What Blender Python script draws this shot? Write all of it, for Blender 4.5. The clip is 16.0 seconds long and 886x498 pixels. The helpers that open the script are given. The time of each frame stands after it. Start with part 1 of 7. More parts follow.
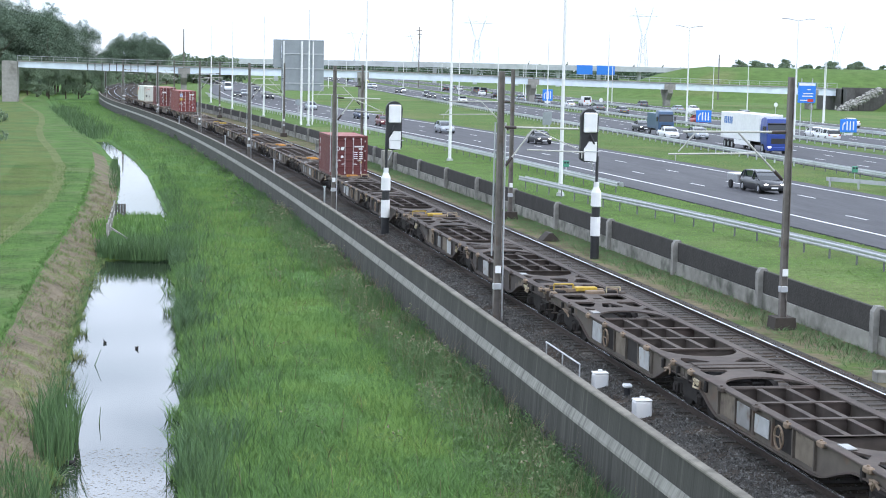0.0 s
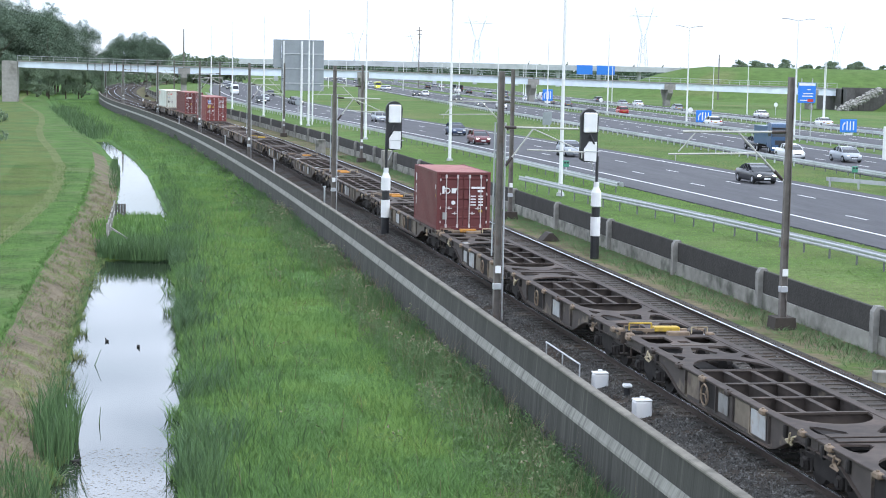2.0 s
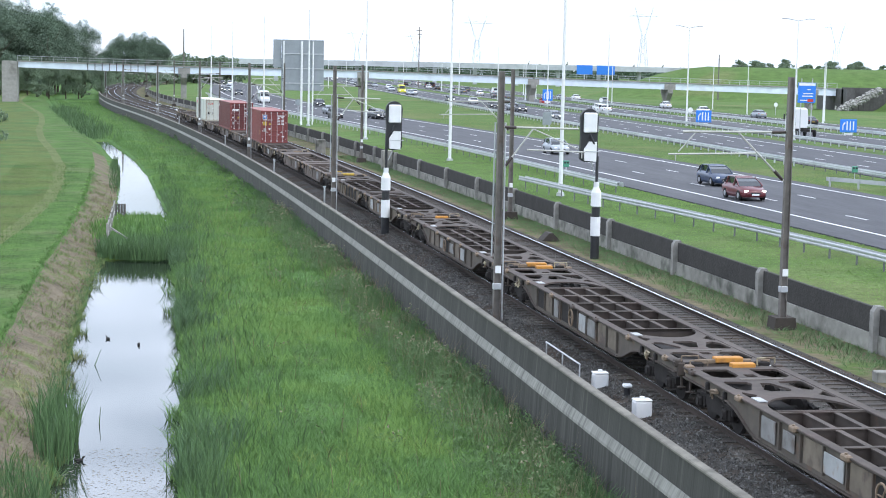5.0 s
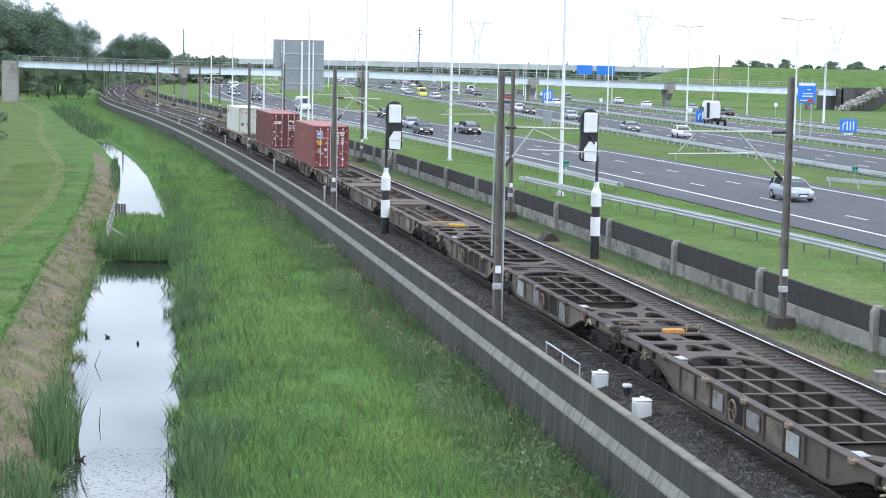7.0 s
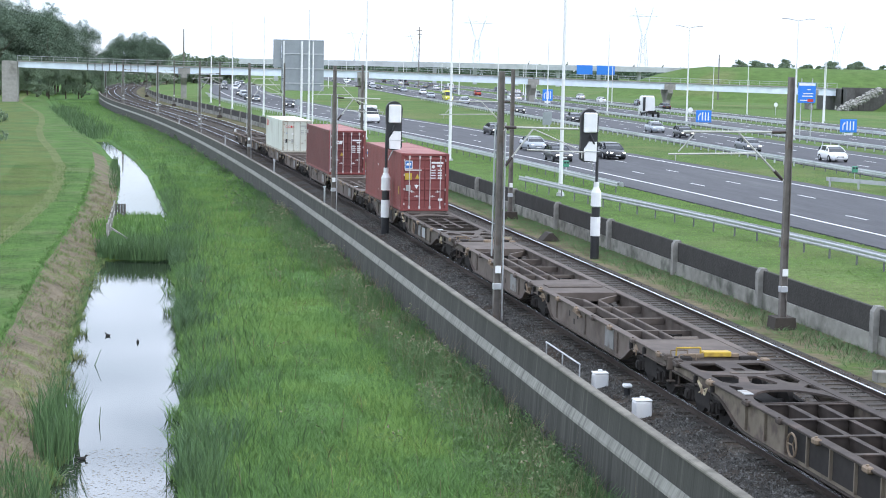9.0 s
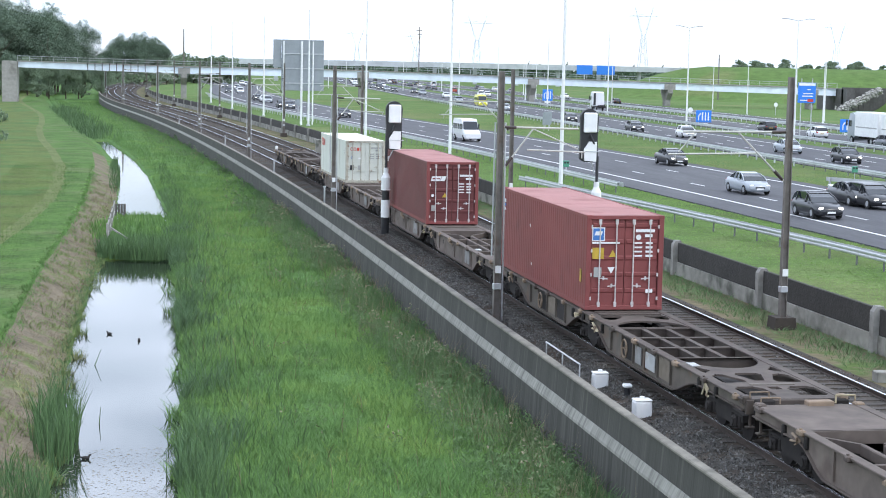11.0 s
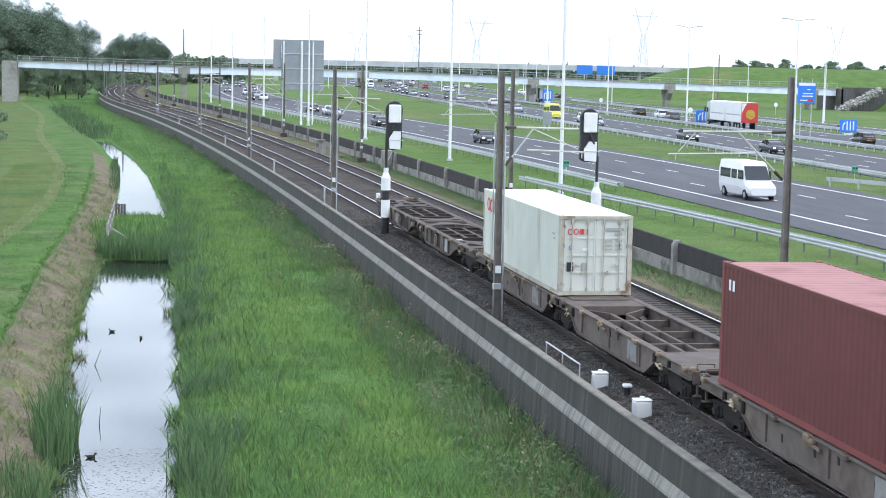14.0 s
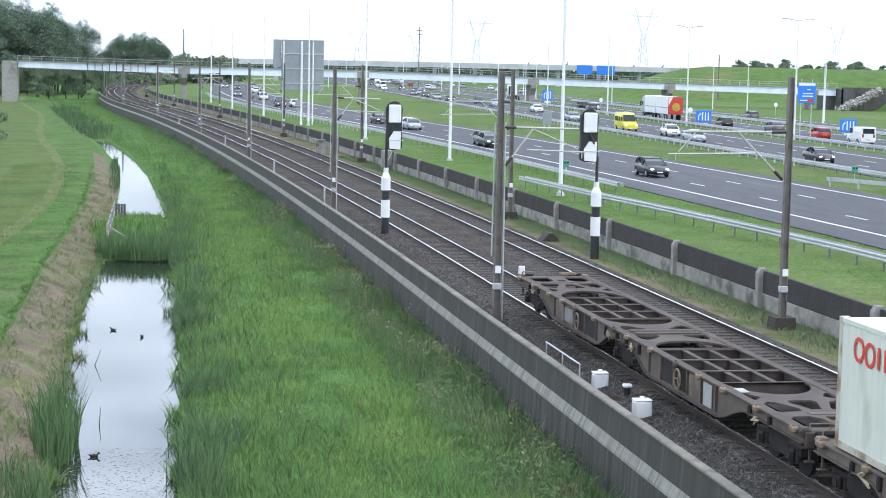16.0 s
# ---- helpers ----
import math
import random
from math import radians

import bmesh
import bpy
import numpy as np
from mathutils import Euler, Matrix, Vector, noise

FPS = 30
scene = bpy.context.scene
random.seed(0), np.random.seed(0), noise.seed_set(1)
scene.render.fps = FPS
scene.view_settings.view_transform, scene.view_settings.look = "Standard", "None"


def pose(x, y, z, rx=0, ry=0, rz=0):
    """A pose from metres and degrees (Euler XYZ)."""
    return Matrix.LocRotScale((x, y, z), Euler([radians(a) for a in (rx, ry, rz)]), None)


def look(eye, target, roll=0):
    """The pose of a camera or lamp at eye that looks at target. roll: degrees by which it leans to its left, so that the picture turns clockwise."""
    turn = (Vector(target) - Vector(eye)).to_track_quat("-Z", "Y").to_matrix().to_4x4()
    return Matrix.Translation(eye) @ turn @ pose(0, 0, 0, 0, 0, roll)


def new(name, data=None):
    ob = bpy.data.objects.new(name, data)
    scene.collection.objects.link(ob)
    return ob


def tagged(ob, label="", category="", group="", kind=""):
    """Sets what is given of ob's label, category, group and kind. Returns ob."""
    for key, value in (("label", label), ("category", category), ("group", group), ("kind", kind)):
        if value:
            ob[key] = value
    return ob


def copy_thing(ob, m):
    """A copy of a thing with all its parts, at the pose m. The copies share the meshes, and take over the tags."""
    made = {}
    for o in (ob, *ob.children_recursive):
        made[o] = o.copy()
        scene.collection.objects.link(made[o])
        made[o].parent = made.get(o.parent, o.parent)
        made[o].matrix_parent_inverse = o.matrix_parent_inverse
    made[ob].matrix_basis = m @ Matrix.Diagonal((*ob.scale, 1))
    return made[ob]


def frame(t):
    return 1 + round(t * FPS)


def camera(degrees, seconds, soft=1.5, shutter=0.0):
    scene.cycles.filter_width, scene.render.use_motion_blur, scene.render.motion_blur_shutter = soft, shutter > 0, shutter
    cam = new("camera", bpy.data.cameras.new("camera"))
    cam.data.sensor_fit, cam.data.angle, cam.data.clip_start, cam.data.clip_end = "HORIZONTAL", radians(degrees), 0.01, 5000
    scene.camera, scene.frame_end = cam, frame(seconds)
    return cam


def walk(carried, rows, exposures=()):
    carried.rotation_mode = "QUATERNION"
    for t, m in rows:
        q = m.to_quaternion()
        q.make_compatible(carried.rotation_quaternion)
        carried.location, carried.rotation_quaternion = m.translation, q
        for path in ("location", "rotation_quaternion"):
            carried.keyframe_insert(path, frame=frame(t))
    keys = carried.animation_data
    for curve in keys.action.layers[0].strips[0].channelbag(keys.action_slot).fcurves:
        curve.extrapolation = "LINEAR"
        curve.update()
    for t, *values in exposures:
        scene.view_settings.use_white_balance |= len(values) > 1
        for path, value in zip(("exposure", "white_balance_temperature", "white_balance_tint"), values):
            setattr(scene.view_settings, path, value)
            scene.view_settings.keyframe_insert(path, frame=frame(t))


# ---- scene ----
cam = camera(28.08, 16.0, soft=1.0)
EYE = (0.0, 0.0, 8.529)
AIM = (17.9407, 97.8325, 8.529 - 10.3404)
VIEW = look(EYE, AIM, 1.186)
walk(cam, [(0.0, VIEW), (16.0, VIEW)])
scene.view_settings.exposure = -0.51

# ---------------------------------------------------------------- light
world = bpy.data.worlds.new("sky")
scene.world = world
world.use_nodes = True
wn, wl = world.node_tree.nodes, world.node_tree.links
bg = wn["Background"]
sky = wn.new("ShaderNodeTexSky")
sky.sky_type, sky.sun_disc = "NISHITA", False
sky.sun_elevation, sky.sun_rotation = radians(53), radians(129)
sky.air_density, sky.dust_density = 1.0, 0.2
scale_sky = wn.new("ShaderNodeMix")
scale_sky.data_type, scale_sky.blend_type = "RGBA", "MULTIPLY"
scale_sky.inputs[0].default_value = 1.0
scale_sky.inputs[7].default_value = (0.13, 0.13, 0.13, 1)
wl.new(sky.outputs[0], scale_sky.inputs[6])
geo = wn.new("ShaderNodeTexCoord")
mapping = wn.new("ShaderNodeMapping")
mapping.inputs["Scale"].default_value = (1.0, 1.0, 3.2)
wl.new(geo.outputs["Generated"], mapping.inputs[0])
cloud = wn.new("ShaderNodeTexNoise")
cloud.inputs["Scale"].default_value = 6.0
cloud.inputs["Detail"].default_value = 6.0
wl.new(mapping.outputs[0], cloud.inputs["Vector"])
ramp = wn.new("ShaderNodeValToRGB")
ramp.color_ramp.elements[0].position, ramp.color_ramp.elements[0].color = 0.40, (0.50, 0.50, 0.50, 1)
ramp.color_ramp.elements[1].position, ramp.color_ramp.elements[1].color = 0.62, (1, 1, 1, 1)
wl.new(cloud.outputs["Fac"], ramp.inputs[0])
blend = wn.new("ShaderNodeMix")
blend.data_type = "RGBA"
wl.new(ramp.outputs[0], blend.inputs[0])
wl.new(scale_sky.outputs[2], blend.inputs[6])
blend.inputs[7].default_value = (1.82, 2.05, 2.48, 1)
# an overcast sky is brighter overhead than at the horizon
split = wn.new("ShaderNodeSeparateXYZ")
wl.new(geo.outputs["Generated"], split.inputs[0])
lift = wn.new("ShaderNodeMapRange")
lift.interpolation_type = "SMOOTHSTEP"
lift.inputs[1].default_value, lift.inputs[2].default_value = 0.02, 0.28
lift.inputs[3].default_value, lift.inputs[4].default_value = 1.08, 1.6
wl.new(split.outputs[2], lift.inputs[0])
grow = wn.new("ShaderNodeVectorMath")
grow.operation = "SCALE"
wl.new(blend.outputs[2], grow.inputs[0]), wl.new(lift.outputs[0], grow.inputs["Scale"])
wl.new(grow.outputs[0], bg.inputs[0])
bg.inputs[1].default_value = 1.0

sun_data = bpy.data.lights.new("sun", "SUN")
sun_data.energy, sun_data.angle, sun_data.color = 1.5, radians(12), (1.0, 0.95, 0.86)
sun = new("sun", sun_data)
sun.matrix_world = look((55, -45, 95), (0, 0, 0))


# ---------------------------------------------------------------- materials
def mat(name, col, rough=0.7, metal=0.0, vary=0.25, scale=6.0, bump=0.0, island=0.0, obj=0.0, stain=None, stain_scale=1.0, stain_at=0.55, coat=0.0, stretch=None, spec=0.5, place=False, soft_up=0.0):
    """Principled surface with two scales of variation; stain: a second colour in patches of their own shape."""
    m = bpy.data.materials.new(name)
    m.use_nodes = True
    n, l = m.node_tree.nodes, m.node_tree.links
    b = n["Principled BSDF"]
    b.inputs["Roughness"].default_value, b.inputs["Metallic"].default_value = rough, metal
    b.inputs["Coat Weight"].default_value = coat
    b.inputs["Specular IOR Level"].default_value = spec
    tc = n.new("ShaderNodeTexCoord")
    vec = tc.outputs["Object"]
    if place:  # still pieces on shared meshes: shift the pattern by each piece's own position
        oi, va = n.new("ShaderNodeObjectInfo"), n.new("ShaderNodeVectorMath")
        l.new(vec, va.inputs[0]), l.new(oi.outputs["Location"], va.inputs[1])
        vec = va.outputs[0]
    if stretch:
        mp = n.new("ShaderNodeMapping")
        mp.inputs["Scale"].default_value = stretch
        l.new(vec, mp.inputs[0])
        vec = mp.outputs[0]
    n1, n2 = n.new("ShaderNodeTexNoise"), n.new("ShaderNodeTexNoise")
    n1.inputs["Scale"].default_value, n1.inputs["Detail"].default_value = scale, 6.0
    n2.inputs["Scale"].default_value, n2.inputs["Detail"].default_value = scale * 0.13, 3.0
    l.new(vec, n1.inputs["Vector"]), l.new(vec, n2.inputs["Vector"])
    add = n.new("ShaderNodeMath")
    add.operation = "ADD"
    l.new(n1.outputs["Fac"], add.inputs[0]), l.new(n2.outputs["Fac"], add.inputs[1])
    val = add.outputs[0]
    for amount, node, out in ((island, "ShaderNodeNewGeometry", "Random Per Island"), (obj, "ShaderNodeObjectInfo", "Random")):
        if amount:
            g = n.new(node)
            ma = n.new("ShaderNodeMath")
            ma.operation = "MULTIPLY_ADD"
            l.new(g.outputs[out], ma.inputs[0])
            ma.inputs[1].default_value = amount
            l.new(val, ma.inputs[2])
            val = ma.outputs[0]
    mr = n.new("ShaderNodeMapRange")
    extra = island + obj
    mr.inputs[1].default_value, mr.inputs[2].default_value = 0.65, 1.35 + extra
    mr.inputs[3].default_value, mr.inputs[4].default_value = 1.0 - vary, 1.0 + vary
    l.new(val, mr.inputs[0])
    base = n.new("ShaderNodeRGB")
    base.outputs[0].default_value = (*col, 1)
    src = base.outputs[0]
    if stain:
        n3 = n.new("ShaderNodeTexNoise")
        n3.inputs["Scale"].default_value, n3.inputs["Detail"].default_value = stain_scale, 7.0
        l.new(vec, n3.inputs["Vector"])
        cr = n.new("ShaderNodeValToRGB")
        cr.color_ramp.elements[0].position, cr.color_ramp.elements[1].position = stain_at, stain_at + 0.14
        l.new(n3.outputs["Fac"], cr.inputs[0])
        mx = n.new("ShaderNodeMix")
        mx.data_type = "RGBA"
        l.new(cr.outputs[0], mx.inputs[0]), l.new(src, mx.inputs[6])
        mx.inputs[7].default_value = (*stain, 1)
        src = mx.outputs[2]
    hs = n.new("ShaderNodeHueSaturation")
    l.new(src, hs.inputs["Color"]), l.new(mr.outputs[0], hs.inputs["Value"])
    l.new(hs.outputs[0], b.inputs["Base Color"])
    if bump:
        bp = n.new("ShaderNodeBump")
        bp.inputs["Strength"].default_value, bp.inputs["Distance"].default_value = 0.6, bump
        l.new(n1.outputs["Fac"], bp.inputs["Height"]), l.new(bp.outputs[0], b.inputs["Normal"])
    if soft_up:  # thin blades scatter light between them and shade softly, as a lawn does
        g, mx = n.new("ShaderNodeNewGeometry"), n.new("ShaderNodeMix")
        mx.data_type = "VECTOR"
        mx.inputs[0].default_value = soft_up
        mx.inputs[5].default_value = (0.0, 0.0, 1.0)
        l.new(g.outputs["Normal"], mx.inputs[4]), l.new(mx.outputs[1], b.inputs["Normal"])
    return m


def glow(name, col, strength):
    m = mat(name, col, 0.3)
    b = m.node_tree.nodes["Principled BSDF"]
    b.inputs["Emission Color"].default_value, b.inputs["Emission Strength"].default_value = (*col, 1), strength
    return m


LAWN = mat("mown_lawn", (0.069, 0.130, 0.031), 0.9, vary=0.4, scale=4.0, bump=0.02, stain=(0.098, 0.135, 0.05), stain_scale=0.22, stain_at=0.5, spec=0.08)
OLIVE = mat("olive_lawn", (0.094, 0.124, 0.036), 0.9, vary=0.36, scale=3.0, bump=0.02, stain=(0.07, 0.125, 0.036), stain_scale=0.2, stain_at=0.48, spec=0.08)
PATHGRASS = mat("trodden_grass", (0.118, 0.142, 0.054), 0.9, vary=0.35, scale=5.0, bump=0.03, spec=0.08)
DRYBANK = mat("dry_bank", (0.165, 0.138, 0.098), 0.95, vary=0.4, scale=5.0, bump=0.03, stain=(0.12, 0.145, 0.055), stain_scale=0.9, stain_at=0.5, spec=0.08)
MEADOW = mat("meadow_soil", (0.085, 0.16, 0.05), 0.95, vary=0.4, scale=3.0, bump=0.1, stain=(0.10, 0.15, 0.03), stain_scale=0.3, spec=0.08)
VERGE = mat("verge_grass", (0.098, 0.158, 0.047), 0.95, vary=0.3, scale=3.0, bump=0.06, stain=(0.145, 0.170, 0.068), stain_scale=0.05, stain_at=0.52, spec=0.08)
TRACKSIDE = mat("trackside_soil", (0.14, 0.12, 0.075), 0.95, vary=0.4, scale=4.0, bump=0.04, stain=(0.085, 0.125, 0.04), stain_scale=0.9, stain_at=0.51, spec=0.08)
BALLAST = mat("ballast_bed", (0.072, 0.067, 0.060), 0.95, vary=0.55, scale=16.0, bump=0.05, stain=(0.062, 0.048, 0.038), stain_scale=0.5, stain_at=0.45, spec=0.08)
STONE = mat("ballast_stone", (0.132, 0.127, 0.119), 0.9, vary=0.8, scale=20.0, island=1.2)
BLADE = mat("grass_blade", (0.118, 0.232, 0.064), 0.75, vary=0.32, scale=1.2, island=0.45, stain=(0.160, 0.29, 0.075), stain_scale=0.30, stain_at=0.46, spec=0.15, soft_up=0.7)
VERGEBLADE = mat("verge_blade", (0.18, 0.235, 0.085), 0.8, vary=0.25, scale=0.25, island=0.35, stain=(0.26, 0.25, 0.12), stain_scale=0.12, stain_at=0.5, spec=0.1, soft_up=0.7)
VERGEFRESH = mat("near_verge_blade", (0.180, 0.310, 0.076), 0.8, vary=0.25, scale=0.5, island=0.35, stain=(0.17, 0.215, 0.085), stain_scale=0.35, stain_at=0.52, spec=0.1, soft_up=0.7)
DARKBLADE = mat("sedge_blade", (0.085, 0.160, 0.058), 0.7, vary=0.35, scale=0.6, island=0.5, spec=0.2, soft_up=0.7)
FRESH = mat("fresh_blade", (0.178, 0.31, 0.072), 0.75, vary=0.28, scale=0.7, island=0.4, stain=(0.24, 0.30, 0.08), stain_scale=0.5, stain_at=0.55, spec=0.15, soft_up=0.7)
SEDGEBLUE = mat("blue_sedge_blade", (0.088, 0.162, 0.070), 0.7, vary=0.45, scale=0.6, island=0.9, spec=0.2, soft_up=0.7)
WEEDLEAF = mat("weed_leaf", (0.125, 0.205, 0.085), 0.85, vary=0.35, scale=0.8, island=0.5, stain=(0.185, 0.20, 0.105), stain_scale=0.6, stain_at=0.54, spec=0.15, soft_up=0.7)
SEEDHEAD = mat("pale_seed_head", (0.27, 0.25, 0.16), 0.9, vary=0.4, scale=1.0, island=0.8)
STRAW = mat("dry_stalk", (0.24, 0.19, 0.115), 0.9, vary=0.3, scale=0.6, island=0.4)
# foliage lightened and greyed: the haze before the far trees is in this colour
HAZYLEAF = mat("leaf", (0.150, 0.205, 0.145), 0.8, vary=0.35, scale=0.12, island=0.4, spec=0.2)
LEAF2 = mat("leaf_pale", (0.19, 0.25, 0.16), 0.8, vary=0.35, scale=0.12, island=0.4, spec=0.2)
BARK = mat("bark", (0.10, 0.08, 0.06), 0.95, vary=0.4, scale=5.0, bump=0.03)
ASPHALT = mat("asphalt", (0.085, 0.085, 0.092), 0.85, vary=0.22, scale=7.0, bump=0.004, stain=(0.105, 0.105, 0.110), stain_scale=0.15, stretch=(1, 0.12, 1), spec=0.25)
ROADWHITE = mat("road_marking", (0.72, 0.72, 0.70), 0.6, vary=0.15, scale=3.0)
CONCRETE = mat("concrete", (0.33, 0.32, 0.29), 0.9, vary=0.25, scale=3.0, bump=0.01, stain=(0.20, 0.19, 0.17), stain_scale=0.8)
# weathered concrete; the shade on its upright west face is partly in the colour
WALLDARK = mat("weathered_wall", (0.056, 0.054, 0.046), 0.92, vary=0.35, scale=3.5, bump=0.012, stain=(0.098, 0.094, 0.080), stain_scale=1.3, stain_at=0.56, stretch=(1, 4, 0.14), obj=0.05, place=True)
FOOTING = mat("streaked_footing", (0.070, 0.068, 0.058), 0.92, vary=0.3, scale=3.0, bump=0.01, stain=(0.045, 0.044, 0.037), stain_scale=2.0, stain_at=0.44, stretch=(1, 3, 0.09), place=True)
# light on the upward-facing ledge is put into this paler, streaked colour
LEDGE = mat("skylit_streaked_ledge", (0.25, 0.243, 0.212), 0.85, vary=0.3, scale=2.5, bump=0.01, stain=(0.155, 0.150, 0.130), stain_scale=1.6, stain_at=0.5, stretch=(1, 4, 0.3), place=True)
CAPSTONE = mat("wall_cap", (0.19, 0.175, 0.145), 0.9, vary=0.3, scale=4.0, stain=(0.11, 0.105, 0.085), stain_scale=2.0, place=True)
PANELDARK = mat("dark_noise_panel", (0.043, 0.040, 0.036), 0.95, vary=0.4, scale=9.0, bump=0.03, obj=0.3, place=True)
PLANK = mat("pale_plank", (0.275, 0.265, 0.232), 0.9, vary=0.35, scale=3.0, stain=(0.12, 0.122, 0.10), stain_scale=1.3, stain_at=0.50, stretch=(1, 0.7, 0.8), place=True)
POSTC = mat("concrete_post", (0.27, 0.26, 0.235), 0.9, vary=0.3, scale=4.0, bump=0.01)
RAILTOP = mat("rail_head", (0.80, 0.80, 0.82), 0.22, 0.85, vary=0.1, scale=4.0)
RAILSIDE = mat("rail_rust", (0.06, 0.044, 0.036), 0.85, 0.2, vary=0.3, scale=6.0)
SLEEPER = mat("sleeper", (0.056, 0.046, 0.038), 0.9, vary=0.3, scale=6.0, obj=0.5)
MASTM = mat("mast_steel", (0.20, 0.18, 0.16), 0.75, 0.3, vary=0.3, scale=3.0, stain=(0.14, 0.10, 0.075), stain_scale=1.4)
GALV = mat("galvanised", (0.52, 0.53, 0.54), 0.5, 0.5, vary=0.2, scale=3.0, obj=0.2)
POSTSTEEL = mat("weathered_post_steel", (0.20, 0.205, 0.20), 0.7, 0.3, vary=0.25, scale=4.0)
TUBE = mat("cantilever_tube", (0.50, 0.49, 0.45), 0.6, 0.3, vary=0.2, scale=3.0)
INSUL = mat("insulator", (0.05, 0.035, 0.03), 0.4, vary=0.2)
WHITEP = mat("white_paint", (0.80, 0.80, 0.79), 0.5, vary=0.08, scale=3.0)
BLACKP = mat("black_paint", (0.025, 0.025, 0.027), 0.5, vary=0.2, scale=3.0)
BRIDGEW = mat("bridge_girder", (0.74, 0.81, 0.88), 0.6, vary=0.1, scale=0.8, stain=(0.66, 0.72, 0.78), stain_scale=0.3)
BRIDGED = mat("bridge_concrete", (0.30, 0.285, 0.26), 0.9, vary=0.25, scale=1.5, stain=(0.2, 0.19, 0.17), stain_scale=0.4)
DARKSHEET = mat("sheet_piling", (0.10, 0.095, 0.09), 0.9, vary=0.3, scale=2.0)
RUBBLE = mat("riprap", (0.36, 0.345, 0.32), 0.9, vary=0.4, scale=2.0, island=0.8)
# sign blue, lightened to include the haze of the distance
BLUES = mat("hazy_sign_blue", (0.03, 0.21, 0.72), 0.45, vary=0.06)
REDS = mat("sign_red", (0.55, 0.05, 0.04), 0.5, vary=0.06)
SIGNBACK = mat("sign_back", (0.30, 0.325, 0.34), 0.6, 0.3, vary=0.12, scale=1.5)
RUSTBROWN = mat("wagon_brown", (0.060, 0.046, 0.038), 0.85, 0.1, vary=0.45, scale=3.0, bump=0.004, stain=(0.095, 0.068, 0.055), stain_scale=0.9, stain_at=0.55)
TAUPE = mat("wagon_taupe", (0.122, 0.097, 0.081), 0.85, 0.1, vary=0.25, scale=3.0, bump=0.004, stain=(0.095, 0.074, 0.063), stain_scale=0.9, stain_at=0.50)
RUSTGREY = mat("wagon_grey", (0.082, 0.065, 0.054), 0.85, 0.1, vary=0.35, scale=3.0, bump=0.004, stain=(0.085, 0.062, 0.052), stain_scale=1.3, stain_at=0.52)
WEBGREY = mat("wagon_side_grey", (0.110, 0.092, 0.075), 0.8, 0.1, vary=0.3, scale=2.5, stain=(0.13, 0.09, 0.065), stain_scale=1.8, stain_at=0.54)
WEBBROWN = mat("wagon_side_brown", (0.075, 0.062, 0.055), 0.85, 0.1, vary=0.3, scale=2.5, stain=(0.235, 0.19, 0.14), stain_scale=1.4, stain_at=0.57)
# grime colour, also laid on flat as the shade in wagon recesses and holes
UNDER = mat("grime_and_hollow_shade", (0.026, 0.022, 0.020), 0.9, 0.2, vary=0.35, scale=5.0)
PATCH = mat("pale_side_panel", (0.38, 0.385, 0.38), 0.75, vary=0.25, scale=3.0, stain=(0.3, 0.25, 0.2), stain_scale=2.5)
YELLOW = mat("yellow_paint", (0.50, 0.33, 0.04), 0.6, vary=0.25, scale=4.0, stain=(0.3, 0.19, 0.05), stain_scale=3.0)
ORANGE = mat("orange_paint", (0.50, 0.22, 0.035), 0.6, vary=0.25, scale=4.0, stain=(0.3, 0.15, 0.05), stain_scale=3.0)
LEVER = mat("worn_pale_lever", (0.40, 0.34, 0.22), 0.75, vary=0.4, scale=8.0, stain=(0.16, 0.11, 0.07), stain_scale=4.0, stain_at=0.5)
TANPANEL = mat("dirty_tan_panel", (0.17, 0.14, 0.105), 0.85, vary=0.35, scale=3.0, stain=(0.10, 0.075, 0.06), stain_scale=2.0, stain_at=0.5)
PANELGREY = mat("dusty_grey_panel", (0.235, 0.23, 0.22), 0.8, vary=0.3, scale=3.0, stain=(0.15, 0.12, 0.10), stain_scale=2.2, stain_at=0.52)
WEBTAUPE = mat("wagon_side_taupe", (0.150, 0.122, 0.102), 0.85, 0.1, vary=0.3, scale=2.5, stain=(0.115, 0.088, 0.072), stain_scale=1.2, stain_at=0.52)
FITTING = mat("tan_fitting", (0.22, 0.16, 0.11), 0.8, vary=0.3, scale=6.0)
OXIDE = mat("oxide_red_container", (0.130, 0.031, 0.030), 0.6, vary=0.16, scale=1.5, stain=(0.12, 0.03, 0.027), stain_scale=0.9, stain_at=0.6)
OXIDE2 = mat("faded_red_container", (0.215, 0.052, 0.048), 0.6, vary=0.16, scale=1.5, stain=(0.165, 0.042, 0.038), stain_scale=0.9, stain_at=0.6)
# OXROOF and CREAMROOF are paler than the sides they cover
OXROOF = mat("pale_red_roof", (0.34, 0.155, 0.142), 0.7, vary=0.15, scale=1.2, stain=(0.26, 0.105, 0.094), stain_scale=0.7)
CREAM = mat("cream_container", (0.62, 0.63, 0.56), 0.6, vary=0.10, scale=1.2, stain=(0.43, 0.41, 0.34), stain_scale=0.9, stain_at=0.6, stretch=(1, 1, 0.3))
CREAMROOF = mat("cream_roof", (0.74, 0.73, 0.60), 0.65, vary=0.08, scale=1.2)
RUSTEDGE = mat("rusty_edge", (0.46, 0.43, 0.35), 0.8, vary=0.25, scale=4.0, stain=(0.22, 0.13, 0.085), stain_scale=1.6, stain_at=0.53)
BAR = mat("lock_bar", (0.60, 0.55, 0.53), 0.5, 0.3, vary=0.15, scale=5.0)
LOGOWHITE = mat("white_mark", (0.78, 0.77, 0.76), 0.6, vary=0.05)
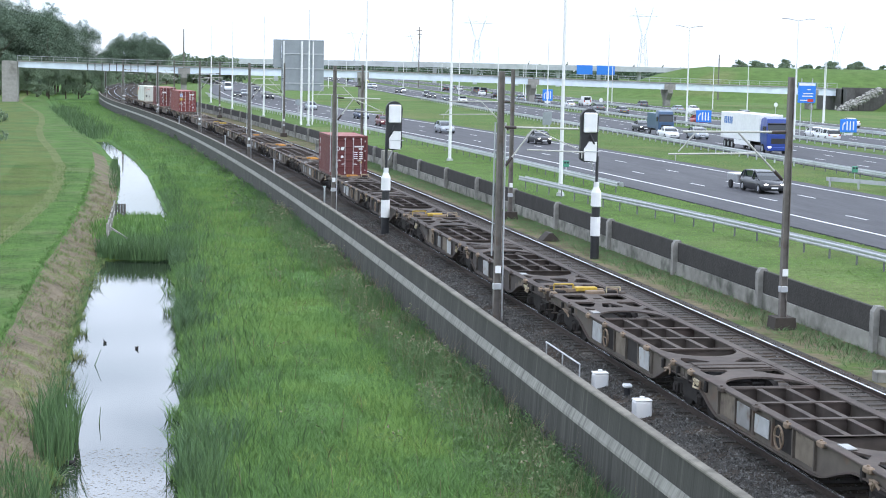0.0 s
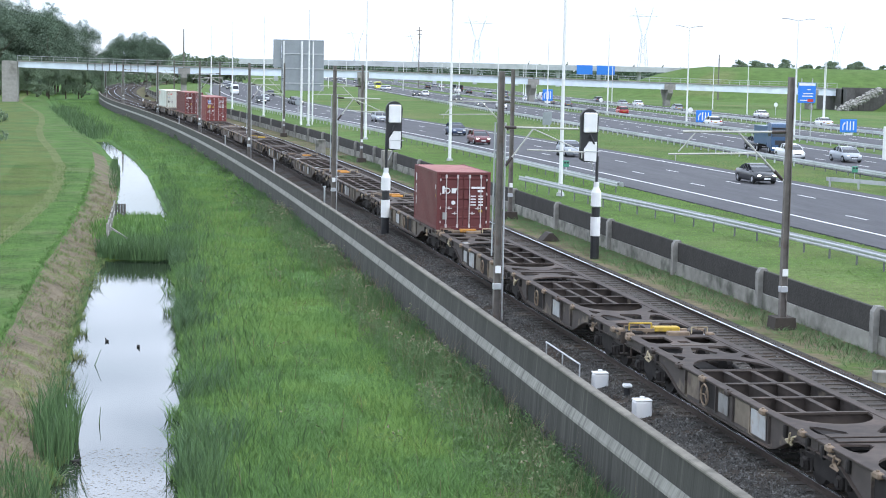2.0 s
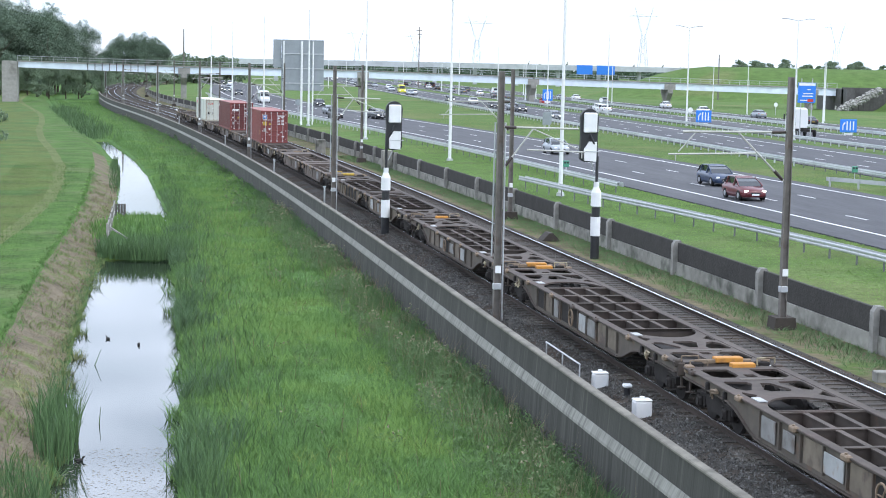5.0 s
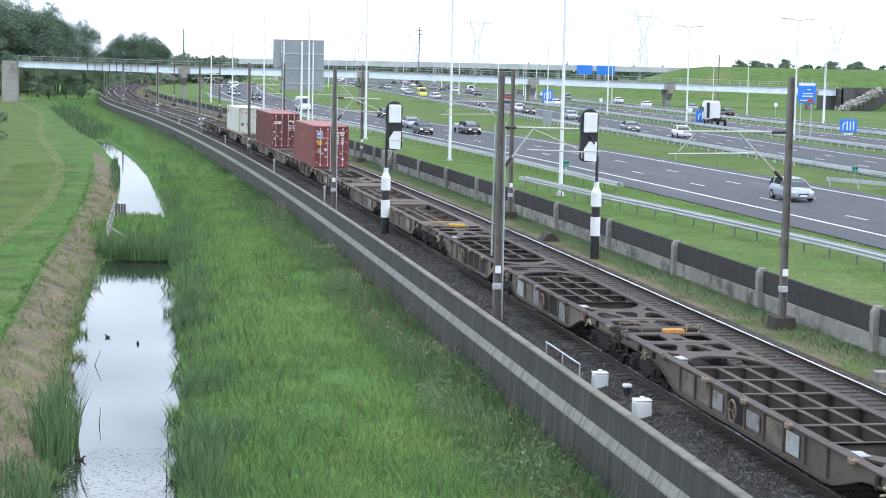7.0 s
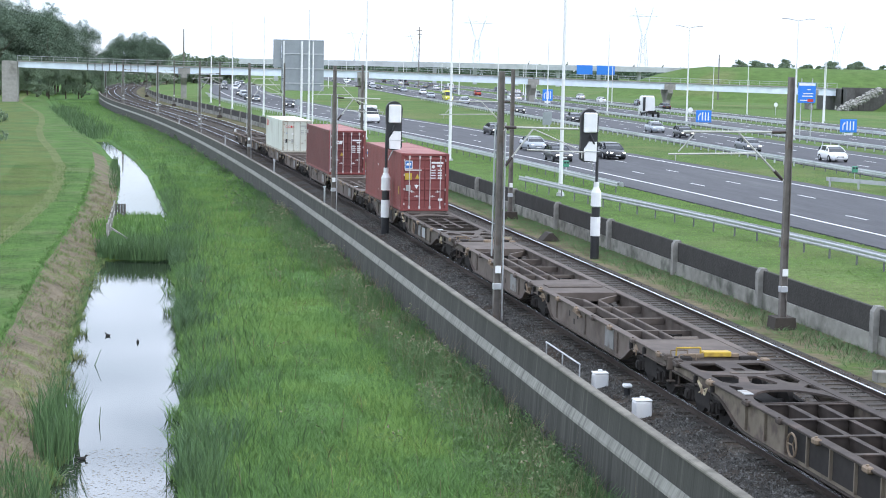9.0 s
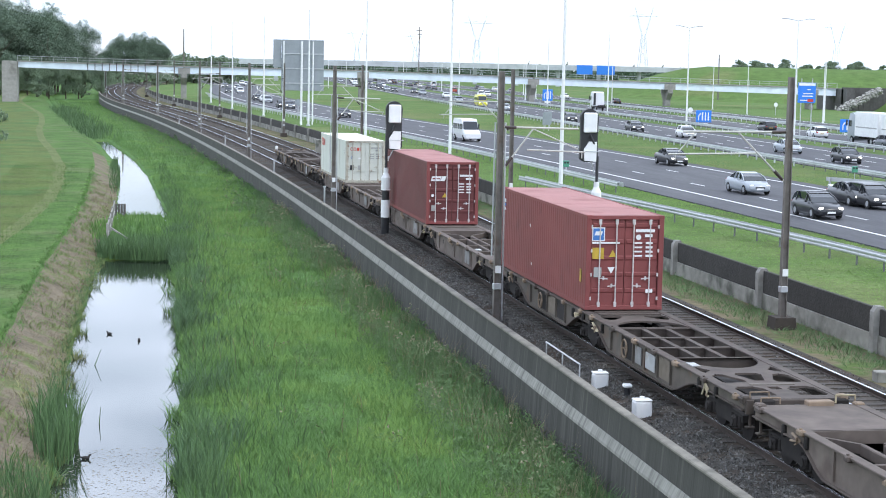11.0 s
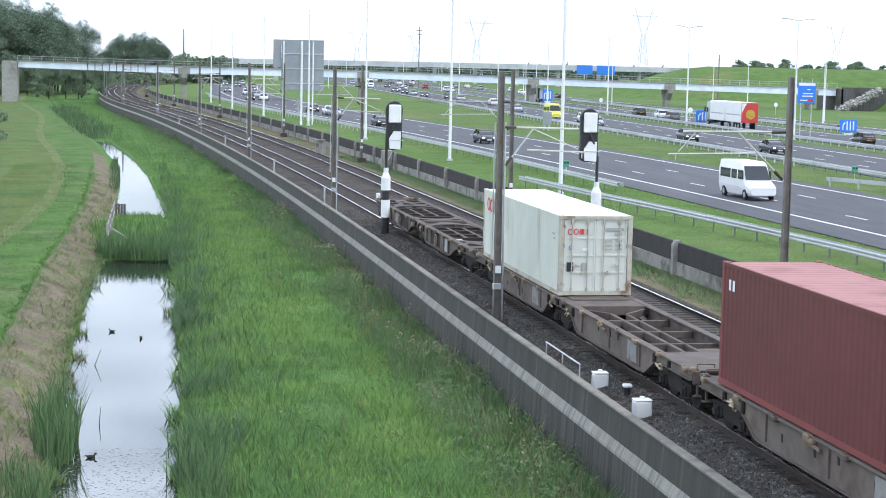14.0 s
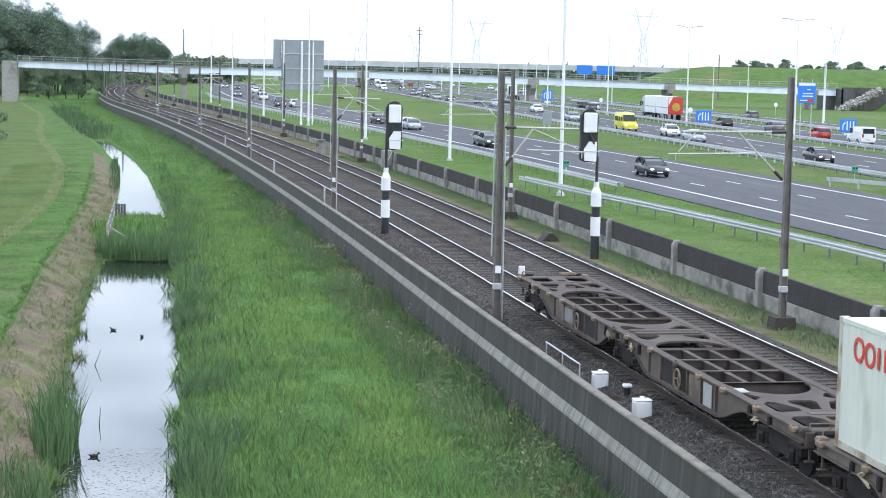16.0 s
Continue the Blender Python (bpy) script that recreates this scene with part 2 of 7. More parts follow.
LOGORED = mat("red_mark", (0.62, 0.06, 0.04), 0.6, vary=0.1)
LOGOBLUE = mat("blue_mark", (0.05, 0.17, 0.46), 0.6, vary=0.1)
GREYMARK = mat("grey_plate", (0.36, 0.36, 0.34), 0.6, vary=0.1)
GLASS = mat("vehicle_glass", (0.02, 0.025, 0.03), 0.08, vary=0.1, coat=0.3)
TYRE = mat("tyre", (0.02, 0.02, 0.02), 0.9, vary=0.2)
RIM = mat("wheel_rim", (0.45, 0.46, 0.48), 0.35, 0.7, vary=0.1)
LAMPGLOW = glow("headlamp_glow", (1.0, 0.97, 0.90), 2.5)
TAILRED = mat("tail_lamp", (0.40, 0.02, 0.02), 0.3)
# viaduct concrete with the distance haze mixed into its colour
HAZECONCRETE = mat("hazed_far_concrete", (0.50, 0.52, 0.53), 0.9, vary=0.15, scale=0.5, stain=(0.40, 0.41, 0.42), stain_scale=0.1)
BIRD = mat("dark_plumage", (0.03, 0.028, 0.026), 0.8, vary=0.3)
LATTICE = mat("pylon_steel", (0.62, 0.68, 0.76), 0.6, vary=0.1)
HAZETREE = mat("far_foliage", (0.06, 0.095, 0.055), 0.9, vary=0.35, scale=0.05, island=0.8)
WATER = mat("ditch_water", (0.02, 0.026, 0.02), 0.04, vary=0.3, scale=0.3, bump=0.0)
WATER.node_tree.nodes["Principled BSDF"].inputs["IOR"].default_value = 1.8


# ---------------------------------------------------------------- mesh tools
class M:
    def __init__(self):
        self.v, self.f = [], []

    def add(self, vs, fs):
        k = len(self.v)
        self.v += [tuple(p) for p in vs]
        self.f += [tuple(i + k for i in f) for f in fs]
        return self

    def box(self, cx, cy, cz, sx, sy, sz, bev=0.0, m=None):
        x, y, z = sx / 2, sy / 2, sz / 2
        if bev <= 0:
            vs = [(a * x, b * y, c * z) for a in (-1, 1) for b in (-1, 1) for c in (-1, 1)]
            fs = [(0, 1, 3, 2), (4, 6, 7, 5), (0, 4, 5, 1), (2, 3, 7, 6), (0, 2, 6, 4), (1, 5, 7, 3)]
        else:
            e = min(bev, x * 0.49 + x * 0.49, y * 0.9, z * 0.9)
            vs, idx = [], {}
            for a in (-1, 1):
                for b in (-1, 1):
                    for c in (-1, 1):
                        for k, p in enumerate(((a * x, b * (y - e), c * (z - e)), (a * (x - e), b * y, c * (z - e)), (a * (x - e), b * (y - e), c * z))):
                            idx[a, b, c, k] = len(vs)
                            vs.append(p)
            fs = []
            for a in (-1, 1):
                fs.append([idx[a, b, c, 0] for b, c in ((-1, -1), (1, -1), (1, 1), (-1, 1))][::a])
                fs.append([idx[b, a, c, 1] for b, c in ((-1, -1), (-1, 1), (1, 1), (1, -1))][::a])
                fs.append([idx[b, c, a, 2] for b, c in ((-1, -1), (1, -1), (1, 1), (-1, 1))][::a])
                for b in (-1, 1):
                    s = a * b
                    fs.append([idx[a, b, -1, 0], idx[a, b, -1, 1], idx[a, b, 1, 1], idx[a, b, 1, 0]][::s])
                    fs.append([idx[a, -1, b, 0], idx[a, 1, b, 0], idx[a, 1, b, 2], idx[a, -1, b, 2]][::s])
                    fs.append([idx[-1, a, b, 1], idx[-1, a, b, 2], idx[1, a, b, 2], idx[1, a, b, 1]][::s])
                    for c in (-1, 1):
                        fs.append([idx[a, b, c, 0], idx[a, b, c, 1], idx[a, b, c, 2]][::a * b * c])
        if m is not None:
            vs = [tuple(m @ Vector(p)) for p in vs]
        return self.add([(p[0] + cx, p[1] + cy, p[2] + cz) for p in vs], fs)

    def tube(self, a, b, r0, r1=None, n=8, cap=True):
        a, b = Vector(a), Vector(b)
        r1 = r0 if r1 is None else r1
        d = (b - a).normalized()
        q = d.to_track_quat("Z", "Y").to_matrix()
        vs = []
        for p, r in ((a, r0), (b, r1)):
            for i in range(n):
                w = 2 * math.pi * i / n
                vs.append(p + q @ Vector((math.cos(w) * r, math.sin(w) * r, 0)))
        fs = [(i, (i + 1) % n, n + (i + 1) % n, n + i) for i in range(n)]
        if cap:
            fs += [tuple(range(n - 1, -1, -1)), tuple(range(n, 2 * n))]
        return self.add(vs, fs)

    def beam(self, a, b, w, h):
        """A bar of width w (sideways) and height h between two points."""
        a, b = Vector(a), Vector(b)
        d = (b - a).normalized()
        s = d.cross(Vector((0, 0, 1)))
        s = s.normalized() if s.length > 1e-4 else Vector((1, 0, 0))
        up = s.cross(d)
        vs = [p + s * (i * w / 2) + up * (j * h / 2) for p in (a, b) for i, j in ((-1, -1), (1, -1), (1, 1), (-1, 1))]
        return self.add(vs, [(3, 2, 1, 0), (4, 5, 6, 7), (0, 1, 5, 4), (1, 2, 6, 5), (2, 3, 7, 6), (3, 0, 4, 7)])

    def prism(self, poly, axis, a, b):
        """A polygon of (p, q) pairs drawn out along an axis from a to b. axis x: (y, z); axis y: (x, z); axis z: (x, y)."""
        put = {"x": lambda p, q, t: (t, p, q), "y": lambda p, q, t: (p, t, q), "z": lambda p, q, t: (p, q, t)}[axis]
        n = len(poly)
        vs = [put(p, q, a) for p, q in poly] + [put(p, q, b) for p, q in poly]
        fs = [(i, (i + 1) % n, n + (i + 1) % n, n + i) for i in range(n)] + [tuple(range(n - 1, -1, -1)), tuple(range(n, 2 * n))]
        return self.add(vs, fs)

    def loft(self, rings, closed=True, caps=True):
        n, k = len(rings[0]), len(rings)
        vs = [p for r in rings for p in r]
        fs = []
        for j in range(k - 1):
            for i in range(n if closed else n - 1):
                fs.append((j * n + i, j * n + (i + 1) % n, (j + 1) * n + (i + 1) % n, (j + 1) * n + i))
        if caps:
            fs += [tuple(range(n - 1, -1, -1)), tuple(range((k - 1) * n, k * n))]
        return self.add(vs, fs)

    def ball(self, c, rx, ry, rz, n=10, k=6):
        rings = []
        for j in range(k + 1):
            w = math.pi * (0.02 + 0.96 * j / k)
            rings.append([(c[0] + rx * math.sin(w) * math.cos(2 * math.pi * i / n), c[1] + ry * math.sin(w) * math.sin(2 * math.pi * i / n), c[2] - rz * math.cos(w)) for i in range(n)])
        return self.loft(rings)

    def plate(self, outer, holes, z, thick):
        """A flat plate with cut-outs, from an outline and hole outlines of (x, y)."""
        b = bmesh.new()
        edges = []
        for loop in [outer] + holes:
            vs = [b.verts.new((x, y, z)) for x, y in loop]
            edges += [b.edges.new((p, q)) for p, q in zip(vs, vs[1:] + vs[:1])]
        bmesh.ops.triangle_fill(b, use_beauty=True, use_dissolve=False, edges=edges)
        b.verts.index_update()
        top = [tuple(v.co) for v in b.verts]
        n = len(top)
        fs = []
        for f in b.faces:
            k = [v.index for v in f.verts]
            fs += [tuple(k), tuple(i + n for i in reversed(k))]
        for e in b.edges:
            if len(e.link_faces) == 1:
                i, j = (v.index for v in e.verts)
                fs.append((i, j, j + n, i + n))
        b.free()
        return self.add(top + [(x, y, q - thick) for x, y, q in top], fs)

    def mesh(self, name, material, smooth=False):
        me = bpy.data.meshes.new(name)
        me.from_pydata(self.v, [], self.f)
        for x in material if isinstance(material, (list, tuple)) else [material]:
            me.materials.append(x)
        b = bmesh.new()
        b.from_mesh(me)
        bmesh.ops.recalc_face_normals(b, faces=b.faces)
        b.to_mesh(me)
        b.free()
        if smooth:
            me.polygons.foreach_set("use_smooth", [True] * len(me.polygons))
        return me


def part(name, m, material, parent=None, label="", smooth=False):
    ob = new(name, m if isinstance(m, bpy.types.Mesh) else m.mesh(name, material, smooth))
    ob.parent = parent
    return tagged(ob, label) if label else ob


def thing(name, label, category, group="", kind="", at=None):
    ob = tagged(new(name), label, category, group, kind)
    ob.empty_display_size = 0.2
    if at is not None:
        ob.matrix_basis = at
    return ob


def solid(name, m, material, label, category="", group="", kind="", smooth=False, at=None):
    ob = part(name, m, material, None, "", smooth)
    if at is not None:
        ob.matrix_basis = at
    return tagged(ob, label, category, group, kind)


def cloud_mesh(name, tris, material):
    """Loose triangles, an array (n, 3, 3), as one mesh."""
    tris = np.asarray(tris, dtype=np.float32)
    n = len(tris)
    me = bpy.data.meshes.new(name)
    me.vertices.add(n * 3)
    me.vertices.foreach_set("co", tris.reshape(-1))
    me.loops.add(n * 3)
    me.loops.foreach_set("vertex_index", np.arange(n * 3, dtype=np.int32))
    me.polygons.add(n)
    me.polygons.foreach_set("loop_start", np.arange(0, n * 3, 3, dtype=np.int32))
    me.materials.append(material)
    me.update(calc_edges=True)
    return me


# ---------------------------------------------------------------- the plan
R1, R2, Y1, Y2 = 3000.0, 1700.0, 67.0, 325.0


def drop(y):
    """How far the railway has swung to the west of its straight line at y."""
    if y < Y1:
        return 0.0
    if y < Y2:
        return (y - Y1) ** 2 / (2 * R1)
    s, d = (Y2 - Y1) / R1, (Y2 - Y1) ** 2 / (2 * R1)
    if y < 760:
        return d + s * (y - Y2) - (y - Y2) ** 2 / (2 * R2)
    return d + s * 470 - 470 ** 2 / (2 * R2) + (s - 470 / R2) * (y - 760)


K = 0.925           # the motorway's distances
ROAD_Z = 0.08


def local_drop(y):
    """The near carriageway swings west beside the railway."""
    y = y / K
    if y < 67:
        return 0.0
    if y < 290:
        return K * (y - 67) ** 2 / 5740
    y = min(y, 640)
    return K * (8.66 + 0.0777 * (y - 290) - (y - 290) ** 2 / 4200)


def main_shift(y):
    """The main carriageways bear off to the east."""
    y = max(y / K, 60)
    return K * (0.034 * (y - 150) + 0.00002 * (y - 150) ** 2)


NEAR_TRACK, FAR_TRACK = 15.14, 19.40


def on_rail(u, y, z=0.0):
    e = 0.5
    turn = math.degrees(math.atan2(drop(y + e) - drop(y - e), 2 * e))
    return pose(u - drop(y), y, z, 0, 0, turn)


def steps(a, b, near=4.0, far=14.0, knee=160.0):
    out = [a]
    while out[-1] < b:
        out.append(out[-1] + (near if out[-1] < knee else far))
    return out


def ribbon(m, profile, ys, shift=drop, sign=-1):
    """A profile of (u, z) drawn out along the line's course."""
    return m.loft([[(u + sign * shift(y), y, z) for u, z in profile] for y in ys])


# ---------------------------------------------------------------- ground and water
def ditch(y):
    ys = (-60, 20, 42, 61, 84, 105, 125, 165, 190, 222, 260, 330, 420, 700)
    c = (0.0, -0.2, -0.1, 0.17, 0.6, 1.05, 1.5, 1.2, 0.4, -1.6, -4.3, -9.5, -15.0, -30)
    w = (1.4, 1.4, 1.45, 1.9, 1.9, 1.6, 1.6, 1.15, 0.95, 0.7, 0.6, 0.6, 0.6, 0.6)
    return float(np.interp(y, ys, c)), float(np.interp(y, ys, w))


def bed(y):
    """Height of the ditch's bed: an earth dam crosses it, and it runs dry in the distance."""
    return float(np.interp(y, (-60, 93, 97, 120, 125, 225, 235, 700), (-2.9, -2.9, -1.8, -1.8, -2.9, -2.9, -2.1, -2.1)))


WATER_Z = -2.2


def make_ground():
    ys = [-400, -200, -60, 0, 20] + list(np.arange(26, 150, 1.5)) + list(np.arange(150, 330, 5)) + list(np.arange(330, 720, 15)) + [760, 850, 1000, 1300, 1800, 2600, 4000]
    slots = [LAWN, PATHGRASS, DRYBANK, MEADOW, TRACKSIDE, BALLAST, VERGE, OLIVE]
    verts, faces, index = [], [], []
    cols = None
    for y in ys:
        c, w = ditch(y)
        d = drop(y)
        b = bed(y)
        far = 1.0 if y < 700 else 0.0
        bump = [noise.noise(Vector((k * 1.7, y * 0.35, 0))) * 0.10 * far for k in range(40)]
        path = c - w - 5.6 - 1.2 * math.sin(y * 0.035) + bump[30] * 2.5
        row = [(-2500, -1.4, 0), (-700, -1.4, 0), (-200, -1.4, 0), (-60, -1.4, 7), (-25, -1.35, 7), (path - 0.8, -1.32, 1), (path + 0.1, -1.34, 0), (c - w - 3.0, -1.30, 0),
               (c - w - 2.3 + bump[20] * 1.6, -1.33, 2 if y < 190 else 0), (c - w - 1.0 + bump[21] * 1.0, -1.85 + bump[1] * 0.15, 2 if y < 175 else 3), (c - w - 0.25 + bump[5] * 2.0, -2.1, 3), (c - w + bump[2] * 2.5, -2.25, 3),
               (c - w * 0.7, b, 3), (c + w * 0.7, b, 3), (c + w + bump[3] * 2.5, -2.25, 3), (c + w + 0.35 + bump[4], -1.98, 3)]
        r0, r1 = c + w + 1.2, 11.95 - d
        for k in range(1, 6):
            t = k / 6
            row.append((r0 + (r1 - r0) * t, -1.85 - 0.1 * t + bump[5 + k], 3))
        row += [(r1, -1.97, 4), (12.2 - d, -0.46, 5), (13.3 - d, -0.24, 5), (13.85 - d, -0.172, 5), (20.75 - d, -0.172, 5), (21.6 - d, -0.42, 4), (22.6 - d, -0.46 + bump[11] * 0.4, 4),
                (24.05 - d, -0.46, 6), (24.6 - d, -0.38, 6), (28 - d, -0.15, 6)]
        d, s = local_drop(y), main_shift(y)
        row += [(33.0 - d, 0.0, 6), (54.5 * K + 2.5 - d, 0.0, 6)]
        last = max(64 * K + s, 54.5 * K + 3.2 - d)
        row += [(last, 0.02, 6), (max(84 * K + s, last + 1), 0.0, 6), (112 * K + s, 0.0, 6), (128 * K + s, 0.0, 6), (210, -0.5, 6), (600, -0.8, 6), (2500, -0.8, 6)]
        cols = len(row)
        verts += [(x, y, z) for x, z, _ in row]
        index.append([k for _, _, k in row])
    for j in range(len(ys) - 1):
        for i in range(cols - 1):
            faces.append((j * cols + i, j * cols + i + 1, (j + 1) * cols + i + 1, (j + 1) * cols + i))
    me = bpy.data.meshes.new("ground")
    me.from_pydata(verts, [], faces)
    for s in slots:
        me.materials.append(s)
    me.polygons.foreach_set("material_index", [index[j][i] for j in range(len(ys) - 1) for i in range(cols - 1)])
    me.polygons.foreach_set("use_smooth", [True] * len(faces))
    tagged(new("ground", me), "green grassland with a mown lawn, ditch banks and ballast", "ground", kind="structure")


make_ground()

wm = M()
for a, b in ((22, 97.5), (119, 232)):
    ys = list(np.linspace(a, b, 40))
    wm.loft([[(ditch(y)[0] - ditch(y)[1] - 0.5, y, WATER_Z), (ditch(y)[0] + ditch(y)[1] + 0.5, y, WATER_Z)] for y in ys], closed=False, caps=False)
tagged(part("water", wm, WATER), "still ditch water that mirrors a pale cloudy sky", "water", kind="structure")


# ---------------------------------------------------------------- railway
def make_track(centre, name, label):
    track = thing(name, label, "railway track", kind="structure")
    ys = steps(18, 900, 3.0, 8.0)
    for side in (-1, 1):
        u = centre + side * 0.7525
        rail = part("rail", ribbon(M(), [(u - 0.065, -0.165), (u + 0.065, -0.165), (u + 0.065, -0.15), (u + 0.012, -0.12), (u + 0.012, -0.045), (u + 0.036, -0.035), (u + 0.036, -0.004), (u - 0.036, -0.004), (u - 0.036, -0.035), (u - 0.012, -0.045), (u - 0.012, -0.12), (u - 0.065, -0.15)], ys), RAILSIDE, track, "rusty steel rail")
        part("running_surface", ribbon(M(), [(u - 0.037, -0.012), (u + 0.037, -0.012), (u + 0.035, 0.003), (u - 0.035, 0.003)], ys), RAILTOP, rail, "shiny worn rail head")
    me = M().prism([(-1.30, -0.34), (1.30, -0.34), (1.30, -0.17), (1.22, -0.155), (-1.22, -0.155), (-1.30, -0.17)], "y", -0.13, 0.13).mesh("sleeper", SLEEPER)
    y, k, rest = 20.0, 0, M()
    while y < 700:
        m = on_rail(centre, y)
        if k < 190:
            ob = part("sleeper", me, None, track)
            ob.matrix_basis = m
        else:
            rest.box(m.translation.x, y, -0.25, 2.6, 0.25, 0.18)
        y += 0.6
        k += 1
    tagged(part("far_sleepers", rest, SLEEPER, track), kind="stuff")
    return track


def make_near_wall():
    wall = thing("wall_west", "weathered grey concrete retaining wall with a pale ledge beside the track", "retaining wall", kind="structure")
    y, run = 18.0, 5.0
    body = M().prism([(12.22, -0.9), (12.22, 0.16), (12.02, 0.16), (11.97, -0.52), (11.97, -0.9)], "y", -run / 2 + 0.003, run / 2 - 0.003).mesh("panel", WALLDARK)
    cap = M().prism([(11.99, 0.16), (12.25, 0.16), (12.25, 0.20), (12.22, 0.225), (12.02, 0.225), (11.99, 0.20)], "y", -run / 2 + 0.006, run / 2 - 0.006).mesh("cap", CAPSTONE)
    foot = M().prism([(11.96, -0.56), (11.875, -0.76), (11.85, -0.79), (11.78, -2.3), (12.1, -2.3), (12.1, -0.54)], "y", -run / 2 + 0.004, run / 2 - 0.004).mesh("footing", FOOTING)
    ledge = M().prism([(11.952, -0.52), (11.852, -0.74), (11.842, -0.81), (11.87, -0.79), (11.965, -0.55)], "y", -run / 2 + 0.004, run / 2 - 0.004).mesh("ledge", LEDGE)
    while y < 660:
        m = on_rail(0, y)
        m.translation.x = -drop(y)
        turn = on_rail(12, y).to_3x3().to_4x4()
        mm = Matrix.Translation((12 - drop(y), y, 0)) @ turn @ Matrix.Translation((-12, 0, 0))
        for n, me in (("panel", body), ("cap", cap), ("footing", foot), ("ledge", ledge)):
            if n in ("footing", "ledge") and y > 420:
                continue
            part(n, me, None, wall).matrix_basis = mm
        y += run
    return wall


def make_east_wall():
    wall = thing("wall_east", "low noise wall of dark panels, pale planks and concrete posts", "noise wall", kind="structure")
    bay, y = 10.55, 21.6
    post = M().prism([(-0.22, -0.6), (0.20, -0.6), (0.20, 0.95), (0.10, 1.08), (-0.10, 1.08), (-0.22, 0.9)], "y", -0.16, 0.16).mesh("post", POSTC)
    panel = M().box(0.05, bay / 2, 0.57, 0.14, bay - 0.30, 0.86, 0.02).mesh("panel", PANELDARK)
    plank = M().box(0.02, bay / 2, -0.17, 0.16, bay - 0.30, 0.60, 0.015).mesh("plank", PLANK)
    while y < 560:
        m = on_rail(24.1, y)
        for n, me in (("post", post), ("panel", panel), ("plank", plank)):
            part(n, me, None, wall).matrix_basis = m
        y += bay
    return wall


def make_mast(y, side, reach=True):
    """A steel column with its bracket arm; side -1 stands west of the tracks, 1 east."""
    u = 12.83 if side < 0 else 22.88
    at = on_rail(u, y)
    mast = thing("catenary_mast", "grey-brown steel catenary mast on a concrete foot beside the track", "mast", "catenary masts", at=at)
    col = M()
    rings = []
    for z, k in ((-0.3, 0), (8.35, 1)):
        a, b = 0.12 - 0.02 * k, 0.11 - 0.02 * k
        rings.append([(x, y, z) for x, y in ((-a, -b), (-a + 0.024, -b), (-a + 0.024, -0.01), (a - 0.024, -0.01), (a - 0.024, -b), (a, -b), (a, b), (a - 0.024, b), (a - 0.024, 0.01), (-a + 0.024, 0.01), (-a + 0.024, b), (-a, b))])
    col.loft(rings)
    part("column", col, MASTM, mast)
    if side > 0:
        part("foot", M().prism([(-0.42, -0.55), (0.42, -0.55), (0.36, -0.02), (-0.36, -0.02)], "y", -0.38, 0.38), CONCRETE if side < 0 else SLEEPER, mast, "weathered concrete foot")
    part("band", M().box(0, 0, 0.95, 0.27, 0.27, 0.22, 0.02), GALV, mast)
    part("number_plate", M().box(0, -0.15, 1.55, 0.20, 0.02, 0.26), WHITEP, mast, "white enamel plate")
    d = -side
    if reach and side > 0:
        arm = part("bracket", M().tube((d * 0.12, 0, 6.45), (d * 3.85, 0, 6.42), 0.04).tube((d * 0.15, 0, 4.75), (d * 1.85, 0, 6.40), 0.035).tube((d * 3.4, 0, 6.40), (d * 4.0, 0, 5.72), 0.022), TUBE, mast, "pale steel bracket arm")
        part("insulator", M().tube((d * 0.14, 0, 6.45), (d * 0.65, 0, 6.44), 0.06, 0.06, 8), INSUL, arm, "ribbed brown insulator")
        part("insulator", M().tube((d * 0.2, 0, 4.80), (d * 0.50, 0, 5.10), 0.06), INSUL, arm, "ribbed brown insulator")
        part("steady_arm", M().tube((d * 1.2, 0, 5.70), (d * 4.35, 0, 5.64), 0.032).tube((d * 4.1, 0, 5.64), (d * 4.1, 0, 5.42), 0.02), TUBE, arm)
    elif reach:
        arm = part("bracket", M().tube((d * 0.12, 0, 6.45), (d * 2.75, 0, 6.42), 0.035).tube((d * 0.15, 0, 5.05), (d * 1.15, 0, 6.40), 0.03).tube((d * 1.15, 0, 6.40), (d * 2.75, 0, 5.72), 0.022), TUBE, mast, "pale steel bracket arm")
        part("insulator", M().tube((d * 0.14, 0, 6.45), (d * 0.55, 0, 6.44), 0.055, 0.055, 8), INSUL, arm, "ribbed brown insulator")
        part("insulator", M().tube((d * 0.2, 0, 5.12), (d * 0.42, 0, 5.42), 0.055), INSUL, arm, "ribbed brown insulator")
        part("steady_arm", M().tube((d * 0.95, 0, 5.68), (d * 3.0, 0, 5.62), 0.028).tube((d * 2.9, 0, 5.62), (d * 2.9, 0, 5.40), 0.02), TUBE, arm)
    if side < 0:
        part("cable_pipe", M().tube((0.20, 0, -0.3), (0.17, 0, 6.6), 0.035).tube((-0.20, 0.05, 2.0), (-0.17, 0.05, 6.6), 0.03), GALV, mast)
    return mast


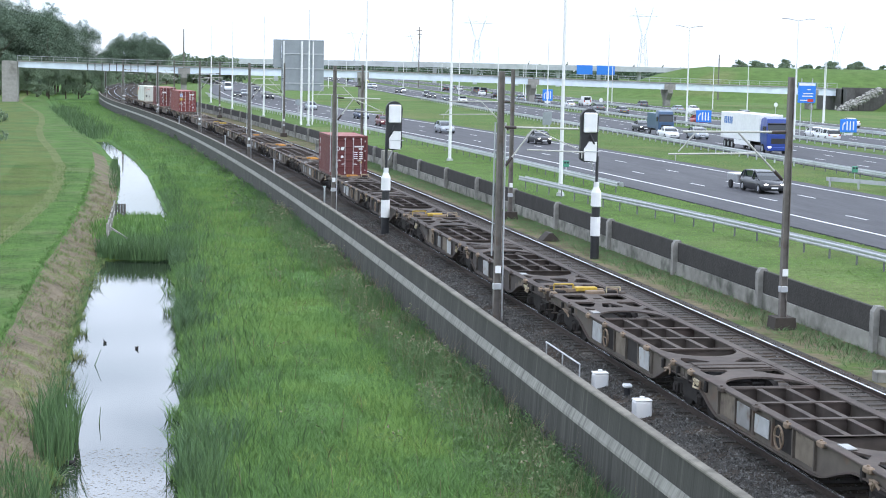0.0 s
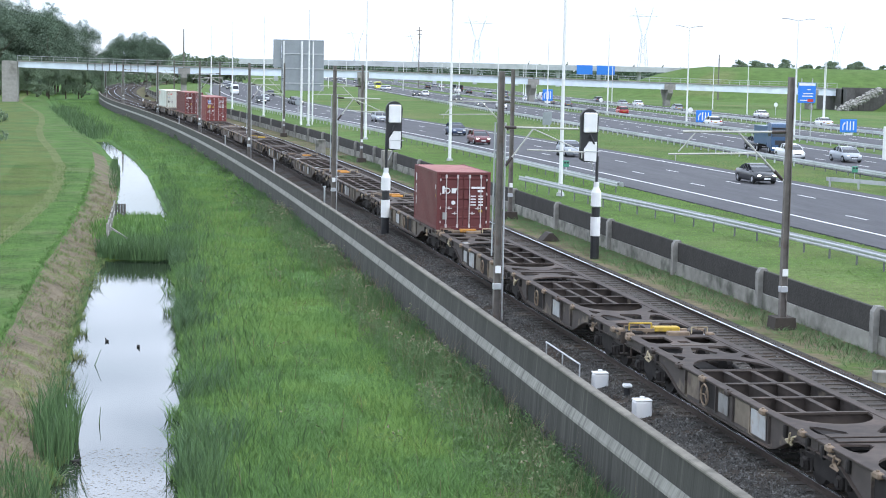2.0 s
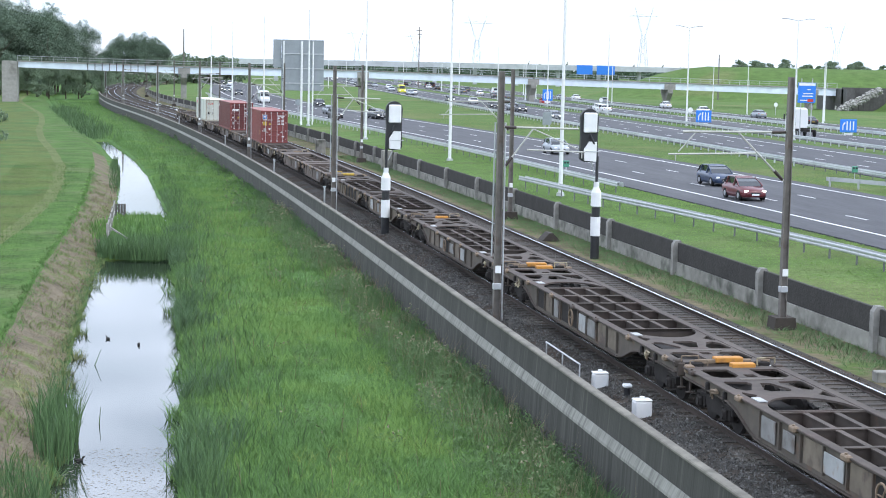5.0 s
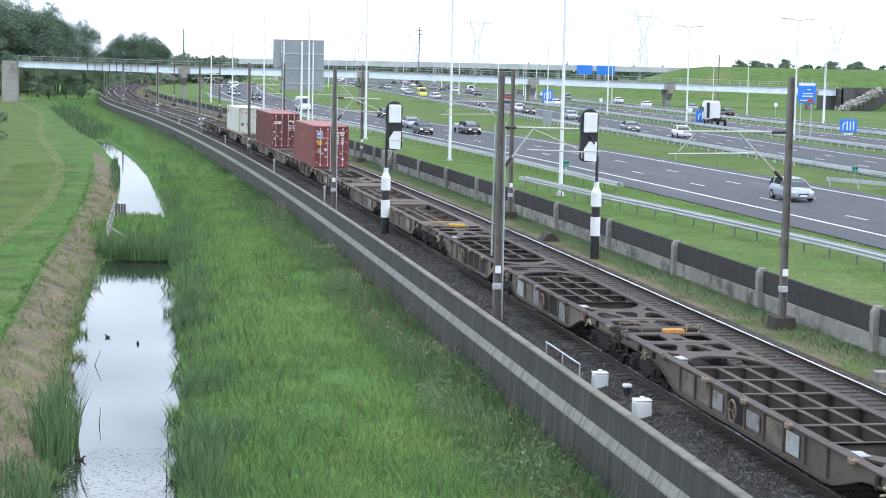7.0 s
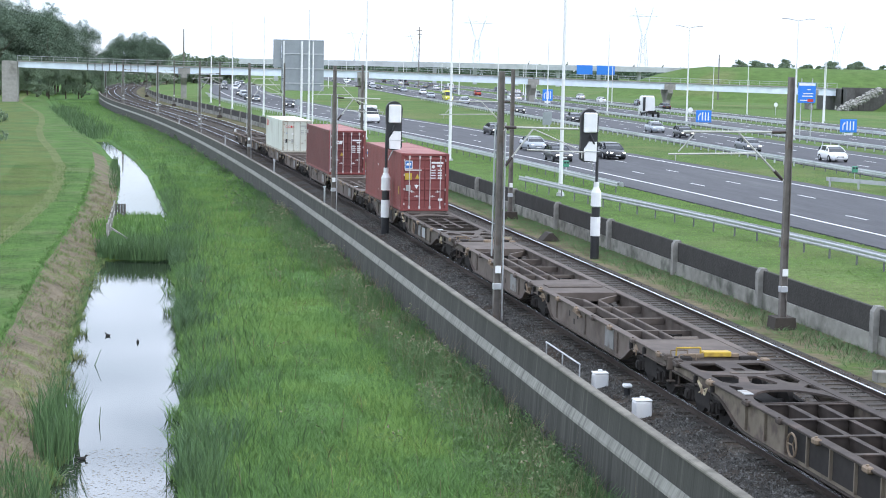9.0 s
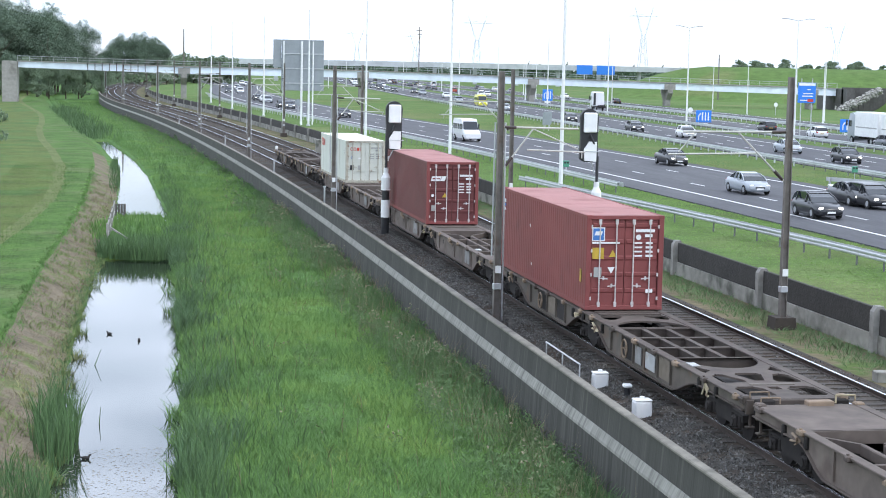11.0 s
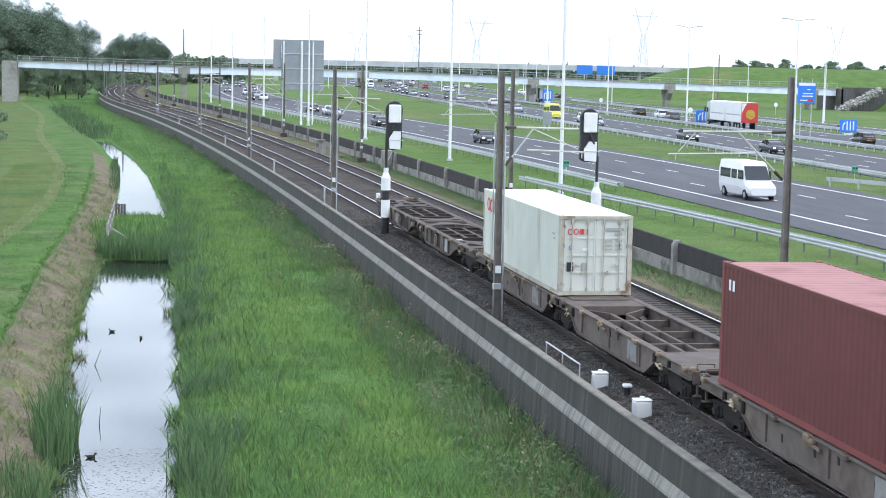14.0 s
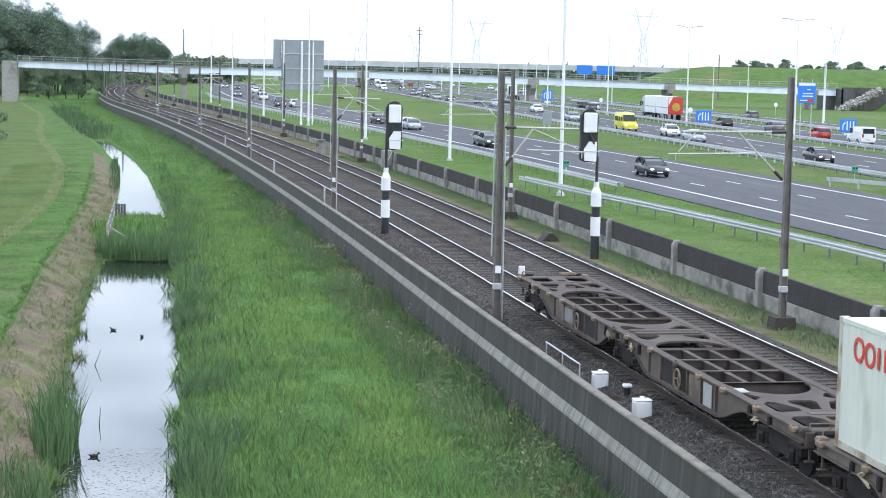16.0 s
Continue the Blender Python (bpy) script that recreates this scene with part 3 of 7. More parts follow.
def make_signal(u, y, lean, tall):
    at = on_rail(u, y, -0.3)
    sig = thing("signal_post", "black railway signal, two white-backed heads on a banded post", "signal", "railway signals", at=at)
    part("post", M().tube((0, 0, -0.2), (0, 0, 4.7), 0.075, 0.07, 10), BLACKP, sig)
    part("sleeve", M().tube((0, 0, -0.2), (0, 0, 2.3), 0.21, 0.20, 14), BLACKP, sig)
    part("white_band", M().tube((0, 0, 0.95), (0, 0, 1.85), 0.235, 0.235, 16), WHITEP, sig, "white painted band")
    part("white_cone", M().tube((0, 0, 2.35), (0, 0, 3.0), 0.25, 0.24, 16).tube((0, 0, 3.0), (0, 0, 3.25), 0.24, 0.13, 16).tube((0, 0, 3.25), (0, 0, 3.5), 0.13, 0.13, 16), WHITEP, sig, "white tapered cover")
    part("bracket", M().tube((0, 0, 4.6), (lean, -0.05, 5.2), 0.06).tube((lean, -0.05, 4.9), (lean, -0.05, 6.6), 0.06), BLACKP, sig)
    top = [(lean + 0.43 * math.cos(w), 6.52 + 0.40 * math.sin(w)) for w in np.linspace(0, math.pi, 11)]
    low = [(lean + 0.43 * math.cos(w), 4.62 + 0.20 * math.sin(w)) for w in np.linspace(math.pi, 2 * math.pi, 9)]
    board = part("backboard", M().prism(top + [(lean - 0.40, 5.6)] + low + [(lean + 0.40, 5.6)], "y", -0.15, 0.12), BLACKP, sig, "black rounded backboard")
    part("white_back", M().box(lean + 0.02, -0.22, 6.28, 0.64, 0.14, 0.94, 0.05), WHITEP, board, "white back cover")
    part("white_back", M().prism([(lean - 0.24, 4.50), (lean + 0.32, 4.46), (lean + 0.34, 5.38), (lean - 0.02, 5.40), (lean - 0.26, 5.02)], "y", -0.29, -0.15), WHITEP, board, "white back cover")
    for z in (6.75, 6.35, 5.2, 4.8):
        part("hood", M().box(lean, 0.28, z, 0.36, 0.36, 0.06, 0.02), BLACKP, board)
    part("cross_stay", M().tube((lean - 0.3, -0.30, 4.95), (lean + 0.5, -0.30, 4.93), 0.018), GALV, board)
    part("curved_arm", M().tube((lean * 0.2, -0.1, 5.05), (lean * 0.6, -0.28, 5.35), 0.05).tube((lean * 0.6, -0.28, 5.35), (lean, -0.28, 5.72), 0.05), BLACKP, sig)
    part("stay", M().tube((lean * 0.3, 0.02, 3.9), (lean + 0.1, -0.05, 4.7), 0.03), GALV, sig)
    return sig


make_track(NEAR_TRACK, "track_near", "railway track with worn bright rails on grey ballast")
make_track(FAR_TRACK, "track_far", "second railway track with bright rails on brown ballast")
make_near_wall()
make_east_wall()
for y in (59.5, 105.5, 160, 213, 275, 340, 405, 470):
    make_mast(y, -1)
for y in (58.5, 102.0, 159.0, 213, 280, 345, 425):
    make_mast(y, 1)
make_signal(13.46 + drop(90), 90.1, 0.36, 0)
make_signal(22.06 + drop(80.6), 80.6, -0.45, 0)


# ---------------------------------------------------------------- motorway
def road(name, a, b, shift, sign, label, z=ROAD_Z):
    a, b = a * K, b * K
    ys = steps(-560, 1500, 8.0, 16.0)
    m = ribbon(M(), [(a, z - 0.25), (b, z - 0.25), (b, z), (a, z)], ys, shift, sign)
    return tagged(part(name, m, ASPHALT), label, "road", kind="structure")


def line(road_ob, u, w, shift, sign, dash=None, z=ROAD_Z + 0.015, y0=20, y1=900):
    u = u * K
    m = M()
    if dash is None:
        ribbon(m, [(u - w / 2, z - 0.01), (u + w / 2, z - 0.01), (u + w / 2, z), (u - w / 2, z)], steps(y0, y1, 6, 12), shift, sign)
        part("edge_line", m, ROADWHITE, road_ob, "solid white edge line")
        return
    length, gap, start = (q * K for q in dash)
    y = start
    k = 0
    far = M()
    while y < y1:
        g = [[(u + sign * shift(t) + s * w / 2, t, zz) for s, zz in ((-1, z - 0.01), (1, z - 0.01), (1, z), (-1, z))] for t in (y, y + length)]
        if k < 40:
            part("lane_dash", M().loft(g), ROADWHITE, road_ob)
        else:
            far.loft(g)
        y += length + gap
        k += 1
    if far.v:
        tagged(part("far_dashes", far, ROADWHITE, road_ob), kind="stuff")


def guard_rail(u, shift, sign, y0, y1, label, height=0.75, base=0.02):
    u, y0 = u * K, y0 * K
    g = thing("guard_rail", label, "crash barrier", "steel crash barriers", kind="structure")
    for side in (-1, 1):
        o = side * 0.22
        c = u + o
        s = side * 0.03
        z = base + height
        prof = [(c, z - 0.31), (c + s, z - 0.27), (c + s, z - 0.21), (c, z - 0.17), (c, z - 0.14), (c + s, z - 0.10), (c + s, z - 0.04), (c, z), (c - s * 0.4, z), (c - s * 0.4, z - 0.31)]
        part("beam", ribbon(M(), prof, steps(y0, y1, 6, 12), shift, sign), GALV, g, "ribbed galvanised steel beam")
    post = M().box(0, 0, base + height / 2 - 0.14, 0.06, 0.10, height).box(0, 0, base + height - 0.15, 0.42, 0.10, 0.12).mesh("post", POSTSTEEL)
    y, k, rest = y0 + 1.0, 0, M()
    while y < min(y1, 420):
        x = u + sign * shift(y)
        if k < 36:
            part("post", post, None, g).location = (x, y, 0)
        else:
            rest.box(x, y, base + height / 2 - 0.1, 0.10, 0.14, height)
        y += 2.67
        k += 1
    if rest.v:
        tagged(part("far_posts", rest, GALV, g), kind="stuff")


local_road = road("road_local", 39.6, 57.0, local_drop, -1, "grey asphalt carriageway with white lane markings")
line(local_road, 42.75, 0.22, local_drop, -1)
line(local_road, 55.2, 0.22, local_drop, -1)
line(local_road, 46.35, 0.15, local_drop, -1, (3.2, 11.9, 43.7))
line(local_road, 50.45, 0.15, local_drop, -1, (3.2, 11.9, 46.5))
main_road = road("road_main", 66.4, 83.5, main_shift, 1, "grey asphalt main carriageway with white lane markings")
line(main_road, 68.0, 0.2, main_shift, 1)
line(main_road, 80.0, 0.2, main_shift, 1)
line(main_road, 72.0, 0.15, main_shift, 1, (3.0, 9.0, 44.0))
line(main_road, 76.0, 0.15, main_shift, 1, (3.0, 9.0, 40.0))
away_road = road("road_away", 88.8, 103.0, main_shift, 1, "grey asphalt carriageway for traffic heading away")
line(away_road, 89.9, 0.2, main_shift, 1)
line(away_road, 101.5, 0.2, main_shift, 1)
line(away_road, 93.6, 0.15, main_shift, 1, (3.0, 9.0, 43.0))
line(away_road, 97.4, 0.15, main_shift, 1, (3.0, 9.0, 39.0))
outer_road = road("road_outer", 109.0, 121.0, main_shift, 1, "grey asphalt outer carriageway beyond a grass strip")
line(outer_road, 110.0, 0.2, main_shift, 1)
line(outer_road, 119.5, 0.2, main_shift, 1)
line(outer_road, 114.5, 0.15, main_shift, 1, (3.0, 9.0, 43.0))


def flare(y):
    """The near barrier's course, which drifts away from the road."""
    return 1.39 * K - float(np.interp(y, (-560, 30, 73, 84.4, 95.3, 108, 123.2), (32.9, 32.9, 32.6, 31.8, 30.85, 29.4, 28.25)))


guard_rail(1.39, flare, -1, 36, 123.2, "double-sided galvanised crash barrier drifting off into the verge")
guard_rail(37.0, local_drop, -1, 126.3, 420, "galvanised crash barrier along the near road's edge")
guard_rail(64.6, main_shift, 1, 60, 420, "double-sided galvanised crash barrier on the grass strip")
guard_rail(86.4, main_shift, 1, 90, 420, "galvanised crash barrier in the central reserve")
guard_rail(106.0, main_shift, 1, 110, 420, "galvanised crash barrier beside the outer road")


def stub_rail(u, y, length, turn):
    g = thing("crash_barrier", "short galvanised barrier length at a turnout in the grass", "crash barrier", "short barriers", at=pose(u * K, y * K, 0.02, 0, 0, turn))
    part("beam", M().prism([(0, 0.42), (0.04, 0.46), (0.04, 0.52), (0, 0.57), (0.04, 0.62), (0.04, 0.69), (0, 0.73), (-0.02, 0.73), (-0.02, 0.42)], "y", -length / 2, length / 2), GALV, g)
    for k in range(5):
        part("post", M().box(-0.06, -length / 2 + 0.4 + k * (length - 0.8) / 4, 0.3, 0.10, 0.12, 0.7), GALV, g)


stub_rail(59.3, 130.2, 12.0, 25.0)


def light_pole(x, y, z, tall, group, r=0.14, arm=0):
    p = thing("light_pole", "tall white tapered lighting column beside the motorway", "street lamp", group, at=pose(x * K, y * K, 0.02))
    part("shaft", M().tube((0, 0, -0.1), (0, 0, tall), r, r * 0.45, 10), WHITEP, p)
    part("base_plate", M().tube((0, 0, -0.1), (0, 0, 0.12), r * 1.9, r * 1.7, 10), GALV, p)
    for s in (-1, 1):
        if arm:
            a = part("arm", M().tube((0, 0, tall - 0.1), (s * arm, 0, tall + 0.15), r * 0.35), GALV, p)
            part("lantern", M().box(s * (arm + 0.35), 0, tall + 0.16, 0.8, 0.28, 0.12, 0.04), GALV, a)


for y in (125, 170, 216, 259, 302, 345, 390):
    light_pole(33.5 - local_drop(y * K) / K - (1.4 if y == 125 else 0), y, -0.66, 15.5, "near lighting columns", 0.15)
for y in (190, 229, 282, 339, 400, 470, 545):
    light_pole(87.4 + main_shift(y * K) / K, y, -0.6, 15.0, "central lighting columns", 0.15, 1.4 if y < 300 else 0)
for x, y in ((126, 306), (131.8, 362), (137.8, 402), (132, 320), (121, 430), (118, 500), (128, 560), (108, 470), (112, 620), (95, 600), (60, 560), (74, 640), (88, 700)):
    light_pole(x, y, -0.7, 10.5, "outer lighting columns", 0.13)


# ---------------------------------------------------------------- signs
def sign_posts(g, w, z0, n=2, r=0.06):
    for k in range(n):
        x = 0 if n == 1 else -w * 0.3 + k * w * 0.6 / (n - 1)
        part("post", M().tube((x, 0.08, -0.1), (x, 0.08, z0 + 0.6), r), GALV, g)


def lane_sign(x, y, z, w, h, zb):
    g = thing("lane_sign", "blue sign with white lane arrows on posts", "road sign", "lane signs", at=pose(x * K, y * K, 0.02))
    g.scale = (K, K, K)
    board = part("board", M().box(0, 0, zb + h / 2, w, 0.06, h, 0.02), BLUES, g)
    for k in range(3):
        part("arrow", M().box(-w * 0.08 + k * w * 0.19, -0.036, zb + h * 0.5, w * 0.075, 0.012, h * 0.68), WHITEP, board)
    part("arrow", M().tube((-w * 0.33, -0.036, zb + h * 0.18), (-w * 0.33, -0.036, zb + h * 0.55), w * 0.035).tube((-w * 0.33, -0.036, zb + h * 0.55), (-w * 0.2, -0.036, zb + h * 0.75), w * 0.035), WHITEP, board)
    sign_posts(g, w, zb)
    part("plate", M().box(0, -0.02, zb - 0.32, w * 0.5, 0.05, 0.4), WHITEP, g, "white plate below")


lane_sign(96.2, 285, -0.66, 2.7, 2.0, 0.5)
lane_sign(107.0, 250, -0.66, 2.65, 1.95, 0.4)
lane_sign(97.9, 403, -0.66, 2.4, 2.6, 1.4)

g = thing("direction_sign", "large blue direction sign with white lines of text on posts", "road sign", at=pose(83.44, 208.1, 0.02))
g.scale = (0.86, 0.86, 0.9)
board = part("board", M().box(0, 0, 6.65, 2.7, 0.08, 2.75, 0.03), BLUES, g)
for zz, wdt, xx in ((7.75, 2.2, 0.1), (7.1, 0.5, 0.3), (6.55, 1.5, 0.2), (6.2, 1.7, 0.1), (5.62, 1.2, -0.4)):
    part("text_bar", M().box(xx, -0.05, zz, wdt, 0.012, 0.13), WHITEP, board, "white unreadable text line")
part("top_band", M().box(0, -0.05, 7.80, 2.5, 0.01, 0.35), WHITEP, board)
part("red_field", M().box(0.55, -0.05, 5.62, 0.9, 0.014, 0.4), REDS, board)
sign_posts(g, 2.7, 8.0, 2, 0.08)

g = thing("sign_back", "large grey sign panels seen from behind on white poles", "road sign", at=pose(23.87, 242.4, 0.02))
part("panel", M().box(0.6, 0, 8.05, 5.8, 0.10, 6.9, 0.03), SIGNBACK, g, "grey metal back panel")
part("panel", M().box(-2.85, 0.2, 9.6, 1.1, 0.10, 3.8, 0.03), SIGNBACK, g, "grey metal back panel")
for x in (-2.0, 0.45, 2.0):
    part("pole", M().tube((x, -0.16, -0.1), (x, -0.16, 11.3 if x else 11), 0.16 if x > 0.4 and x < 1 else 0.1, None, 10), WHITEP, g, "white round pole")
for z in (5.6, 7.6, 9.6):
    part("rail", M().box(0.6, -0.10, z, 5.6, 0.06, 0.12), GALV, g)

for x, y in ((60.7, 250), (62.3, 256)):
    g = thing("sign_back", "grey rectangular sign backs on thin posts in the grass", "road sign", at=pose(x * K, y * K, 0.02))
    part("panel", M().box(0, 0, 1.6, 1.15, 0.05, 1.6, 0.02), SIGNBACK, g)
    sign_posts(g, 1.1, 1.6, 2, 0.04)
g = thing("round_sign", "round white sign on a post", "road sign", at=pose(27.38, 277.5, 0.02))
part("disc", M().tube((0, 0, 2.2), (0, 0.05, 2.2), 0.5, None, 16), SIGNBACK, g)
sign_posts(g, 1, 2.0, 1, 0.05)
for x, y in ((137.5, 360), (98.8, 300), (104.5, 380)):
    g = thing("round_sign", "round white sign on a thin post", "road sign", at=pose(x * K, y * K, 0.02))
    part("disc", M().tube((0, 0, 2.0), (0, 0.05, 2.0), 0.42, None, 16), WHITEP, g)
    sign_posts(g, 1, 1.9, 1, 0.05)
for x, y in ((37.4, 146.6), (61.8, 142.6)):
    g = thing("marker_post", "small green-white marker box on a barrier post", "marker", at=pose(x * K, y * K, 0.02))
    part("box", M().box(0, 0, 0.95, 0.5, 0.12, 0.5, 0.04), mat("marker_green", (0.08, 0.3, 0.2), 0.5), g)
    part("lens", M().tube((-0.12, -0.07, 1.05), (-0.12, -0.09, 1.05), 0.09).tube((0.12, -0.07, 1.05), (0.12, -0.09, 1.05), 0.09), BLACKP, g)
    part("post", M().tube((0, 0, -0.1), (0, 0, 0.9), 0.04), GALV, g)


# ---------------------------------------------------------------- overbridge
def make_bridge():
    b = thing("bridge", "long pale blue-grey girder bridge on concrete piers over railway and motorway", "bridge")
    y = 400.0
    spans = [(-22.0, 6.1, 7.35), (13.9, 5.35, 6.85), (53.8, 5.2, 6.75), (93.2, 4.42, 5.95), (125.8, 3.85, 5.30), (166.9, 3.1, 4.75)]
    for (x0, a0, t0), (x1, a1, t1) in zip(spans, spans[1:]):
        part("girder", M().loft([[(x + (0.15 if x == x0 else -0.15), y - 2.2, a), (x + (0.15 if x == x0 else -0.15), y + 2.2, a), (x + (0.15 if x == x0 else -0.15), y + 2.2, t), (x + (0.15 if x == x0 else -0.15), y - 2.2, t)] for x, a, t in ((x0, a0, t0), (x1, a1, t1))]), BRIDGEW, b, "pale blue-grey girder")
        part("deck_edge", M().loft([[(x, y - 2.5, t), (x, y + 2.5, t), (x, y + 2.5, t + 0.22), (x, y - 2.5, t + 0.22)] for x, t in ((x0, t0), (x1, t1))]), BRIDGED, b, "grey concrete deck edge")
        n = int((x1 - x0) / 2.4)
        rail = part("parapet", M().beam((x0, y - 2.4, t0 + 1.25), (x1, y - 2.4, t1 + 1.25), 0.08, 0.08).beam((x0, y - 2.4, t0 + 0.75), (x1, y - 2.4, t1 + 0.75), 0.05, 0.05).beam((x0, y + 2.4, t0 + 1.25), (x1, y + 2.4, t1 + 1.25), 0.08, 0.08), GALV, b)
        for k in range(n + 1):
            f = k / n
            part("baluster", M().box(x0 + (x1 - x0) * f, y - 2.4, t0 + (t1 - t0) * f + 0.72, 0.07, 0.07, 1.1), GALV, rail)
    for x, a in ((13.9, 5.35), (53.8, 5.2), (93.2, 4.42), (125.8, 3.85), (161.0, 3.2)):
        pier = part("pier", M().prism([(-1.1, -0.9), (1.1, -0.9), (1.2, a - 2.4), (2.9, a - 0.8), (2.9, a), (-2.9, a), (-2.9, a - 0.8), (-1.2, a - 2.4)], "x", x - 0.6, x + 0.6), BRIDGED, b, "flared concrete pier")
        part("bearing", M().box(x, y - 2.35 - y, a + 0.65, 2.6, 0.3, 1.3), BRIDGED, pier)
        pier.location = (0, y, 0)
    part("abutment", M().prism([(-25.2, -1.6), (-22, -1.6), (-22, 7.4), (-25.2, 7.5)], "y", y - 4, y + 4), BRIDGED, b, "brown-grey concrete abutment")
    return b


make_bridge()

# railing panels over the tracks
g = thing("protection_screen", "dark safety screen posts on the bridge above the railway", "screen", at=pose(0, 397.4, 0))
for k in range(9):
    part("post", M().box(-7 + k * 1.55, 0, 6.6, 0.16, 0.1, 1.9), BLACKP, g)


# ---------------------------------------------------------------- east embankment with retaining wall
def hill(name, label, ring, top, z0, z1, material):
    m = M()
    rings = []
    for k, t in enumerate(np.linspace(0, 1, 7)):
        rings.append([(a[0] + (b[0] - a[0]) * t, a[1] + (b[1] - a[1]) * t, z0 + (z1 - z0) * (3 * t * t - 2 * t ** 3) + 0.25 * noise.noise(Vector((a[0] * 0.05, a[1] * 0.05, k)))) for a, b in zip(ring, top)])
    m.loft(rings)
    return tagged(part(name, m, material, None, "", True), label, "embankment", kind="structure")


def oval(cx, cy, rx, ry, n=28):
    return [(cx + rx * math.cos(2 * math.pi * k / n), cy + ry * math.sin(2 * math.pi * k / n)) for k in range(n)]


hill("embankment", "grassy embankment that carries the road to the bridge", [(172, 372), (172, 430), (420, 470), (420, 345), (230, 352)], [(184, 390), (184, 412), (420, 425), (420, 385), (230, 388)], -1.0, 4.6, VERGE)
hill("mound", "long grassy mound topped with bushes", oval(255, 520, 125, 75), oval(258, 525, 80, 28), -1.0, 9.6, VERGE)

g = thing("retaining_wall", "dark sheet-piled retaining wall at the bridge end", "retaining wall", at=pose(0, 0, 0))
part("wall_face", M().loft([[(167, y, -1), (167, y, 4.9), (169, y, 4.9), (169, y, -1)] for y in (392, 410)]), DARKSHEET, g)
wing = part("wing_wall", M().loft([[(x, 394, -1.0), (x, 394, t), (x, 395, t), (x, 395, -1.0)] for x, t in ((167, 5.2), (196, 5.0))]), DARKSHEET, g)
for k in range(24):
    part("pile", M().box(167.6 + k * 1.2, 393.96, 2.0, 0.5, 0.12, 6.0), DARKSHEET, wing)

rub = []
rng = np.random.default_rng(5)
rm = M()
for k in range(520):
    t = rng.random()
    x, z = 164.0 + 10.5 * t + rng.normal(0, 0.5), -0.3 + 4.9 * t + rng.normal(0, 0.38)
    rm.ball((x, 390.5 - 1.2 * (1 - t) + rng.normal(0, 0.3), z), 0.2 + 0.28 * rng.random(), 0.3, 0.15 + 0.2 * rng.random(), 6, 4)
solid("riprap", rm, RUBBLE, "pale rubble stones up the slope beside the retaining wall", "stones", kind="stuff")


# ---------------------------------------------------------------- distance
def make_viaduct():
    v = thing("viaduct", "long grey concrete viaduct on slim piers in the distance", "viaduct")
    pts = [(40, 780, 8.4), (150, 800, 8.6), (270, 810, 8.3), (420, 830, 7.5)]
    for (x0, y0, z0), (x1, y1, z1) in zip(pts, pts[1:]):
        part("deck", M().loft([[(x, y - 5, z - 1.3), (x, y + 5, z - 1.3), (x, y + 5, z), (x, y - 5, z)] for x, y, z in ((x0, y0, z0), (x1, y1, z1))]), HAZECONCRETE, v)
        part("parapet", M().loft([[(x, y - 5.1, z), (x, y - 4.9, z), (x, y - 4.9, z + 1.1), (x, y - 5.1, z + 1.1)] for x, y, z in ((x0, y0, z0), (x1, y1, z1))]), HAZECONCRETE, v)
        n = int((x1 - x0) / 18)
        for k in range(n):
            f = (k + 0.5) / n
            part("pier", M().box(x0 + (x1 - x0) * f, y0 + (y1 - y0) * f, 2.8, 1.6, 1.6, 8.6), HAZECONCRETE, v)
    return v


make_viaduct()
for x, w in ((205, 5.5), (215, 6.5)):
    g = thing("gantry_sign", "blue motorway direction sign above the far viaduct", "road sign", "far gantry signs", at=pose(x + 4, 790, 0))
    part("board", M().box(0, 0, 7.6, w + 2, 0.2, 4.2, 0.05), BLUES, g)
    part("post", M().box(0, 0.3, 2.5, 0.4, 0.3, 7.0), GALV, g)


def make_pylon(x, y, tall):
    p = thing("pylon", "slender grey lattice electricity pylon far away", "pylon", "electricity pylons", at=pose(x, y, 0))
    body = M()
    waist, hw, base = tall * 0.58, 1.6, 4.2
    for sx in (-1, 1):
        for sy in (-1, 1):
            body.tube((sx * base, sy * base, -1), (sx * hw, sy * hw, waist), 0.28, 0.22, 5)
    n = 6
    for k in range(n):
        a, b = k / n, (k + 1) / n
        ra, rb = base + (hw - base) * a, base + (hw - base) * b
        for sx in (-1, 1):
            body.tube((sx * ra, -ra, waist * a), (-sx * rb, -rb, waist * b), 0.12, None, 4)
            body.tube((sx * ra, ra, waist * a), (-sx * rb, rb, waist * b), 0.12, None, 4)
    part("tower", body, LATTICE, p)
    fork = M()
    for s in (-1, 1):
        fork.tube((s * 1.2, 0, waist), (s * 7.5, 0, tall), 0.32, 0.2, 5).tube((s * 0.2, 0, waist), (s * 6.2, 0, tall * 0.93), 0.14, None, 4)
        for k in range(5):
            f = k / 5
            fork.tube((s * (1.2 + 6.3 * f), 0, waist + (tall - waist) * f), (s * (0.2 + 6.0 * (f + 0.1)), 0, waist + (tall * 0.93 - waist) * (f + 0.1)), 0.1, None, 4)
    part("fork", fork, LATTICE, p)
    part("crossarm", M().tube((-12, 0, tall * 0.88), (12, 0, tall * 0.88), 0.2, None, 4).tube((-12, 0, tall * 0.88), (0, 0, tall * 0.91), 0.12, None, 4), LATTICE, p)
    return p


make_pylon(419, 1400, 58)
make_pylon(281, 1400, 48)
make_pylon(586, 1400, 52)
make_pylon(250, 1900, 45)
make_pylon(330, 2000, 45)


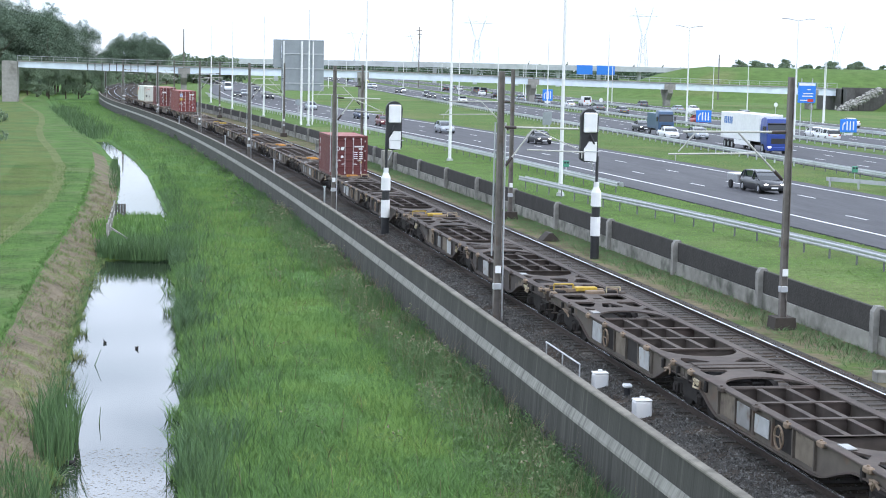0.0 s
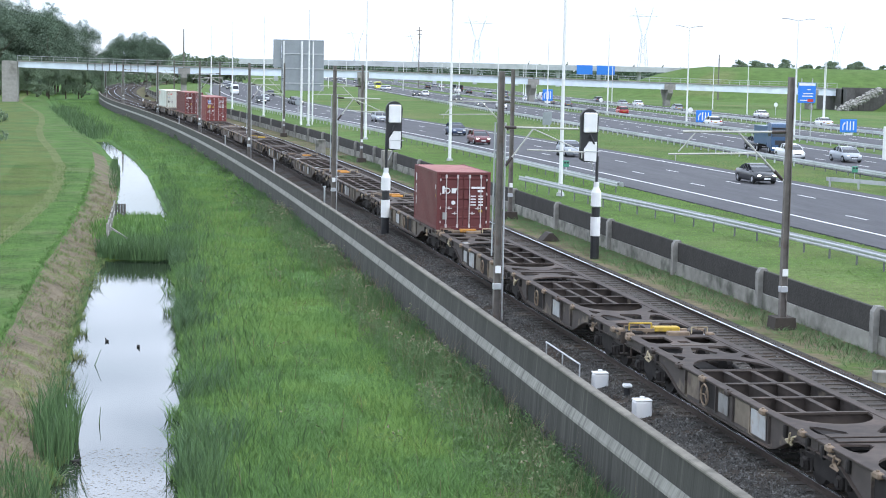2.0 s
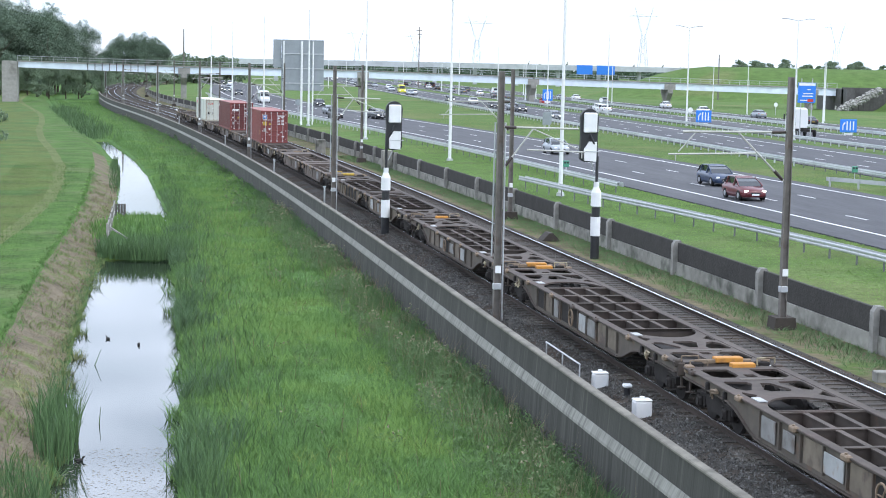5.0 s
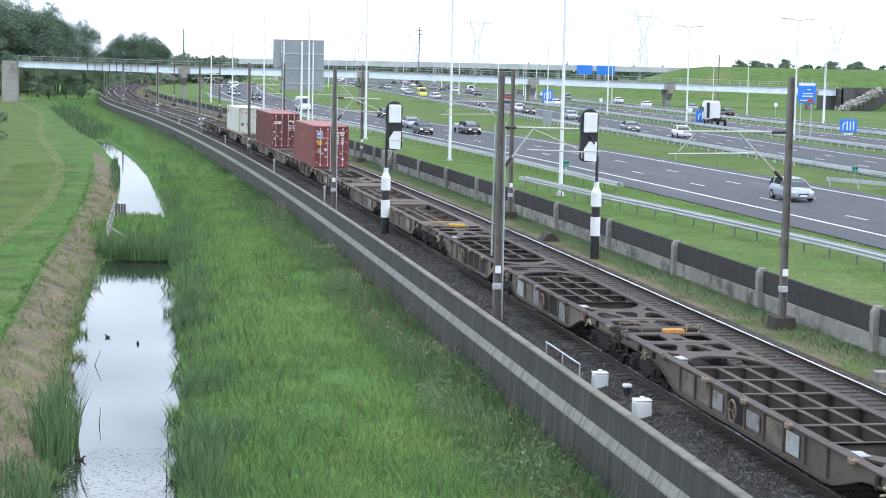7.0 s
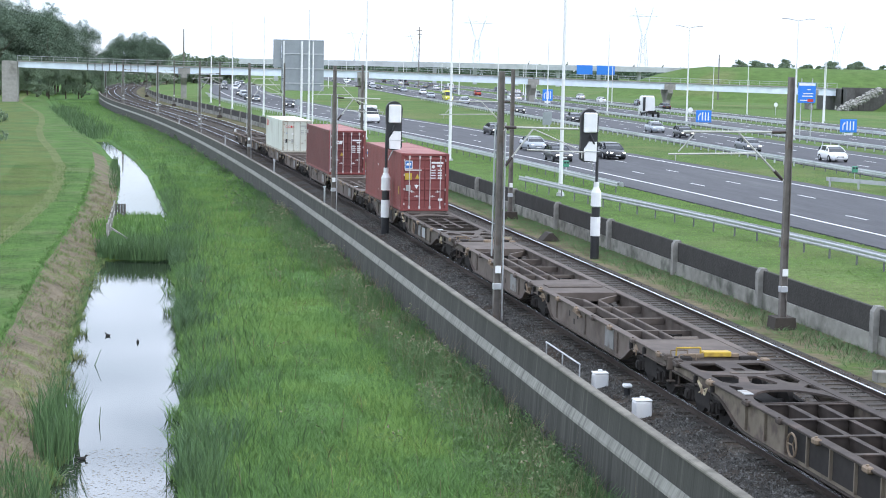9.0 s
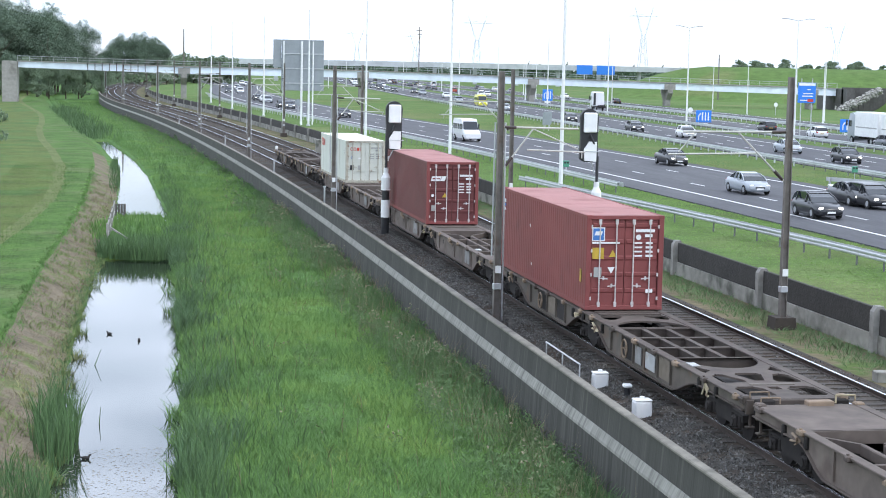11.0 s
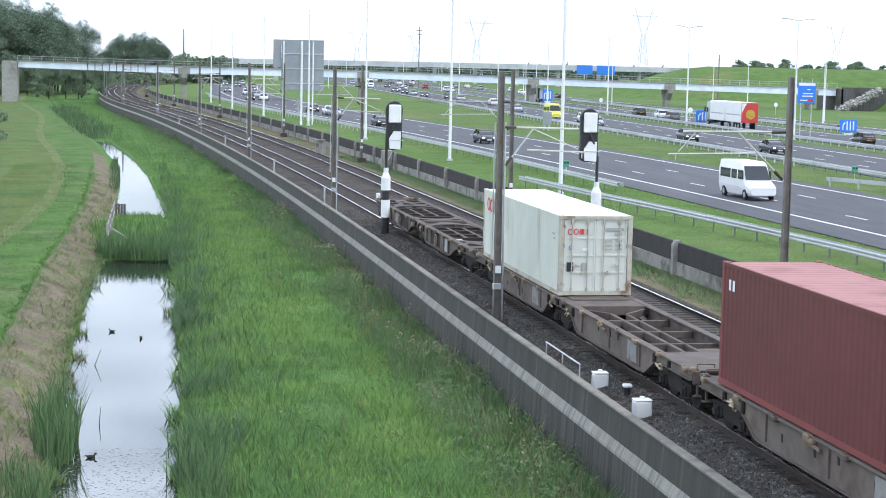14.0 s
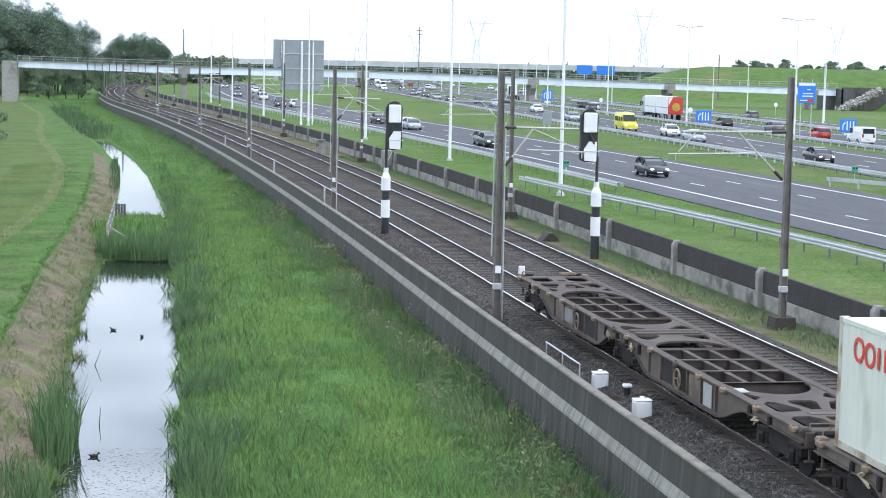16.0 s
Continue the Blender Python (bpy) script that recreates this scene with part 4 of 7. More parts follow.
def dark_pole(x, y, tall, head=False):
    p = thing("radio_mast", "thin dark mast standing in the distance", "mast", "far masts", at=pose(x, y, -1))
    part("shaft", M().tube((0, 0, 0), (0, 0, tall), 0.26, 0.16, 6), MASTM, p)
    if not head:
        return
    part("head", M().box(0, 0, tall - 1.2, 2.2, 0.3, 0.25).box(0, 0, tall - 2.6, 1.6, 0.3, 0.25), MASTM, p)


dark_pole(107, 640, 23, True)
dark_pole(16.3, 470, 17.5)
dark_pole(166, 480, 14)
dark_pole(155, 330, 20)


# ---------------------------------------------------------------- trees
def leaf_tris(rng, centres, radii, per, size):
    out = []
    for c, r in zip(centres, radii):
        d = rng.normal(size=(per, 3))
        d /= np.linalg.norm(d, axis=1)[:, None]
        p = np.asarray(c) + d * (np.asarray(r) * (0.55 + 0.5 * rng.random((per, 1))))
        a = rng.normal(size=(per, 3)) * size
        b = rng.normal(size=(per, 3)) * size
        out.append(np.stack([p - a * 0.5, p + a * 0.5, p + b], 1))
    return np.concatenate(out)


def make_tree(rng, tall, spread, leaf, label, size=0.17, clumps=46, per=520):
    t = thing("tree", label, "tree", "trees beyond the railway")
    trunk = M().tube((0, 0, -0.6), (0, 0, tall * 0.45), 0.35, 0.2, 7)
    limbs = []
    for k in range(6):
        w = k * 1.05 + rng.random()
        limbs.append(((0, 0, tall * (0.25 + 0.05 * k)), (math.cos(w) * spread * 0.6, math.sin(w) * spread * 0.6, tall * (0.5 + 0.05 * k))))
    part("trunk", trunk, BARK, t)
    for a, b in limbs:
        part("limb", M().tube(a, b, 0.13, 0.04, 5), BARK, t)
    cs, rs = [], []
    for k in range(clumps):
        h = rng.random() ** 0.8
        w, q = rng.random() * 6.28, rng.random() ** 0.5
        prof = math.sin(math.pi * min(1, 0.18 + 0.80 * h)) ** 0.7
        cs.append((math.cos(w) * q * spread * prof, math.sin(w) * q * spread * prof, tall * (0.12 + 0.80 * h)))
        rs.append((spread * (0.26 + 0.16 * rng.random()),) * 2 + (tall * (0.07 + 0.05 * rng.random()),))
    part("crown", cloud_mesh("crown", leaf_tris(rng, cs, rs, per, size), leaf), None, t)
    return t


rng = np.random.default_rng(11)
protos = [make_tree(rng, 22, 6.0, HAZYLEAF, "tall dark green deciduous tree in full leaf"), make_tree(rng, 19, 6.5, HAZYLEAF, "broad dark green deciduous tree in full leaf"),
          make_tree(rng, 16, 5.0, LEAF2, "paler grey-green tree in full leaf"), make_tree(rng, 6, 3.2, LEAF2, "rounded green bush in full leaf", 0.25, 22, 90)]


def plant(k, x, y, z, s=1.0):
    ob = copy_thing(protos[k], pose(x, y, z, 0, 0, rng.random() * 360))
    ob.scale = (s, s, s * (0.92 + 0.16 * rng.random()))


for k, p in enumerate(((-95, 520, 0), (-110, 540, 0), (-90, 560, 0), (-120, 500, 0))):
    protos[k].matrix_basis = pose(p[0], p[1], -1.4)
for k in range(21):
    plant((0, 1, 0, 1, 2)[k % 5], -46 + 1.72 * k + rng.normal(0, 0.8), 480 + 60 * rng.random(), -1.4, 1.36 - 0.021 * k + 0.09 * rng.random())
for k in range(10):
    plant((2, 3, 2)[k % 3], -33 + 3.1 * k + rng.normal(0, 1), 445 + 20 * rng.random(), -1.4, 0.52 + 0.12 * rng.random())
for k in range(12):
    plant((1, 0)[k % 2], -5 + 2.05 * k + rng.normal(0, 0.6), 690 + 30 * rng.random(), -1.0, 0.66 + 0.22 * math.sin(math.pi * (k + 1) / 13))
for k in range(8):
    plant(3, -13 + 4.2 * k + rng.normal(0, 1), 600 + 30 * rng.random(), -1.2, 0.8 + 0.3 * rng.random())
for k in range(7):
    plant(3, 18 + 3.5 * k + rng.normal(0, 1), 640 + 30 * rng.random(), -0.8, 1.5 + 0.4 * rng.random())
for k in range(54):
    plant(3, 190 + 2.3 * k + rng.normal(0, 1.5), 525 + 10 * rng.random(), 7.0 + 0.5 * rng.random(), 0.45 + 0.42 * rng.random())

rng = np.random.default_rng(23)
n = 1500
tx, ty = -400 + 1500 * rng.random(n), 1250 + 500 * rng.random(n)
cs = np.stack([tx, ty, 1.5 + 4 * rng.random(n)], 1)
solid("far_woods", cloud_mesh("far_woods", leaf_tris(rng, cs, [(7, 5, 3.2)] * n, 22, 2.2), HAZETREE), None, "thin line of distant woods along the horizon", "woods", kind="stuff")


# ---------------------------------------------------------------- grass, reeds, stones
def blades(rng, x, y, z, h, w, lean):
    n = len(x)
    a = rng.random(n) * 6.283
    dx, dy = np.cos(a) * w / 2, np.sin(a) * w / 2
    b = rng.random(n) * 6.283
    lx, ly = np.cos(b) * lean * h, np.sin(b) * lean * h
    base = np.stack([x, y, z], 1)
    side = np.stack([dx, dy, np.zeros(n)], 1)
    mid = base + np.stack([lx * 0.35, ly * 0.35, h * 0.6], 1)
    tip = base + np.stack([lx, ly, h], 1)
    return np.concatenate([np.stack([base - side, base + side, mid + side * 0.6], 1), np.stack([base - side, mid + side * 0.6, mid - side * 0.6], 1), np.stack([mid - side * 0.6, mid + side * 0.6, tip], 1)]).reshape(3, n, 3, 3).transpose(1, 0, 2, 3).reshape(-1, 3, 3)


def meadow(rng, n, y0, y1, h, w, dens=1.0, lo=0.0, hi=1.0, pw=1.0):
    y = y0 + (y1 - y0) * rng.random(n) ** dens
    c = np.array([ditch(t)[0] + ditch(t)[1] for t in y])
    d = np.array([drop(t) for t in y])
    f = lo + (hi - lo) * rng.random(n) ** pw
    x = c + 0.25 + (11.72 - d - c - 0.25) * f
    z = np.where(x < c + 1.1, -2.15 + 0.28 * (x - c) / 1.1, -1.87 - 0.10 * f)
    patch = np.array([noise.noise(Vector((a * 0.5, b * 0.22, 3))) for a, b in zip(x, y)])
    return x, y, z - 0.05, h * (0.55 + 0.7 * rng.random(n)) * (1.0 + 0.6 * patch), w * (0.7 + 0.6 * rng.random(n))


rng = np.random.default_rng(31)
near = [blades(rng, *meadow(rng, 120000, 29, 72, 0.27, 0.022), lean=0.75), blades(rng, *meadow(rng, 62000, 66, 150, 0.32, 0.036), lean=0.7), blades(rng, *meadow(rng, 34000, 145, 440, 0.34, 0.055, 1.3), lean=0.8)]
solid("meadow_grass", cloud_mesh("meadow_grass", np.concatenate(near), BLADE), None, "lush tall green grass between ditch and wall", "grass", kind="stuff")
tall = [blades(rng, *meadow(rng, 5200, 29, 140, 0.70, 0.026, 1.0, 0.0, 0.32, 2.2), lean=0.6), blades(rng, *meadow(rng, 3600, 29, 100, 0.45, 0.02, 1.0, 0.97, 0.62, 1.6), lean=0.7)]
solid("bank_sedge", cloud_mesh("bank_sedge", np.concatenate(tall), DARKBLADE), None, "dark green sedge along the ditch bank and wall foot", "sedge", kind="stuff")
wx, wy, wz, wh, ww = meadow(rng, 9000, 29, 150, 0.62, 0.022, 1.2, 1.0, 0.90)
keep = np.array([noise.noise(Vector((a * 0.3, b * 0.28, 9))) for a, b in zip(wx, wy)]) > -0.02
solid("wall_weeds", cloud_mesh("wall_weeds", blades(rng, wx[keep], wy[keep], wz[keep], wh[keep], ww[keep], 0.7), DARKBLADE), None, "patchy tall weeds at the foot of the wall", "weeds", kind="stuff")
# lighter fresh grass in drifts through the middle of the meadow
fx, fy, fz, fh, fw = meadow(rng, 60000, 29, 150, 0.31, 0.024, 1.25, 0.10, 0.74)
keep = np.array([noise.noise(Vector((a * 0.42, b * 0.20, 21))) + 0.5 * noise.noise(Vector((a * 1.6, b * 0.8, 5))) for a, b in zip(fx, fy)]) > 0.02
solid("fresh_grass", cloud_mesh("fresh_grass", blades(rng, fx[keep], fy[keep], fz[keep], fh[keep], fw[keep], 0.75), FRESH), None, "drifts of yellow-green fresh grass in the meadow", "grass", kind="stuff")


def weed_plants(rng, n, y0, y1, lo, hi, tall, leaves, size, name, label, level):
    """Leafy weeds: a stem with small leaves round it, seed heads on the taller ones."""
    x, y, z, h, _ = meadow(rng, n, y0, y1, tall, 0.02, 1.25, lo, hi, 0.7)
    k = np.array([noise.noise(Vector((a * 0.45, b * 0.17, 40))) + 0.45 * noise.noise(Vector((a * 1.3, b * 0.7, 8))) for a, b in zip(x, y)])
    ok = k > level
    x, y, z, h = x[ok], y[ok], z[ok], h[ok] * (0.75 + 0.9 * np.clip(k[ok], 0, 1))
    m = len(x)
    t = 0.15 + 0.85 * rng.random((m, leaves))
    r = (0.10 + 0.16 * h[:, None]) * (1.1 - 0.75 * t)
    a = rng.random((m, leaves)) * 6.283
    q = np.sqrt(rng.random((m, leaves)))
    p = np.stack([x[:, None] + np.cos(a) * r * q, y[:, None] + np.sin(a) * r * q, z[:, None] + h[:, None] * t], 2).reshape(-1, 3)
    u, v = rng.normal(size=p.shape) * size, rng.normal(size=p.shape) * size
    tris = np.stack([p - u * 0.5, p + u * 0.5, p + v], 1)
    solid(name, cloud_mesh(name, np.concatenate([tris, blades(rng, x, y, z, h * 1.05, np.full(m, 0.014), 0.2)]), WEEDLEAF), None, label, "weeds", kind="stuff")
    big = h > np.quantile(h, 0.86)
    hx, hy, hz = x[big], y[big], (z + h * 1.05)[big]
    c = np.repeat(np.stack([hx, hy, hz], 1), 3, 0) + rng.normal(size=(3 * len(hx), 3)) * 0.06
    u, v = rng.normal(size=c.shape) * 0.020, rng.normal(size=c.shape) * 0.020
    solid("seed_heads", cloud_mesh("seed_heads", np.stack([c - u, c + u, c + v * 2], 1), SEEDHEAD), None, "pale dry seed heads on the tall weeds", "seed heads", kind="stuff")


weed_plants(rng, 4200, 29, 130, 0.68, 1.0, 0.70, 46, 0.030, "leafy_weeds", "olive-green leafy weeds along the wall foot", -0.10)
weed_plants(rng, 900, 110, 330, 0.55, 1.0, 0.65, 26, 0.06, "leafy_weeds", "olive-green leafy weeds along the far wall foot", -0.05)
weed_plants(rng, 900, 29, 110, 0.0, 0.6, 0.36, 30, 0.028, "leafy_weeds", "low green leafy weeds among the meadow grass", 0.10)
bx, by, bz, bh, bw = meadow(rng, 9000, 33, 110, 0.74, 0.028, 1.1, 0.0, 0.18, 1.6)
keep = np.array([noise.noise(Vector((a * 0.3, b * 0.22, 60))) for a, b in zip(bx, by)]) > 0.10
solid("blue_sedge", cloud_mesh("blue_sedge", blades(rng, bx[keep] - 0.25, by[keep], bz[keep], bh[keep], bw[keep], 0.65), SEDGEBLUE), None, "tall blue-green sedge clumps on the ditch's east bank", "sedge", kind="stuff")
st = [blades(rng, *meadow(rng, 1500, 29, 100, 0.95, 0.012, 1.0, 0.78, 1.0), lean=0.35), blades(rng, *meadow(rng, 500, 29, 130, 0.8, 0.014), lean=0.4)]
solid("dry_stalks", cloud_mesh("dry_stalks", np.concatenate(st), STRAW), None, "thin dry seed stalks standing in the grass", "stalks", kind="stuff")


def scatter(rng, n, x0, x1, y0, y1, z, h, w):
    y = y0 + (y1 - y0) * rng.random(n)
    c = np.array([ditch(t)[0] for t in y])
    wd = np.array([ditch(t)[1] for t in y])
    return c, wd, y, h * (0.6 + 0.6 * rng.random(n)), w * (0.7 + 0.6 * rng.random(n))


# lawn tufts that break the bank's upper edge, and green tufts down the bank
n = 9000
y = 36 + 120 * rng.random(n) ** 1.2
f = np.abs(rng.normal(0, 0.28, n))
k = np.array([noise.noise(Vector((2.0, t * 0.5, 0))) for t in y])
edge = np.array([ditch(t)[0] - ditch(t)[1] for t in y])
tx = edge - 2.55 + f + 0.5 * k
solid("bank_tufts", cloud_mesh("bank_tufts", blades(rng, tx, y, np.interp(tx - edge, (-2.4, -1.0, -0.25), (-1.36, -1.87, -2.12)), 0.09 + 0.12 * rng.random(n), np.full(n, 0.035), 0.9), BLADE), None, "grass tufts along the top of the mown bank", "grass", kind="stuff")
n = 9000
y = 36 + 100 * rng.random(n) ** 1.2
f = rng.random(n)
keep = np.array([noise.noise(Vector((q * 2.4, t * 0.55, 70))) for q, t in zip(f, y)]) + 0.25 * (1 - f) > 0.12
y, f = y[keep], f[keep]
edge = np.array([ditch(t)[0] - ditch(t)[1] for t in y])
n = len(y)
solid("bank_tufts", cloud_mesh("bank_tufts", blades(rng, edge - 0.15 - 2.0 * f, y, np.interp(f, (0, 0.4, 1), (-2.15, -1.9, -1.4)), 0.10 + 0.20 * rng.random(n), np.full(n, 0.032), 0.9), VERGEBLADE), None, "yellow-green weeds growing on the mown bank", "weeds", kind="stuff")
# lawn stubble, west bank
n = 26000
y = 40 + 130 * rng.random(n) ** 1.3
edge = np.array([ditch(t)[0] - ditch(t)[1] for t in y]) - 2.4
x = edge - 7 * rng.random(n)
solid("lawn_grass", cloud_mesh("lawn_grass", blades(rng, x, y, np.full(n, -1.36), 0.06 + 0.06 * rng.random(n), np.full(n, 0.035), 0.6), LAWN), None, "short mown lawn grass beside the ditch", "grass", kind="stuff")
n = 22000
y = 40 + 110 * rng.random(n)
f = rng.random(n)
edge = np.array([ditch(t)[0] - ditch(t)[1] for t in y])
solid("bank_hay", cloud_mesh("bank_hay", blades(rng, edge - 0.2 - 2.1 * f, y, np.interp(f, (0, 0.4, 1), (-2.15, -1.9, -1.4)), 0.06 + 0.10 * rng.random(n), np.full(n, 0.022), 1.6), STRAW), None, "brown mown hay on the ditch bank", "hay", kind="stuff")


def reed_bed(name, label, n, cx, cy, rx, ry, h, z=-2.2, w=0.035, material=None):
    a, q = rng.random(n) * 6.283, np.sqrt(rng.random(n))
    x, y = cx + np.cos(a) * q * rx, cy + np.sin(a) * q * ry
    solid(name, cloud_mesh(name, blades(rng, x, y, np.full(n, z), h * (0.6 + 0.5 * rng.random(n)), w * (0.7 + 0.6 * rng.random(n)), 0.28), material or DARKBLADE), None, label, "reeds", kind="stuff")


reed_bed("reed_clump", "tall blue-green reeds standing at the ditch's west edge", 520, -1.75, 49.5, 0.62, 3.4, 1.75)
reed_bed("reed_clump", "low dark reeds in the near corner of the ditch", 1100, -2.9, 42.0, 1.3, 3.2, 1.0)
reed_bed("reed_clump", "tall green reeds on the ditch's east edge", 620, 2.05, 44.0, 0.55, 7.0, 1.2)
reed_bed("reed_clump", "dense dark reeds on the earth dam", 2600, 1.3, 97.0, 2.6, 2.6, 1.15, -2.1, 0.05)
reed_bed("reed_clump", "green grass over the earth dam", 2600, 1.4, 108, 3.2, 11, 0.45, -1.85, 0.06, BLADE)
reed_bed("reed_clump", "reeds along the far ditch", 700, 4.0, 150, 0.6, 28, 0.8, -2.2, 0.07)
reed_bed("reed_clump", "reeds along the far ditch", 500, -0.5, 165, 0.5, 25, 0.7, -2.2, 0.07)

n = 1800
y = 236 + 130 * rng.random(n)
xx = np.array([ditch(t)[0] for t in y]) + rng.normal(0, 1.6, n)
solid("far_reeds", cloud_mesh("far_reeds", blades(rng, xx, y, np.full(n, -2.1), 0.9 + 0.6 * rng.random(n), np.full(n, 0.14), 0.3), DARKBLADE), None, "dark reeds where the ditch narrows", "reeds", kind="stuff")

# plants along both waterlines
for name, n, sgn, h, wide, m, lab in (("waterline_plants", 5200, -1, 0.26, 0.22, VERGEBLADE, "yellow-green plants along the west waterline"), ("waterline_plants", 1800, -1, 0.45, 0.3, DARKBLADE, "dark sedge blades at the west waterline"), ("waterline_plants", 4800, 1, 0.42, 0.20, BLADE, "grass blades hanging over the east waterline"), ("waterline_plants", 1500, 1, 0.5, 0.3, DARKBLADE, "dark sedge blades at the east waterline")):
    y = 34 + 62 * rng.random(n) ** 1.2
    k = np.array([noise.noise(Vector((sgn * 7.0, t * 0.9, 0))) for t in y])
    e = np.array([ditch(t)[0] + sgn * ditch(t)[1] for t in y])
    solid(name, cloud_mesh(name, blades(rng, e + sgn * (0.26 - 1.1 * np.maximum(k - 0.05, 0)) + np.abs(rng.normal(0, wide, n)) * sgn - sgn * 0.12, y, np.full(n, WATER_Z - 0.02), h * (0.5 + 0.7 * rng.random(n)) * (1 + 0.6 * k), np.full(n, 0.026), 0.9), m), None, lab, "plants", kind="stuff")

# single dead stalks in the water, and pale scum specks floating on it
for x, y, h, l in ((-0.9, 62.5, 0.55, 0.25), (-0.6, 52.3, 0.5, 0.05), (1.35, 50.5, 0.9, 0.05), (1.2, 45.5, 0.6, 0.0)):
    solid("reed_stalk", M().tube((x, y, WATER_Z - 0.1), (x + l, y, WATER_Z + h), 0.018, 0.008, 5), DARKBLADE, "single dead reed stalk in the water", "stalk", "reed stalks")
fm = M()
for k in range(1900):
    yy = 36 + 13 * rng.random() ** 1.6
    c, w = ditch(yy)
    x = c + w * 0.92 * (2 * rng.random() - 1)
    r = 0.008 + 0.018 * rng.random()
    w0 = rng.random() * 6.28
    fm.add([(x + r * math.cos(w0 + a) * 1.6, yy + r * math.sin(w0 + a), WATER_Z + 0.006) for a in (0, 1.3, 2.6, 3.9, 5.2)], [(0, 1, 2, 3, 4)])
solid("floating_leaves", fm, PLANK, "scattered small pale scum specks floating on the water", "leaves", kind="stuff")

# trackside weeds and verge grass
n = 30000
y = 40 + 130 * rng.random(n)
d = np.array([drop(t) for t in y])
solid("trackside_weeds", cloud_mesh("trackside_weeds", blades(rng, 21.9 + 2.0 * rng.random(n) ** 0.7 - d, y, np.full(n, -0.48), 0.05 + 0.20 * rng.random(n) ** 2, np.full(n, 0.03), 1.0), WEEDLEAF), None, "weedy grass in front of the noise wall", "grass", kind="stuff")
n = 190000
y = 55 + 130 * rng.random(n) ** 1.2
d = np.array([local_drop(t) for t in y])
qq = rng.random(n)
solid("verge_grass", cloud_mesh("verge_grass", blades(rng, 24.8 + 11.9 * qq - d, y, np.interp(qq, (0, 0.27, 0.68, 1), (-0.42, -0.2, -0.04, -0.02)), 0.03 + 0.08 * rng.random(n), np.full(n, 0.032), 1.3), VERGEFRESH), None, "green grass verge between noise wall and road", "grass", kind="stuff")
n = 40000
y = 90 + 260 * rng.random(n)
a = np.array([57.0 * K + 0.4 - local_drop(t) for t in y])
b = np.array([66.0 * K + main_shift(t) for t in y])
solid("verge_grass", cloud_mesh("verge_grass", blades(rng, a + (b - a) * rng.random(n), y, np.full(n, -0.03), 0.06 + 0.10 * rng.random(n), np.full(n, 0.05), 1.3), VERGEBLADE), None, "yellow-green grass strip between the carriageways", "grass", kind="stuff")

n = 34000
y = 29 + 75 * rng.random(n) ** 1.5
u = 12.3 + np.where(rng.random(n) < 0.55, 1.75 * rng.random(n), 1.0 + 7.6 * rng.random(n))
s = 0.022 + 0.034 * rng.random(n)
z = np.interp(u, (12.2, 13.3, 13.85, 20.8), (-0.46, -0.24, -0.172, -0.172))
d = np.array([drop(t) for t in y])
rd = rng.normal(size=(n, 4, 3))
rd /= np.linalg.norm(rd, axis=2)[:, :, None]
pts = rd * s[:, None, None] + np.stack([u - d, y, z + 0.01], 1)[:, None, :]
solid("ballast_stones", cloud_mesh("ballast_stones", np.concatenate([pts[:, [0, 1, 2]], pts[:, [0, 2, 3]], pts[:, [0, 3, 1]], pts[:, [1, 3, 2]]]).reshape(4, n, 3, 3).transpose(1, 0, 2, 3).reshape(-1, 3, 3), STONE), None, "loose grey ballast stones beside the rails", "ballast", kind="stuff")


# ---------------------------------------------------------------- train
def sill_depth(s, is_end, style):
    """Depth of the side sill at s metres from a deck's end or joint."""
    if style == "taupe":
        a, b = (3.0, 4.4) if is_end else (1.2, 2.4)
    else:
        a, b = (3.5, 5.7) if is_end else (0.9, 2.7)
    t = min(1.0, max(0.0, (s - a) / (b - a)))
    return 0.22 + 0.50 * t * t * (3 - 2 * t)


